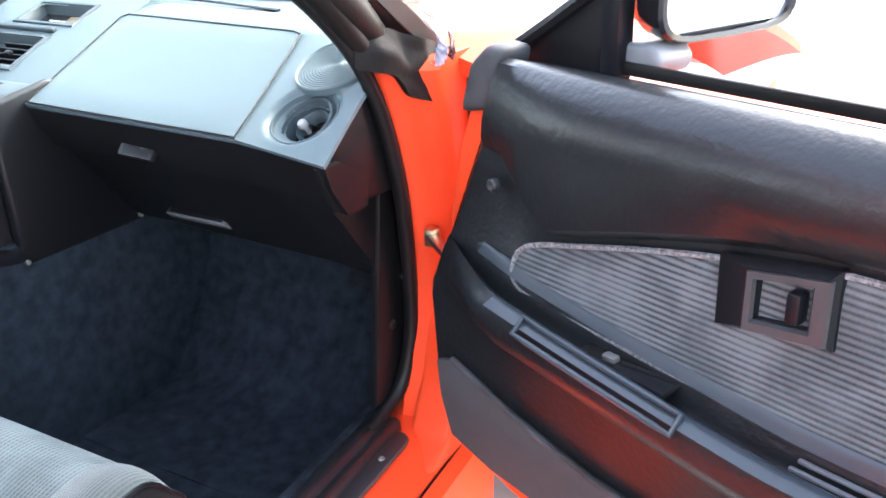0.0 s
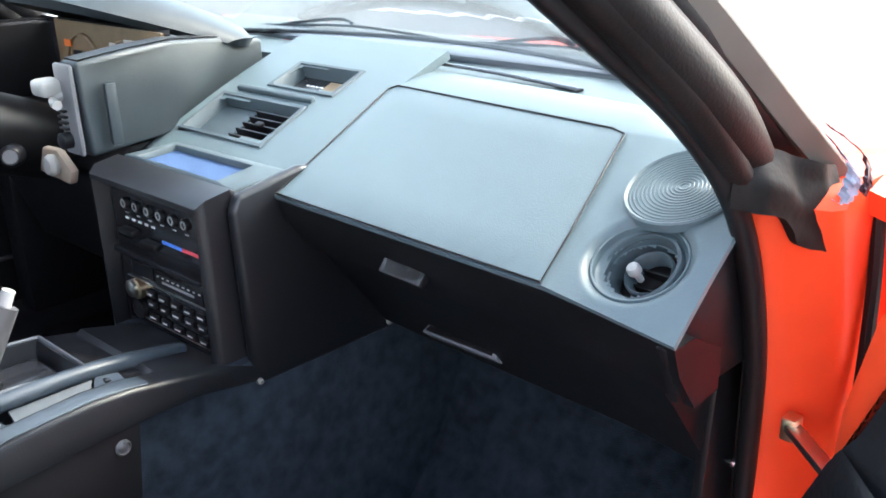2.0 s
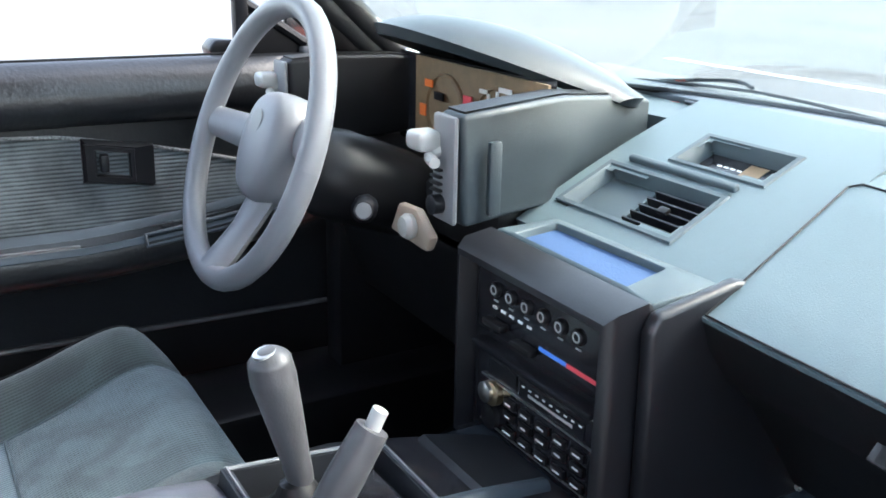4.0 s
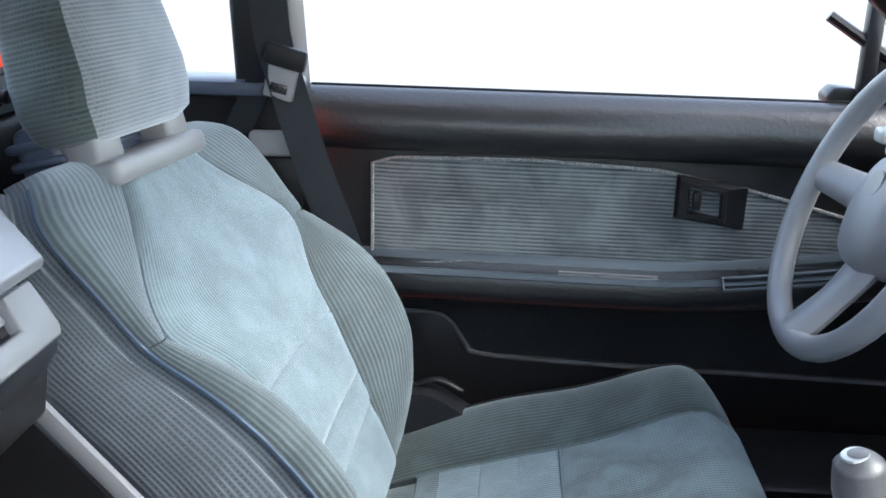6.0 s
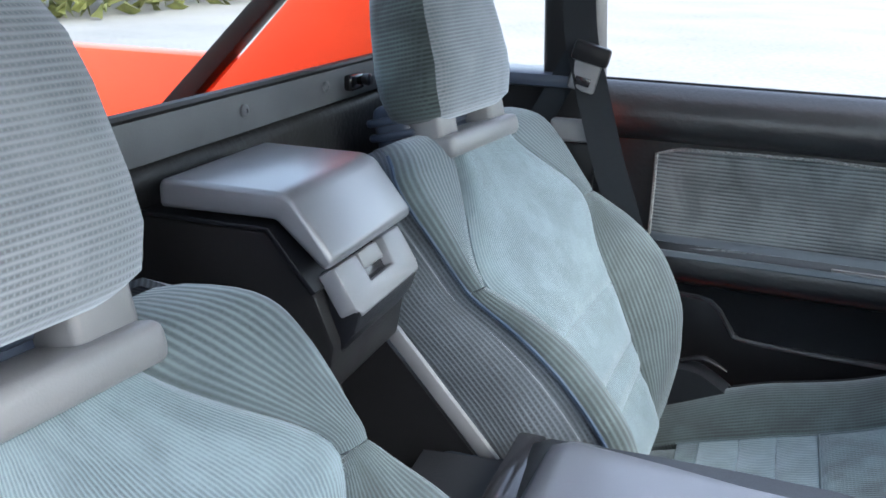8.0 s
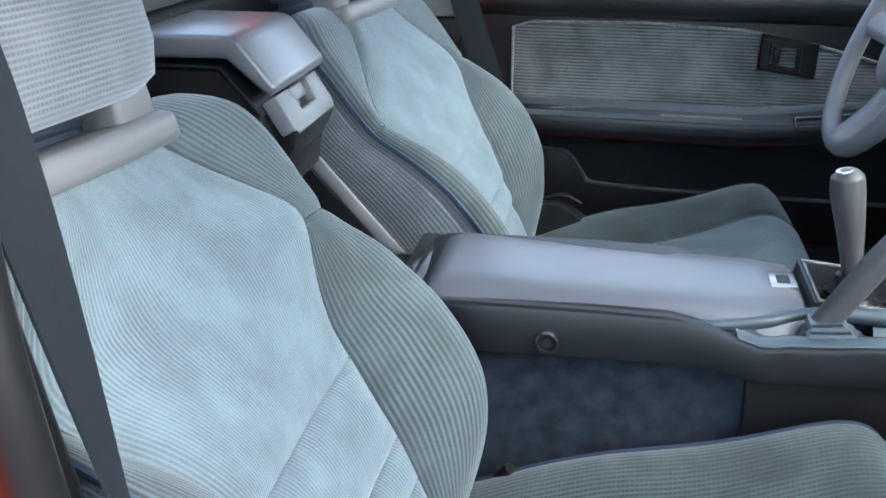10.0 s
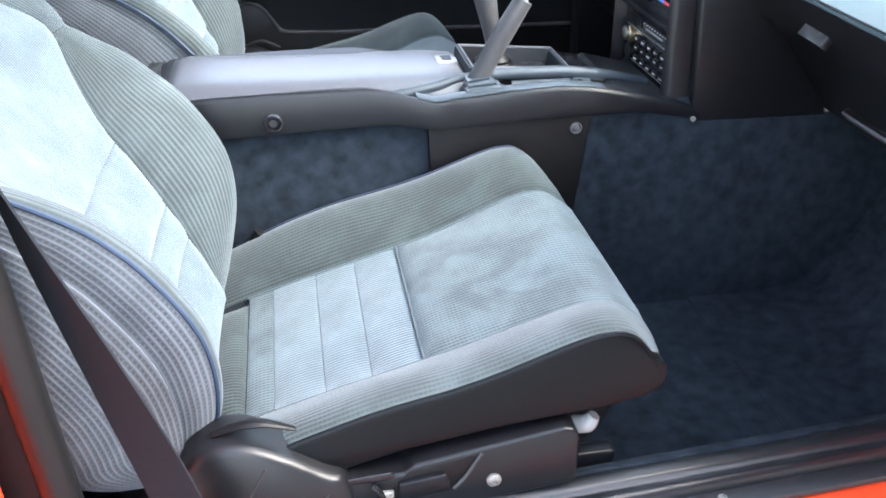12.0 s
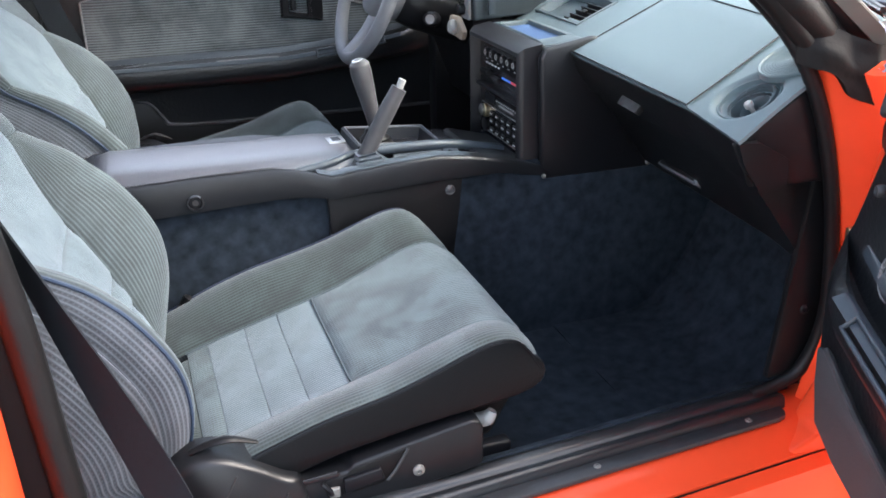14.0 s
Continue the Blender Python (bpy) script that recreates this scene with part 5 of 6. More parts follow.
# ---- tunnel console, armrest, levers ----
def console():
    root = thing("tunnel_console", "dark centre console with a padded armrest", "console", (0, 0, 0.42))
    inv = Matrix.Translation((0, 0, -0.42))

    def add(nm, bm, mat, lab="", under=None):
        bm.transform(inv)
        return part(nm, bm, mat, under or root, lab)

    # body side skirt, higher at the rear
    def ring(y, w, top, low):
        td = 0.019 * min(1.0, max(0.0, (y + 0.005) / 0.02)) * min(1.0, max(0.0, (0.265 - y) / 0.02))
        q = w - 0.034
        return [(-w - 0.004, y, low - 0.015), (-w, y, top - 0.030), (-w + 0.004, y, top - 0.022), (-w + 0.010, y, top - 0.018), (-q, y, top - 0.012), (-q + 0.004, y, top - td - 0.0005), (q - 0.004, y, top - td - (0.012 if y < 0.0 else 0.0005)), (q + 0.004, y, top - (0.008 if y < 0.0 else 0.0)), (w - 0.006, y, top - 0.0003), (w - 0.002, y, top - 0.002), (w, y, top - 0.006), (w + 0.002, y, low + 0.004), (w + 0.001, y, low)]
    rows = [(-0.46, 0.104, 0.500, 0.455), (-0.362, 0.108, 0.505, 0.470), (-0.350, 0.113, 0.526, 0.477), (-0.335, 0.116, 0.533, 0.479), (-0.25, 0.118, 0.535, 0.481), (-0.155, 0.118, 0.536, 0.484), (-0.077, 0.118, 0.535, 0.486), (-0.041, 0.119, 0.529, 0.485), (-0.011, 0.1225, 0.520, 0.481), (0.011, 0.1255, 0.514, 0.477), (0.030, 0.126, 0.515, 0.477), (0.035, 0.1235, 0.516, 0.477), (0.06, 0.1235, 0.517, 0.478), (0.108, 0.122, 0.521, 0.480), (0.185, 0.119, 0.523, 0.482), (0.225, 0.116, 0.518, 0.481), (0.245, 0.115, 0.514, 0.481), (0.268, 0.114, 0.509, 0.480), (0.298, 0.112, 0.502, 0.479), (0.385, 0.107, 0.478, 0.460)]
    add("console_body", loft([ring(*r) for r in rows]), M_CONSOLE, "dark grey moulded console")
    pad = []
    for y, w, z, h in ((-0.338, 0.080, 0.523, 0.010), (-0.330, 0.092, 0.534, 0.026), (-0.31, 0.094, 0.540, 0.032), (-0.22, 0.094, 0.536, 0.030), (-0.08, 0.092, 0.533, 0.028), (0.02, 0.090, 0.531, 0.028), (0.06, 0.086, 0.527, 0.024), (0.072, 0.080, 0.516, 0.012)):
        z += 0.001
        pad.append([(x * w - 0.006, y, z - h * (1 - (1 - abs(x) ** 4) ** 0.5)) for x in [-1 + i / 6 for i in range(13)]] + [(w * 0.98 - 0.006, y, z - h - 0.010), (-w * 0.98 - 0.006, y, z - h - 0.010)])
    add("armrest_pad", loft(pad), M_LID, "padded grey-lilac vinyl armrest")
    add("armrest_hinge", box(-0.100, 0.080, -0.372, -0.341, 0.505, 0.524, 0.006), M_GLOSS, "black hinge block")
    add("emblem_plate", box(-0.028, 0.008, 0.034, 0.062, 0.527, 0.5320, 0.001), M_STEEL, "small bright emblem plate")
    add("emblem_mark", box(-0.020, 0.0, 0.041, 0.055, 0.5320, 0.5328), M_CHAR)
    # gear gate surround and trays
    sur = bmesh.new()
    rr = []
    for x0, x1, y0, y1, z in ((-0.075, 0.050, 0.068, 0.225, 0.497), (-0.070, 0.045, 0.072, 0.22, 0.532), (-0.062, 0.037, 0.08, 0.212, 0.532), (-0.055, 0.030, 0.088, 0.205, 0.506)):
        rr.append([sur.verts.new(c) for c in ((x0, y0, z), (x1, y0, z), (x1, y1, z - 0.012), (x0, y1, z - 0.012))])
    for a, b in zip(rr, rr[1:]):
        for i in range(4):
            sur.faces.new((a[i], a[(i + 1) % 4], b[(i + 1) % 4], b[i]))
    sur.faces.new(rr[-1])
    add("gear_surround", sur, M_CONSOLE, "raised gear lever surround")
    add("surround_edge", tube([(-0.066, 0.076, 0.533), (0.041, 0.076, 0.533), (0.041, 0.216, 0.521), (-0.066, 0.216, 0.521)], 0.0022, 6, closed=True, per=1), M_WHEEL, "thin pale edge of the surround")
    # folded slate tray beside the handbrake: facets, black wells and the flat outer rim
    def facet(nm, a, b, c, d, mat, lab=""):
        a, b, c, d = Vector(a), Vector(b), Vector(c), Vector(d)
        add(nm, sheet(lambda u, v: (a * (1 - u) + b * u) * (1 - v) + (d * (1 - u) + c * u) * v, 6, 4, 0.003), mat, lab)
    facet("rear_facet", (0.086, -0.002, 0.5130), (0.085, 0.046, 0.4985), (0.058, 0.046, 0.5095), (0.062, -0.002, 0.5180), M_SLATE, "slate facet behind the handbrake")
    facet("tray_panel", (0.080, 0.128, 0.4990), (0.079, 0.196, 0.4985), (0.058, 0.212, 0.5140), (0.058, 0.128, 0.5160), M_SLATE, "folded slate panel of the tray")
    facet("end_facet", (0.079, 0.199, 0.4985), (0.087, 0.236, 0.5110), (0.062, 0.238, 0.5135), (0.057, 0.216, 0.5150), M_SLATE, "folded slate end of the tray")
    # strip over the dark rim: reflected sky painted as slate blue
    rim = [r for r in rows if -0.012 < r[0] < 0.26]
    add("console_rim", loft([[(w - 0.028, y, z - 0.004), (w - 0.026, y, z + 0.0010), (w - 0.007, y, z + 0.0015), (w - 0.005, y, z + 0.0002), (w - 0.006, y, z - 0.002)] for y, w, z, _ in rim]), M_SLATE, "flat rim of the tray, reflected sky put in as slate blue")
    add("gear_gate", box(-0.045, 0.02, 0.09, 0.20, 0.504, 0.510, 0.003), M_GLOSS)
    add("coin_tray", prism([(0.052, 0.05), (0.084, 0.05), (0.084, 0.235), (0.056, 0.225)], 0.490, 0.4985, axis=2, bevel=0.003), M_GLOSS, "black well beside the lever")
    add("console_ridge", tube([(0.090, -0.325, 0.512), (0.089, -0.20, 0.513), (0.088, -0.08, 0.512), (0.074, 0.01, 0.517), (0.056, 0.07, 0.523), (0.052, 0.16, 0.523), (0.048, 0.24, 0.516), (0.03, 0.33, 0.492)], [0.005, 0.0055, 0.006, 0.007, 0.008, 0.009, 0.009, 0.009], 10, per=6), M_SLATE, "slate rail along the armrest")
    add("front_slope", prism([(0.22, 0.514), (0.335, 0.488), (0.36, 0.46), (0.22, 0.46)], -0.085, 0.07, axis=0, bevel=0.004), M_GLOSS, "glossy front slope")
    for y, z, x in ((-0.197, 0.499, 0.121),):
        bz = add("bolt_recess", lathe([(0.0125, -0.004), (0.013, 0.002), (0.010, 0.003), (0.008, -0.002), (0.006, -0.002), (0.005, 0.001), (0.0004, 0.001)], 20, Matrix.Translation((x, y, z)) @ Matrix.Rotation(radians(85), 4, "Y")), M_GLOSS, "recessed console bolt")
    add("lower_bolt", lathe([(0.0085, -0.004), (0.0085, 0.0012), (0.0070, 0.0022), (0.0058, 0.0006), (0.0042, 0.0020), (0.0004, 0.0022)], 18, Matrix.Translation((0.117, 0.205, 0.463)) @ Matrix.Rotation(radians(90), 4, "Y")), M_KNOB, "dull grey console bolt")
    add("side_panel", prism([(0.008, 0.30), (0.205, 0.30), (0.228, 0.486), (0.002, 0.486)], 0.106, 0.117, axis=0, bevel=0.003), M_BLACK, "black lower side panel")
    return root


def gear_lever():
    root = thing("gear_lever", "grey gear lever with worn silver top", "gear lever", (-0.002, 0.112, 0.50))
    inv = Matrix.Translation((0.002, -0.112, -0.50))
    bm = tube([(-0.002, 0.118, 0.50), (-0.002, 0.116, 0.53), (-0.002, 0.113, 0.555)], 0.009, 10)
    bm.transform(inv)
    part("lever_rod", bm, M_STEEL, root)
    bm = loft([[(-0.002 + r * math.cos(t) * (1 + 0.06 * (i % 2)), 0.117 - 0.1 * (z - 0.50) + 1.15 * r * math.sin(t) * (1 + 0.06 * (i % 2)), z) for i, t in enumerate([2 * math.pi * j / 24 for j in range(24)])] for r, z in ((0.030, 0.508), (0.026, 0.514), (0.027, 0.518), (0.021, 0.525), (0.022, 0.529), (0.015, 0.537), (0.0115, 0.546), (0.006, 0.549))])
    bm.transform(inv)
    part("lever_gaiter", bm, M_BLACK, root, "black pleated gaiter")
    bm = tube([(-0.002, 0.116, 0.546), (-0.002, 0.111, 0.572), (-0.002, 0.104, 0.606), (-0.002, 0.097, 0.638), (-0.002, 0.094, 0.655), (-0.002, 0.092, 0.663)], [0.0105, 0.0120, 0.0150, 0.0178, 0.0165, 0.006], 18)
    bm.transform(inv)
    k = part("lever_knob", bm, M_KNOB, root, "worn grey knob")
    bm = lathe([(0.0095, 0), (0.009, 0.002), (0.0004, 0.0025)], 16, Matrix.Translation((-0.002, 0.091, 0.6600)) @ Matrix.Rotation(radians(16), 4, "X"))
    bm.transform(inv)
    part("knob_cap", bm, M_STEEL, k, "silver shift pattern cap")


def handbrake():
    root = thing("handbrake_lever", "grey handbrake lever with chrome button", "handbrake", (0.085, 0.10, 0.49))
    inv = Matrix.Translation((-0.085, -0.10, -0.49))
    for nm, pts, r, mat in (("brake_grip", [(0.080, 0.062, 0.505), (0.082, 0.085, 0.545), (0.086, 0.112, 0.595), (0.088, 0.134, 0.632)], [0.013, 0.0135, 0.014, 0.0125], M_KNOB), ("brake_button", [(0.088, 0.133, 0.630), (0.0885, 0.138, 0.641), (0.089, 0.140, 0.645)], 0.006, M_TRIM)):
        bm = tube(pts, r, 12, per=4)
        bm.transform(inv)
        part(nm, bm, mat, root, "chrome release button" if nm == "brake_button" else "")
    pleats = []
    for k in range(11):
        f = k / 10
        g = 1.0 if k % 2 == 0 else 0.86
        pleats.append([(0.084 + a * (0.021 - 0.008 * f) * g, 0.094 - 0.020 * f + b * (0.040 - 0.026 * f) * g, 0.499 + 0.034 * f + 0.10 * (b * 0.02) * f) for a, b in ((-1, -1), (0, -1.06), (1, -1), (1.06, 0), (1, 1), (0, 1.06), (-1, 1), (-1.06, 0))])
    bm = loft(pleats)
    bm.transform(inv)
    part("brake_gaiter", bm, M_SLATE, root, "slate pleated rubber gaiter")


console()
gear_lever()
handbrake()


# ---- storage box between the seats ----
def storage_box():
    root = thing("storage_box", "black storage box with a grey lid and latch", "storage box", (-0.018, -0.6, 0.6))
    inv = Matrix.Translation((0.018, 0.6, -0.6))

    def add(nm, bm, mat, lab="", under=None):
        bm.transform(inv)
        return part(nm, bm, mat, under or root, lab)

    add("box_body", prism([(-0.70, 0.60), (-0.70, 0.754), (-0.550, 0.754), (-0.512, 0.708), (-0.492, 0.66), (-0.50, 0.61)], -0.092, 0.066, axis=0, bevel=0.004), M_BLACK, "black box body")
    add("box_lid", prism([(-0.652, 0.764), (-0.652, 0.785), (-0.646, 0.790), (-0.538, 0.790), (-0.526, 0.786), (-0.489, 0.740), (-0.490, 0.733), (-0.498, 0.728), (-0.541, 0.766)], -0.097, 0.072, axis=0, bevel=0.005, segments=3), M_BOXLID_LIT, "grey vinyl lid, toned paler for the sky it mirrors")
    add("box_flange", prism([(-0.672, 0.7545), (-0.672, 0.7585), (-0.549, 0.7585), (-0.506, 0.7075), (-0.510, 0.7045), (-0.552, 0.7545)], -0.095, 0.070, axis=0, bevel=0.001), M_CHAR, "thin black flange under the lid")
    # the catch block: two arms and a sill round a notch
    mm = Matrix(((1, 0, 0, -0.0125), (0, 0.852, -0.524, -0.489), (0, 0.524, 0.852, 0.706), (0, 0, 0, 1)))
    u = [(-0.072, 0.021), (-0.033, 0.021), (-0.029, -0.006), (0.021, -0.006), (0.024, 0.021), (0.066, 0.021), (0.066, -0.018), (0.060, -0.026), (-0.066, -0.026), (-0.072, -0.018)]
    add("latch_block", prism([(a, b) for a, b in u], -0.016, 0.003, axis=1, bevel=0.0025, segments=2, m=mm), M_WHEEL, "pale grey latch block")
    # underside of the pale block in charcoal: its shade as colour
    add("block_underside", prism([(-0.506, 0.704), (-0.474, 0.690), (-0.480, 0.668), (-0.500, 0.640)], -0.082, 0.052, axis=0, bevel=0.004), M_CHAR, "latch block underside with its shade put into a dark colour")
    la = add("latch", box(-0.033, 0.024, -0.014, -0.008, -0.008, 0.022, 0.001, m=mm), M_GLOSS, "black latch recess")
    add("latch_tongue", box(-0.026, 0.014, -0.010, -0.001, 0.004, 0.020, 0.002, m=mm), M_GREY, "grey latch tongue", la)
    # open trough down to the console with raised side edges
    add("trough_back", prism([(-0.70, 0.17), (-0.70, 0.61), (-0.58, 0.61), (-0.52, 0.40), (-0.37, 0.30), (-0.36, 0.17)], -0.088, 0.052, axis=0), M_RUBBER, "black trough below the box")
    for x in (-0.096, 0.060):
        add("trough_wall", prism([(-0.70, 0.17), (-0.70, 0.60), (-0.515, 0.60), (-0.392, 0.462), (-0.38, 0.17)], x - 0.0032, x + 0.0032, axis=0), M_BLACK, "black trough wall")
        add("trough_edge", prism([(-0.520, 0.612), (-0.508, 0.622), (-0.376, 0.472), (-0.388, 0.462)], x - 0.0035, x + 0.0035, axis=0, bevel=0.001), M_GREY, "grey plastic trough edge")


storage_box()


# ---- steering wheel and column ----
def steering():
    c = Vector((-0.400, 0.225, 0.730))
    m = Matrix.Translation(c) @ Matrix.Rotation(radians(90 - 21), 4, "X")
    root = thing("steering_wheel", "grey two-spoke steering wheel with padded hub", "steering wheel", c)
    inv = Matrix.Translation(-c)

    def add(nm, bm, mat, lab="", under=None):
        bm.transform(inv @ m)
        return part(nm, bm, mat, under or root, lab)

    R = 0.1585
    add("rim", tube([(R * math.cos(t), R * math.sin(t), 0) for t in [2 * math.pi * i / 40 for i in range(40)]], 0.0138, 12, closed=True, per=1, flat=(0, 0, 1)), M_WHEEL, "grey moulded rim")
    # the dished hub sits below the rim; local y of the wheel is up in the cabin
    def hub_ring(k, z):
        pts = []
        for i in range(32):
            t = 2 * math.pi * i / 32
            c, q = math.cos(t), math.sin(t)
            w = 0.056 - 0.010 * max(0.0, -q)
            pts.append((k * w * math.copysign(abs(c) ** 0.72, c), k * (0.064 if q > 0 else 0.066) * math.copysign(abs(q) ** 0.78, q), z))
        return pts
    add("hub_pad", loft([hub_ring(k, z) for k, z in ((0.90, -0.066), (0.98, -0.050), (1.0, -0.034), (0.985, -0.020), (0.94, -0.011), (0.85, -0.005), (0.70, -0.001), (0.45, 0.002), (0.18, 0.003))]), M_WHEEL, "padded hub with worn mark")
    for pts, r in (([(-0.045, 0.004, -0.036), (-0.10, 0.002, -0.022), (-0.155, 0.0, 0)], [0.026, 0.021, 0.018]), ([(0.045, 0.022, -0.036), (0.10, 0.022, -0.022), (0.155, 0.016, 0)], [0.026, 0.021, 0.018]), ([(0, -0.045, -0.036), (0, -0.10, -0.022), (0, -0.154, 0)], [0.032, 0.026, 0.030])):
        add("spoke", tube(pts, r, 10, per=4, squash=0.45, flat=(0, 0, 1)), M_WHEEL)
    add("hub_mark", lathe([(0.014, 0), (0.014, 0.0012), (0.0004, 0.0012)], 20, Matrix.Translation((0, 0.024, 0.0018))), M_GREY, "faint round mark")
    add("column_shroud", loft([[(w * math.cos(t), 0.9 * w * math.sin(t) - 0.01, z) for t in [2 * math.pi * i / 16 for i in range(16)]] for w, z in ((0.040, -0.06), (0.056, -0.075), (0.062, -0.11), (0.06, -0.20), (0.05, -0.27))]), M_BLACK, "black column shroud")
    add("ignition_lock", lathe([(0.015, 0), (0.015, 0.04), (0.011, 0.045), (0.0004, 0.045)], 16, Matrix.Translation((0.062, -0.03, -0.13)) @ Matrix.Rotation(radians(60), 4, "Y")), M_CHAR, "ignition lock")
    add("ignition_face", lathe([(0.009, 0), (0.009, 0.003), (0.0004, 0.003)], 16, Matrix.Translation((0.062, -0.03, -0.13)) @ Matrix.Rotation(radians(60), 4, "Y") @ Matrix.Translation((0, 0, 0.045))), M_GREY, "bright key face")


steering()


# ---- seats ----
SECTION = [(0.0, 0.0, 0.0), (0.14, 0.14, 0.30), (0.30, 0.36, 0.66), (0.46, 0.62, 0.92), (0.60, 0.82, 1.0), (0.74, 0.96, 0.96), (0.87, 1.02, 0.76), (1.0, 1.03, 0.50)]


def seat(cx, out, name, label, drop=0.0, twist=(0.13, 0.56, 0.66), waist=(0.645, 0.645), fat=1.0, cord=(0.87, 0.87)):
    """A bucket seat; out is +1 or -1, the side of its door. twist: how far the back is turned, from which height to which; waist: the height of the waist on each side (x below and above the middle); cord: how far round each side the piping runs."""
    root = thing(name, label, "car seat", (cx, -0.05, 0.17), "front seats")
    inv = Matrix.Translation((-cx, 0.05, -0.17))

    def add(nm, bm, mat, lab="", under=None):
        bm.transform(inv)
        return part(nm, bm, mat, under or root, lab, soften=1.0)

    cz = [(-0.31, 0.292), (-0.29, 0.300), (-0.243, 0.320), (-0.06, 0.372), (0.05, 0.408), (0.095, 0.424), (0.130, 0.427), (0.149, 0.420), (0.160, 0.408), (0.167, 0.388)]
    crest = [(-0.31, 0.326), (-0.256, 0.345), (-0.19, 0.376), (-0.127, 0.398), (-0.047, 0.414), (0.0, 0.428), (0.04, 0.444), (0.075, 0.457), (0.104, 0.461), (0.130, 0.453), (0.150, 0.434), (0.162, 0.410), (0.167, 0.388)]
    bol = [(0.0, 0.0), (0.112, 0.0), (0.128, 0.16), (0.155, 0.56), (0.180, 0.88), (0.200, 1.0), (0.214, 0.98), (0.224, 0.90)]

    def cush(x, y):
        z = curve_table(cz, y) - drop
        sag = 0.0012 * noise.noise(Vector((x * 16 + cx * 3, y * 16, 4)))
        yy = y if y < 0.1 else 0.1 + (y - 0.1) * (1 - 0.28 * (abs(x) / 0.2235) ** 5)
        return Vector((cx + x, yy, z + sag + curve_table(bol, abs(x)) * (curve_table(crest, y) - drop - z)))

    def half(y):
        return 0.122 + 0.014 * min(1.0, max(0.0, (y + 0.02) / 0.15))

    def cpatch(x0, x1, y0, y1, nu, nv, puff, edge=0.06, thick=0.03):
        """Between two lines x0(y) and x1(y)."""
        def at(u, v):
            y = y0 + (y1 - y0) * v
            return cush(x0(y) + (x1(y) - x0(y)) * u, y)
        return sheet(at, nu, nv, thick, puff, edge)

    inner, right = (lambda y: -half(y) + 0.0008), (lambda y: half(y) - 0.0008)
    cu = add("seat_cushion", cpatch(inner, right, -0.0592, 0.1665, 18, 30, 0.006, 0.07), M_SEAT, "rubbed blue-grey woven cushion")
    for a, b, mt in ((-0.1120, -0.0608, M_CENTRE), (-0.1600, -0.1128, M_CENTRE), (-0.2130, -0.1608, M_CENTRE), (-0.2430, -0.2138, M_SEAT)):
        add("cushion_flute", cpatch(inner, right, a, b, 18, 12, 0.0026, 0.09), mt, "pale sewn flute", cu)

    def roll(u, v):
        p = cush(-0.112 + 0.224 * u, -0.306 + 0.062 * v)
        p.z += 0.014 * math.sin(math.pi * v) ** 0.6 * (1 - abs(2 * u - 1) ** 6)
        return p
    add("cushion_roll", sheet(roll, 22, 12, 0.03, 0.002, 0.05), M_BOLSTER, "dark ribbed roll at the back of the cushion", cu)
    seam = M_SEAM
    for x0 in (-1, 1):
        add("cushion_seam", tube([cush(x0 * half(y), y) + Vector((0, 0, 0.0006)) for y in [-0.245 + 0.0205 * i for i in range(21)]], 0.0014, 6, per=1), seam, "sewn seam", cu)
    add("cushion_seam", tube([cush(-half(-0.06) + 0.0203 * i, -0.06) + Vector((0, 0, 0.001)) for i in range(13)], 0.0015, 6, per=1), seam, "sewn seam", cu)
    for s in (-1, 1):
        lo = (lambda y: half(y) + 0.0008) if s > 0 else (lambda y: -0.2235)
        hi = (lambda y: 0.2235) if s > 0 else (lambda y: -half(y) - 0.0008)
        add("cushion_bolster", cpatch(lo, hi, -0.30, 0.1662, 16, 44, 0.0035), M_RUBBED if s == out == 1 else M_BOLSTER, "rubbed paler bolster on the entry side" if s == out == 1 else "dark checked side bolster", cu)
        lines = [cush(s * 0.2235, y) + Vector((s * 0.0015, 0, 0.0)) for y in [-0.26 + 0.01055 * i for i in range(41)]]
        add("cushion_piping", tube(lines, 0.0028, 6, per=1), M_NAVY if s != out else M_SEATVINYL, "thin edge piping", cu)
        # dark vinyl flank with a rounded nose
        outline = [(q.y, q.z + 0.001) for q in [cush(s * 0.2235, -0.262 + 0.0202 * i) for i in range(21)]]
        outline += [(a, b - drop) for a, b in ((0.150, 0.418), (0.153, 0.406), (0.149, 0.394), (0.136, 0.385), (0.112, 0.379), (0.06, 0.373), (-0.009, 0.366), (-0.096, 0.352), (-0.15, 0.338), (-0.262, 0.315))]
        w0, w1 = sorted((cx + s * 0.185, cx + s * 0.2275))
        add("cushion_flank", prism(outline, w0, w1, axis=0, bevel=0.004, segments=3), M_SEATVINYL, "black vinyl flank")
    add("cushion_core", prism([(-0.27, 0.245), (0.10, 0.30), (0.142, 0.375), (0.150, 0.392 - drop), (0.118, 0.392 - drop), (-0.06, 0.330 - drop), (-0.27, 0.272 - drop)], cx - 0.185, cx + 0.185, axis=0, bevel=0.01), M_BLACK)
    # backrest
    spine = [(0.30, -0.262), (0.36, -0.285), (0.45, -0.325), (0.53, -0.366), (0.60, -0.412), (0.66, -0.455), (0.72, -0.500), (0.77, -0.536), (0.80, -0.556)]
    hw = [(0.32, 0.165), (0.35, 0.192), (0.38, 0.208), (0.42, 0.217), (0.48, 0.220), (0.55, 0.219), (0.60, 0.210), (0.645, 0.199), (0.68, 0.203), (0.71, 0.208), (0.735, 0.207), (0.755, 0.194), (0.768, 0.165), (0.776, 0.12)]
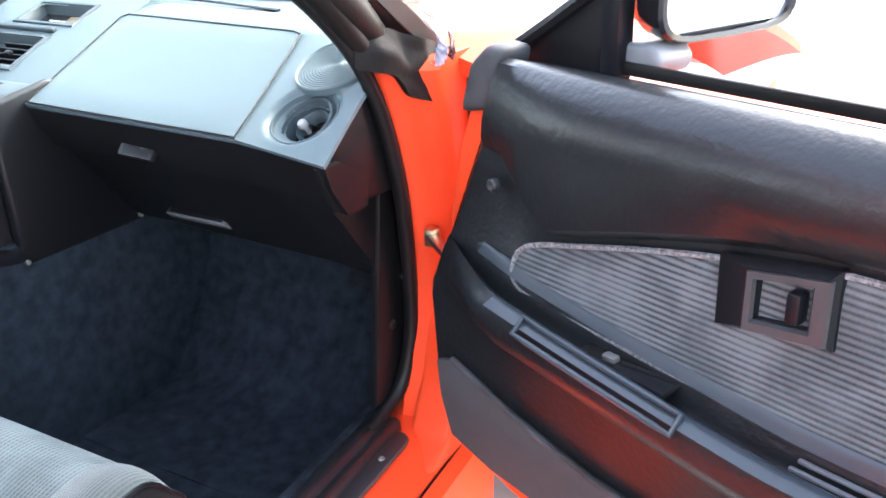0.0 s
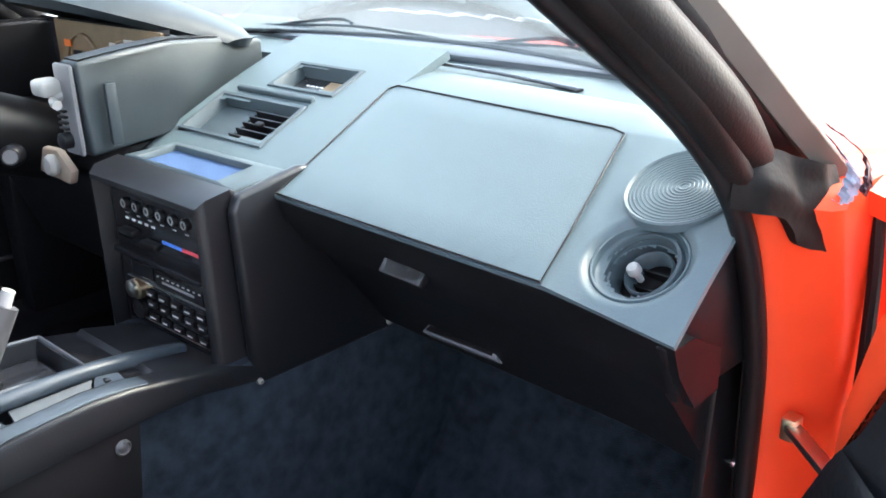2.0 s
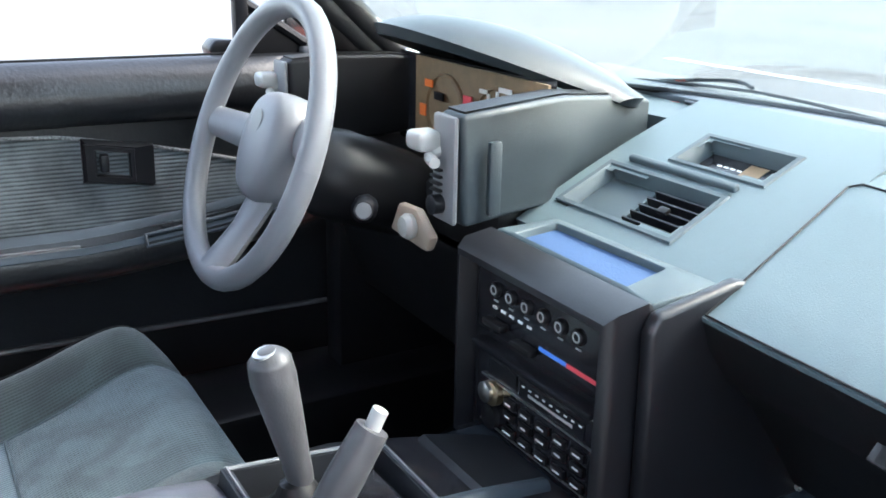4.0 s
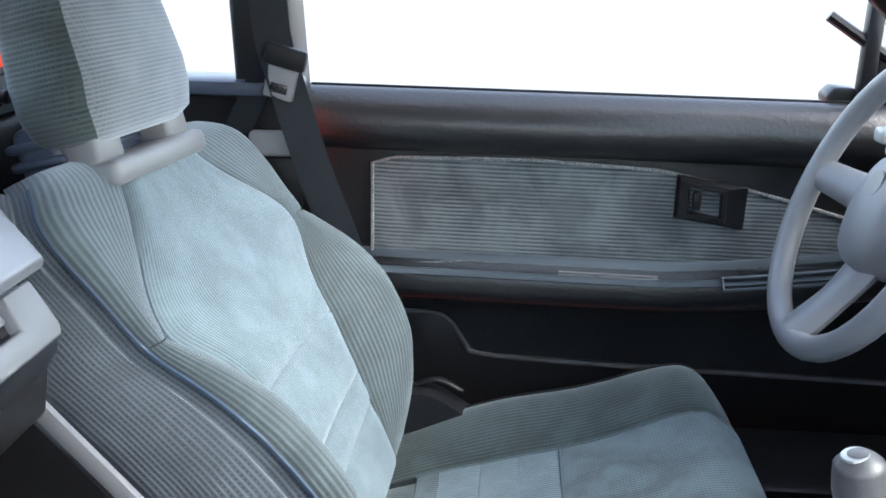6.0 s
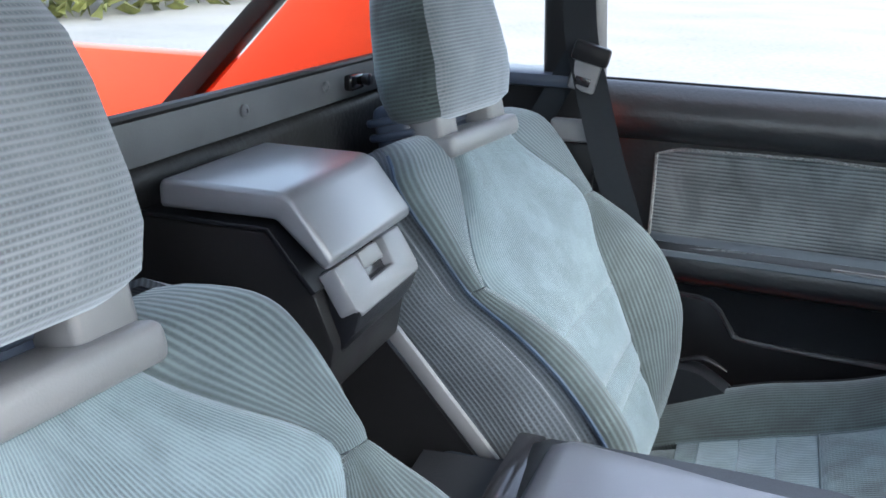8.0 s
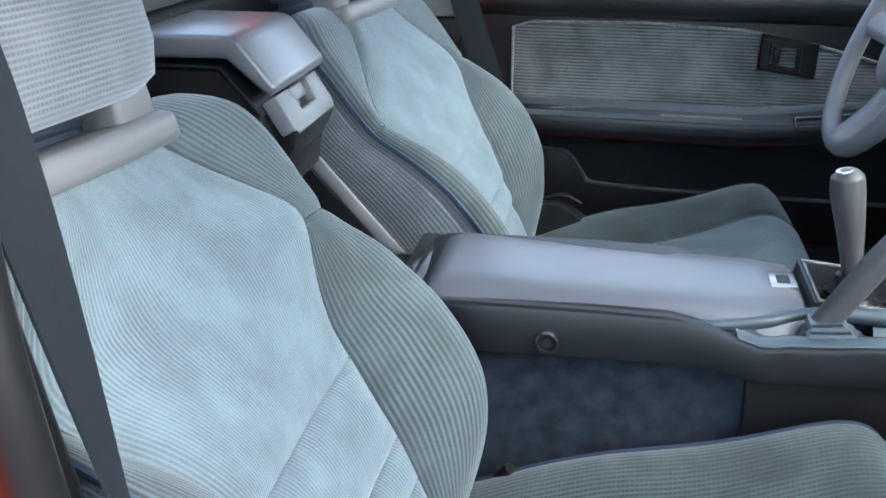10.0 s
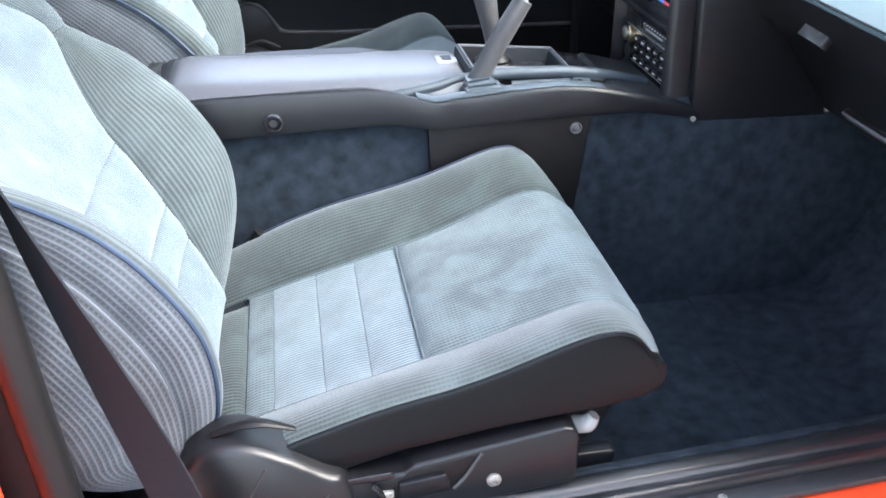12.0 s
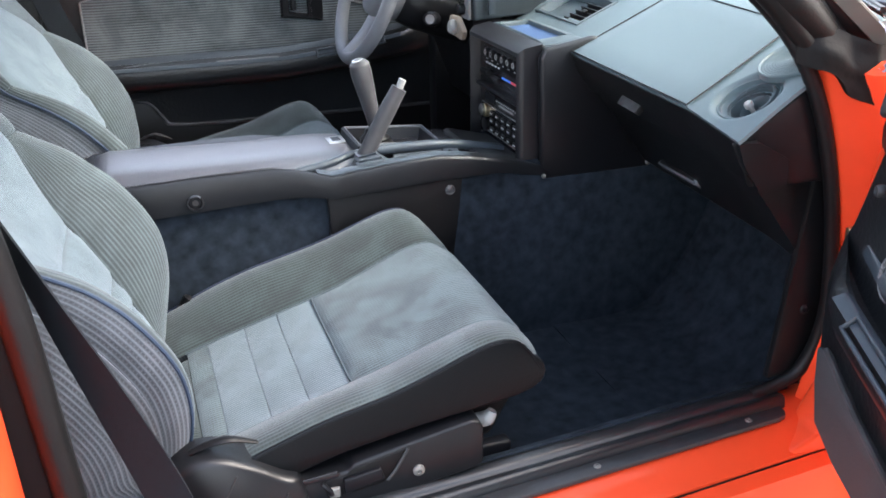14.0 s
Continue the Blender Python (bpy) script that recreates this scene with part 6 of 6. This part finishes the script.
    cw = [(0.32, 0.110), (0.40, 0.122), (0.45, 0.124), (0.54, 0.122), (0.58, 0.132), (0.615, 0.155), (0.638, 0.182), (0.652, 0.186), (0.68, 0.150), (0.72, 0.094), (0.75, 0.062), (0.79, 0.060)]
    lift = [(0.30, -0.01), (0.34, 0.006), (0.35, 0.016), (0.378, 0.044), (0.406, 0.063), (0.442, 0.077), (0.48, 0.080), (0.524, 0.074), (0.568, 0.062), (0.603, 0.042), (0.630, 0.018), (0.646, 0.007), (0.66, 0.009), (0.69, 0.013), (0.74, 0.012), (0.80, 0.0)]
    nrm = Vector((0, 0.88, 0.47))

    def fold(x, z):
        """The height at which the back's outlines are read, moved so that each side has its own waist."""
        w = waist[0] if x < 0 else waist[1]
        return lerp_table([(0.30, 0.30), (0.42, 0.42), (w, 0.645), (0.74, 0.74), (0.80, 0.80)], z)

    def turn(z):
        return twist[0] * min(1.0, max(0.0, (z - twist[1]) / (twist[2] - twist[1])))

    def ground_at(x, z, f):
        top = max(0.0, (z - 0.744) / 0.03)
        return Vector((cx + x, lerp_table(spine, z) - turn(z) * x, z)) + nrm * (f - 0.022 * top * top)

    def c_of(s, z):
        return curve_table(cw, fold(s, z))

    def h_of(s, z):
        return curve_table(hw, fold(s, z))

    def middle(u, z):
        x = (1 - 2 * u) * ((c_of(1, z) if u < 0.5 else c_of(-1, z)) - 0.0008)
        return ground_at(x, z, 0.004 * (2 * u - 1) ** 2 + 0.0015 * noise.noise(Vector((x * 14 + cx, z * 14, 7))))

    def wing(s, k, z):
        """The side of the back: k = 0 at the seam beside the middle panel, 1 at the piping."""
        c, h = c_of(s, z) + 0.0008, h_of(s, z)
        l, b = lerp_table([(a, p) for a, p, _ in SECTION], k), lerp_table([(a, q) for a, _, q in SECTION], k)
        rise = fat * curve_table(lift, fold(s, z))
        back_roll = 0.034 * max(0.0, (k - 0.66) / 0.34) ** 1.6
        return ground_at(s * (c + (h - c) * l), z, max(rise, 0.0) * (b if k < 0.66 else max(b, 0.96 - 0.3 * (k - 0.66))) - back_roll)

    def panel(z0, z1, nu, nv, puff, edge):
        return sheet(lambda u, v: middle(u, z0 + (z1 - z0) * v), nu, nv, 0.03, puff, edge)

    ba = add("backrest", panel(0.5358, 0.758, 20, 24, 0.009, 0.12), M_CENTRE, "pale blue-grey velour back panel")
    for a, b in ((0.4548, 0.5342), (0.4118, 0.4532), (0.33, 0.4102)):
        add("lumbar_flute", panel(a, b, 16, 12, 0.011, 0.12), M_CENTRE, "pale sewn lumbar flute", ba)
    zs = [0.332 + 0.01105 * i for i in range(40)]
    for s in (-1, 1):
        w = waist[0] if s < 0 else waist[1]
        crest = cord[0] if s < 0 else cord[1]

        def lay(z0, z1, nv, k0, k1, puff=0.003, s=s):
            return sheet((lambda u, v: wing(s, k1 - (k1 - k0) * u, z0 + (z1 - z0) * v)) if s > 0 else (lambda u, v: wing(s, k0 + (k1 - k0) * u, z0 + (z1 - z0) * v)), 16, nv, 0.03, puff, 0.05)
        add("side_bolster", lay(0.332, w - 0.0006, 34, 0.0, crest - 0.004), M_WALE, "dark ribbed side bolster", ba)
        add("shoulder_pad", lay(w + 0.0006, 0.774, 20, 0.0, crest - 0.004), M_SHOULDER, "ribbed shoulder pad", ba)
        add("flank_roll", lay(0.332, 0.774, 44, crest + 0.004, 1.0, 0.0), M_SIDE, "dark broad-ribbed cloth behind the piping", ba)
        add("back_piping", tube([wing(s, crest, z) + Vector((s * 0.001, 0.0012, 0.0006)) for z in zs], 0.0021, 6, per=1), M_PIPING, "blue edge piping", ba)
        rows = []
        for z in zs:
            e = wing(s, 1.0, z)
            k = min(1.0, max(0.2, (0.78 - z) / 0.15))
            low = min(1.0, max(0.0, (z - 0.332) / 0.06))
            deep = 0.045 + 0.085 * low
            h = abs(e.x - cx)
            rows.append((e, Vector((cx + s * (h + 0.010 * k), e.y - 0.25 * deep, z - 0.10 * deep)), Vector((cx + s * (h + 0.010 * k), e.y - 0.70 * deep, z - 0.28 * deep)), Vector((cx + s * (h - 0.03), e.y - deep, z - 0.4 * deep))))

        def flank_at(u, v, rows=rows):
            q = u * 39
            i = min(int(q), 38)
            f = q - i
            pts = [rows[i][k] * (1 - f) + rows[i + 1][k] * f for k in range(4)]
            w = v * 3
            j = min(int(w), 2)
            return pts[j] * (1 - (w - j)) + pts[j + 1] * (w - j)
        bm = sheet((lambda u, v: flank_at(u, v)) if s < 0 else (lambda u, v: flank_at(1 - u, v)), 39, 9, 0.006)
        for f in bm.faces:
            for l in f.loops:
                q = l[bm.loops.layers.uv["UVMap"]]
                q.uv = (q.uv[1], q.uv[0])
        add("back_flank", bm, M_SIDE, "dark broad-ribbed cloth flank", ba)
    shellr = []
    for z in [0.29 + 0.0235 * i for i in range(20)]:
        h = curve_table(hw, max(0.36, z)) - 0.012
        y = lerp_table(spine, z)
        shellr.append([(cx + a * h, y - turn(z) * a * h - b, z - c) for a, b, c in ((-0.97, 0.06, 0), (-0.8, 0.105, 0.03), (0.8, 0.105, 0.03), (0.97, 0.06, 0), (0.6, 0.036, 0), (-0.6, 0.036, 0))])
    add("back_shell", loft(shellr), M_SEATVINYL, "black vinyl seat back", ba)
    # collar and headrest
    top = Vector((cx, -0.480, 0.785))
    col = Matrix.Translation((cx, -0.527, 0.752)) @ Matrix.Rotation(radians(-7.5), 4, "Z") @ Matrix.Rotation(radians(14), 4, "X")
    add("headrest_collar", box(-0.098, 0.098, -0.040, 0.024, -0.014, 0.013, 0.009, 3, col), M_GREY, "grey plastic headrest collar")
    for x in (-0.07, 0.07):
        add("headrest_post", box(x - 0.024, x + 0.024, -0.034, 0.008, 0.008, 0.046, 0.006, 2, col), M_GREY, "grey headrest bracket")
    add("headrest_boot", box(-0.095, 0.095, -0.085, -0.03, -0.03, 0.06, 0.012, 3, col), M_BLUE, "dark pleated sleeve")

    for k in range(4):
        add("sleeve_pleat", box(-0.099, 0.099, -0.090, -0.026, -0.018 + k * 0.018, -0.008 + k * 0.018, 0.004, 2, col), M_BLUE, "dark sleeve pleat")

    def head_ring(k):
        z = 0.030 + 0.19 * k
        w = lerp_table([(0, 0.090), (0.06, 0.108), (0.2, 0.116), (0.7, 0.106), (0.9, 0.092), (1, 0.070)], k)
        d = lerp_table([(0, 0.030), (0.06, 0.045), (0.3, 0.054), (0.8, 0.046), (1, 0.026)], k)
        pts = []
        for i in range(28):
            t = 2 * math.pi * i / 28
            c, s_ = math.cos(t), math.sin(t)
            pts.append(col @ Vector((w * math.copysign(abs(c) ** 0.45, c), -0.020 + d * math.copysign(abs(s_) ** 0.55, s_), z)))
        return pts
    hb = loft([head_ring(k) for k in (0, 0.02, 0.06, 0.12, 0.2, 0.35, 0.5, 0.65, 0.8, 0.9, 0.96, 1.0)])
    lay = hb.loops.layers.uv.new("UVMap")
    ic = col.inverted()
    for f in hb.faces:
        for l in f.loops:
            p = ic @ l.vert.co
            l[lay].uv = (p.z, p.x + p.y)
    sides = hb.copy()
    for bmx, keep_side in ((hb, False), (sides, True)):
        bmx.faces.ensure_lookup_table()
        drop_faces = [f for k, f in enumerate(bmx.faces) if ((k % 28 in (25, 26, 27, 0, 1, 2) or 11 <= k % 28 <= 16) and k < 28 * 11) != keep_side]
        bmesh.ops.delete(bmx, geom=drop_faces, context="FACES")
    hr = add("headrest", hb, M_HEAD, "pale ribbed cloth headrest")
    for s in (-1, 1):
        half = sides.copy()
        bmesh.ops.delete(half, geom=[f for f in half.faces if (ic @ f.calc_center_median()).x * s < 0], context="FACES")
        add("headrest_side", half, M_BOLSTER, "darker ribbed headrest side", hr)
    # base, recliner cover, slide rails
    bx = cx + out * 0.2345
    base = add("seat_base", prism([(-0.26, 0.275), (-0.26, 0.332), (-0.150, 0.334), (-0.138, 0.330), (-0.095, 0.332), (-0.088, 0.340), (-0.03, 0.350), (0.055, 0.364), (0.066, 0.360), (0.070, 0.352), (0.070, 0.302), (0.062, 0.296), (-0.04, 0.284)], cx + out * 0.195, bx, axis=0, bevel=0.004, segments=3), M_CONSOLE, "black plastic seat base cover")
    add("base_notch", prism([(-0.122, 0.300), (-0.122, 0.324), (-0.098, 0.327), (-0.092, 0.334), (-0.026, 0.346), (-0.046, 0.312), (-0.056, 0.306)], bx - 0.001, bx + 0.0008, axis=0, bevel=0.0006), M_BLACK, "recess for the recline lever", base)
    add("base_ridge", tube([(bx + 0.001, -0.050, 0.309), (bx + 0.0016, -0.038, 0.324), (bx + 0.001, -0.024, 0.347)], 0.0022, 6, per=3), M_SCUFF, "raised worn ridge", base)
    lev = add("recline_lever", prism([(-0.102, 0.306), (-0.102, 0.326), (-0.058, 0.331), (-0.054, 0.315)], bx - 0.001, bx + 0.007, axis=0, bevel=0.002), M_CHAR, "black recline lever")
    add("lever_stop", box(bx - 0.004, bx + 0.005, -0.119, -0.106, 0.303, 0.316, 0.002), M_DULL, "small steel stop", lev)
    add("lever_hook", tube([(bx + 0.002, -0.126, 0.324), (bx + 0.005, -0.120, 0.318), (bx + 0.004, -0.116, 0.309)], 0.003, 6, per=3), M_CHAR, "", lev)
    add("base_slot", prism([(-0.168, 0.328), (-0.168, 0.333), (-0.108, 0.337), (-0.104, 0.331), (-0.112, 0.327)], bx - 0.001, bx + 0.002, axis=0, bevel=0.0008), M_GLOSS, "dark slot above the lever", base)
    s1 = screw((bx + 0.0015, -0.012, 0.313), (out, 0, 0), 0.0072, root, M_DULL)
    s1.matrix_parent_inverse = root.matrix_basis.inverted()
    rc = []
    for x, k in ((0.196, 1.0), (0.236, 1.0), (0.242, 0.97), (0.2465, 0.90)):
        rc.append([(cx + out * x, -0.228 + (y + 0.228) * k, 0.322 + (z - 0.322) * k) for y, z in catmull_flat([(-0.302, 0.290), (-0.298, 0.350), (-0.282, 0.380), (-0.258, 0.391), (-0.230, 0.388), (-0.200, 0.372), (-0.168, 0.350), (-0.148, 0.336), (-0.146, 0.290), (-0.20, 0.262), (-0.27, 0.262)])])
    rcv = add("recliner_cover", loft(rc), M_CONSOLE, "black plastic recliner cover")
    add("cover_rib", box(cx + out * 0.2468 - 0.0006, cx + out * 0.2468 + 0.0006, -0.0008, 0.0008, -0.017, 0.017, m=Matrix.Translation((0, -0.226, 0.352)) @ Matrix.Rotation(radians(-28), 4, "X")), M_SCUFF, "fine moulded line", rcv)
    add("cover_rib", box(cx + out * 0.2468 - 0.0006, cx + out * 0.2468 + 0.0006, -0.0008, 0.0008, -0.014, 0.014, m=Matrix.Translation((0, -0.172, 0.318)) @ Matrix.Rotation(radians(-28), 4, "X")), M_SCUFF, "fine moulded line", rcv)
    add("cover_tongue", tube([(cx + out * 0.222, -0.262, 0.392), (cx + out * 0.225, -0.225, 0.402), (cx + out * 0.222, -0.190, 0.388)], [0.005, 0.007, 0.003], 10, per=4, squash=0.5), M_BLACK, "black lip between cover and cushion", rcv)
    add("cable_sleeve", tube([(cx + out * 0.198, 0.074, 0.338), (cx + out * 0.204, 0.086, 0.342), (cx + out * 0.206, 0.092, 0.352)], [0.009, 0.010, 0.006], 10), M_TRIM, "pale cable sleeve")
    s2 = screw((cx + out * 0.2472, -0.262, 0.330), (out, 0, 0), 0.0085, root, M_DULL)
    s2.matrix_parent_inverse = root.matrix_basis.inverted()
    for s in (-1, 1):
        add("slide_rail", prism([(-0.012, 0.0), (0.012, 0.0), (0.012, 0.024), (0.005, 0.03), (-0.012, 0.03)], -0.30, 0.140, axis=1, bevel=0.002, m=Matrix.Translation((cx + s * 0.19, 0, 0.235))), M_BLACK, "black steel slide rail")
        add("rail_foot", box(cx + s * 0.18 - 0.02, cx + s * 0.18 + 0.02, 0.10, 0.155, 0.168, 0.226, 0.004), M_BLACK)
        add("rail_foot", box(cx + s * 0.18 - 0.02, cx + s * 0.18 + 0.02, -0.31, -0.26, 0.168, 0.226, 0.004), M_BLACK)
        add("rail_frame", box(cx + s * 0.18 - 0.01, cx + s * 0.18 + 0.01, -0.28, 0.125, 0.268, 0.290, 0.004), M_CHAR)
    for k, zz in enumerate((0.236, 0.252, 0.268)):
        add("rail_rib", box(cx + out * 0.214 - 0.004, cx + out * 0.214 + 0.004, -0.10, 0.165 + 0.012 * k, zz - 0.004, zz + 0.004, 0.002), M_GLOSS, "gloss black rail rib")
    add("belt_stalk", tube([(cx - out * 0.215, -0.27, 0.27), (cx - out * 0.222, -0.245, 0.33), (cx - out * 0.222, -0.225, 0.362)], 0.010, 8), M_BLACK, "black belt buckle stalk")
    return root


seat(0.375, 1, "passenger_seat", "blue-grey cloth bucket seat with ribbed bolsters", cord=(0.87, 0.70))
seat(-0.400, -1, "driver_seat", "blue-grey cloth bucket seat behind the wheel", 0.014, (0.14, 0.42, 0.62), (0.642, 0.622), 0.84)


# ---- seat belts ----
def belt(side, name, pts, width, label, across):
    root = thing(name, label, "seat belt", pts[0])
    line = catmull(pts, 6)
    rings = []
    for i, p in enumerate(line):
        d = (line[min(i + 1, len(line) - 1)] - line[max(i - 1, 0)]).normalized()
        f = i / (len(line) - 1)
        w = Vector(across[0]) * (1 - f) + Vector(across[1]) * f
        w = (w - d * w.dot(d)).normalized() * width / 2
        n = d.cross(w).normalized() * 0.001
        rings.append([p + w + n, p - w + n, p - w - n, p + w - n])
    bm = loft(rings)
    bm.transform(Matrix.Translation(-Vector(pts[0])))
    part("webbing", bm, M_BELT, root, "black belt webbing")
    return root


b1 = belt(1, "seat_belt", [(0.520, -0.545, 1.0), (0.546, -0.480, 0.88), (0.567, -0.444, 0.80), (0.594, -0.405, 0.70), (0.622, -0.366, 0.60), (0.647, -0.326, 0.50), (0.668, -0.290, 0.40), (0.676, -0.268, 0.31)], 0.047, "black seat belt hanging beside the passenger seat", ((1.0, -0.5, 0.0), (0.3, 1.2, 0.0)))
part("belt_anchor", box(0.145, 0.165, 0.240, 0.290, -0.725, -0.685, 0.006), M_BLACK, b1, "black belt anchor at the sill")
b2 = belt(-1, "seat_belt", [(-0.615, -0.462, 1.10), (-0.622, -0.451, 0.94), (-0.622, -0.442, 0.86), (-0.620, -0.425, 0.80), (-0.628, -0.392, 0.685), (-0.648, -0.352, 0.56), (-0.66, -0.33, 0.42), (-0.66, -0.32, 0.30)], 0.046, "dark seat belt with a steel tongue by the driver door", ((-0.25, 1.0, 0.0), (-0.25, 1.0, 0.0)))
m0 = Matrix.Translation((-0.620 + 0.615, -0.431 + 0.462, 0.815 - 1.10)) @ Matrix.Rotation(radians(-14), 4, "X")
part("belt_tongue", box(0.001, 0.006, -0.020, 0.020, -0.03, 0.016, 0.004, m=m0), M_GREY, b2, "bright steel belt tongue")
part("tongue_slot", box(0.0055, 0.0068, -0.011, 0.011, -0.022, -0.010, 0.001, m=m0), M_GLOSS, b2, "dark slot in the tongue")
part("tongue_grip", box(-0.004, 0.010, -0.027, 0.027, 0.010, 0.038, 0.005, m=m0), M_BLACK, b2, "black plastic tongue grip")
part("lap_webbing", loft([[Vector(p) + Vector((0.615, 0.462, -1.10)) + Vector(o) for o in ((0.001, 0.02, 0), (-0.001, 0.02, 0), (-0.001, -0.02, 0), (0.001, -0.02, 0))] for p in ((-0.626, -0.445, 0.84), (-0.630, -0.470, 0.79), (-0.636, -0.497, 0.74), (-0.640, -0.510, 0.60))]), M_BELT, b2, "second run of webbing")
guide = thing("belt_guide", "grey plastic belt guide on the pillar", "belt guide", (-0.638, -0.447, 0.72))
part("guide_body", box(-0.006, 0.014, -0.034, 0.030, -0.012, 0.022, 0.007, 3), M_GREY, guide)
part("guide_base", box(-0.006, 0.008, -0.040, 0.034, -0.10, -0.012, 0.006), M_BLACK, guide, "black guide base")
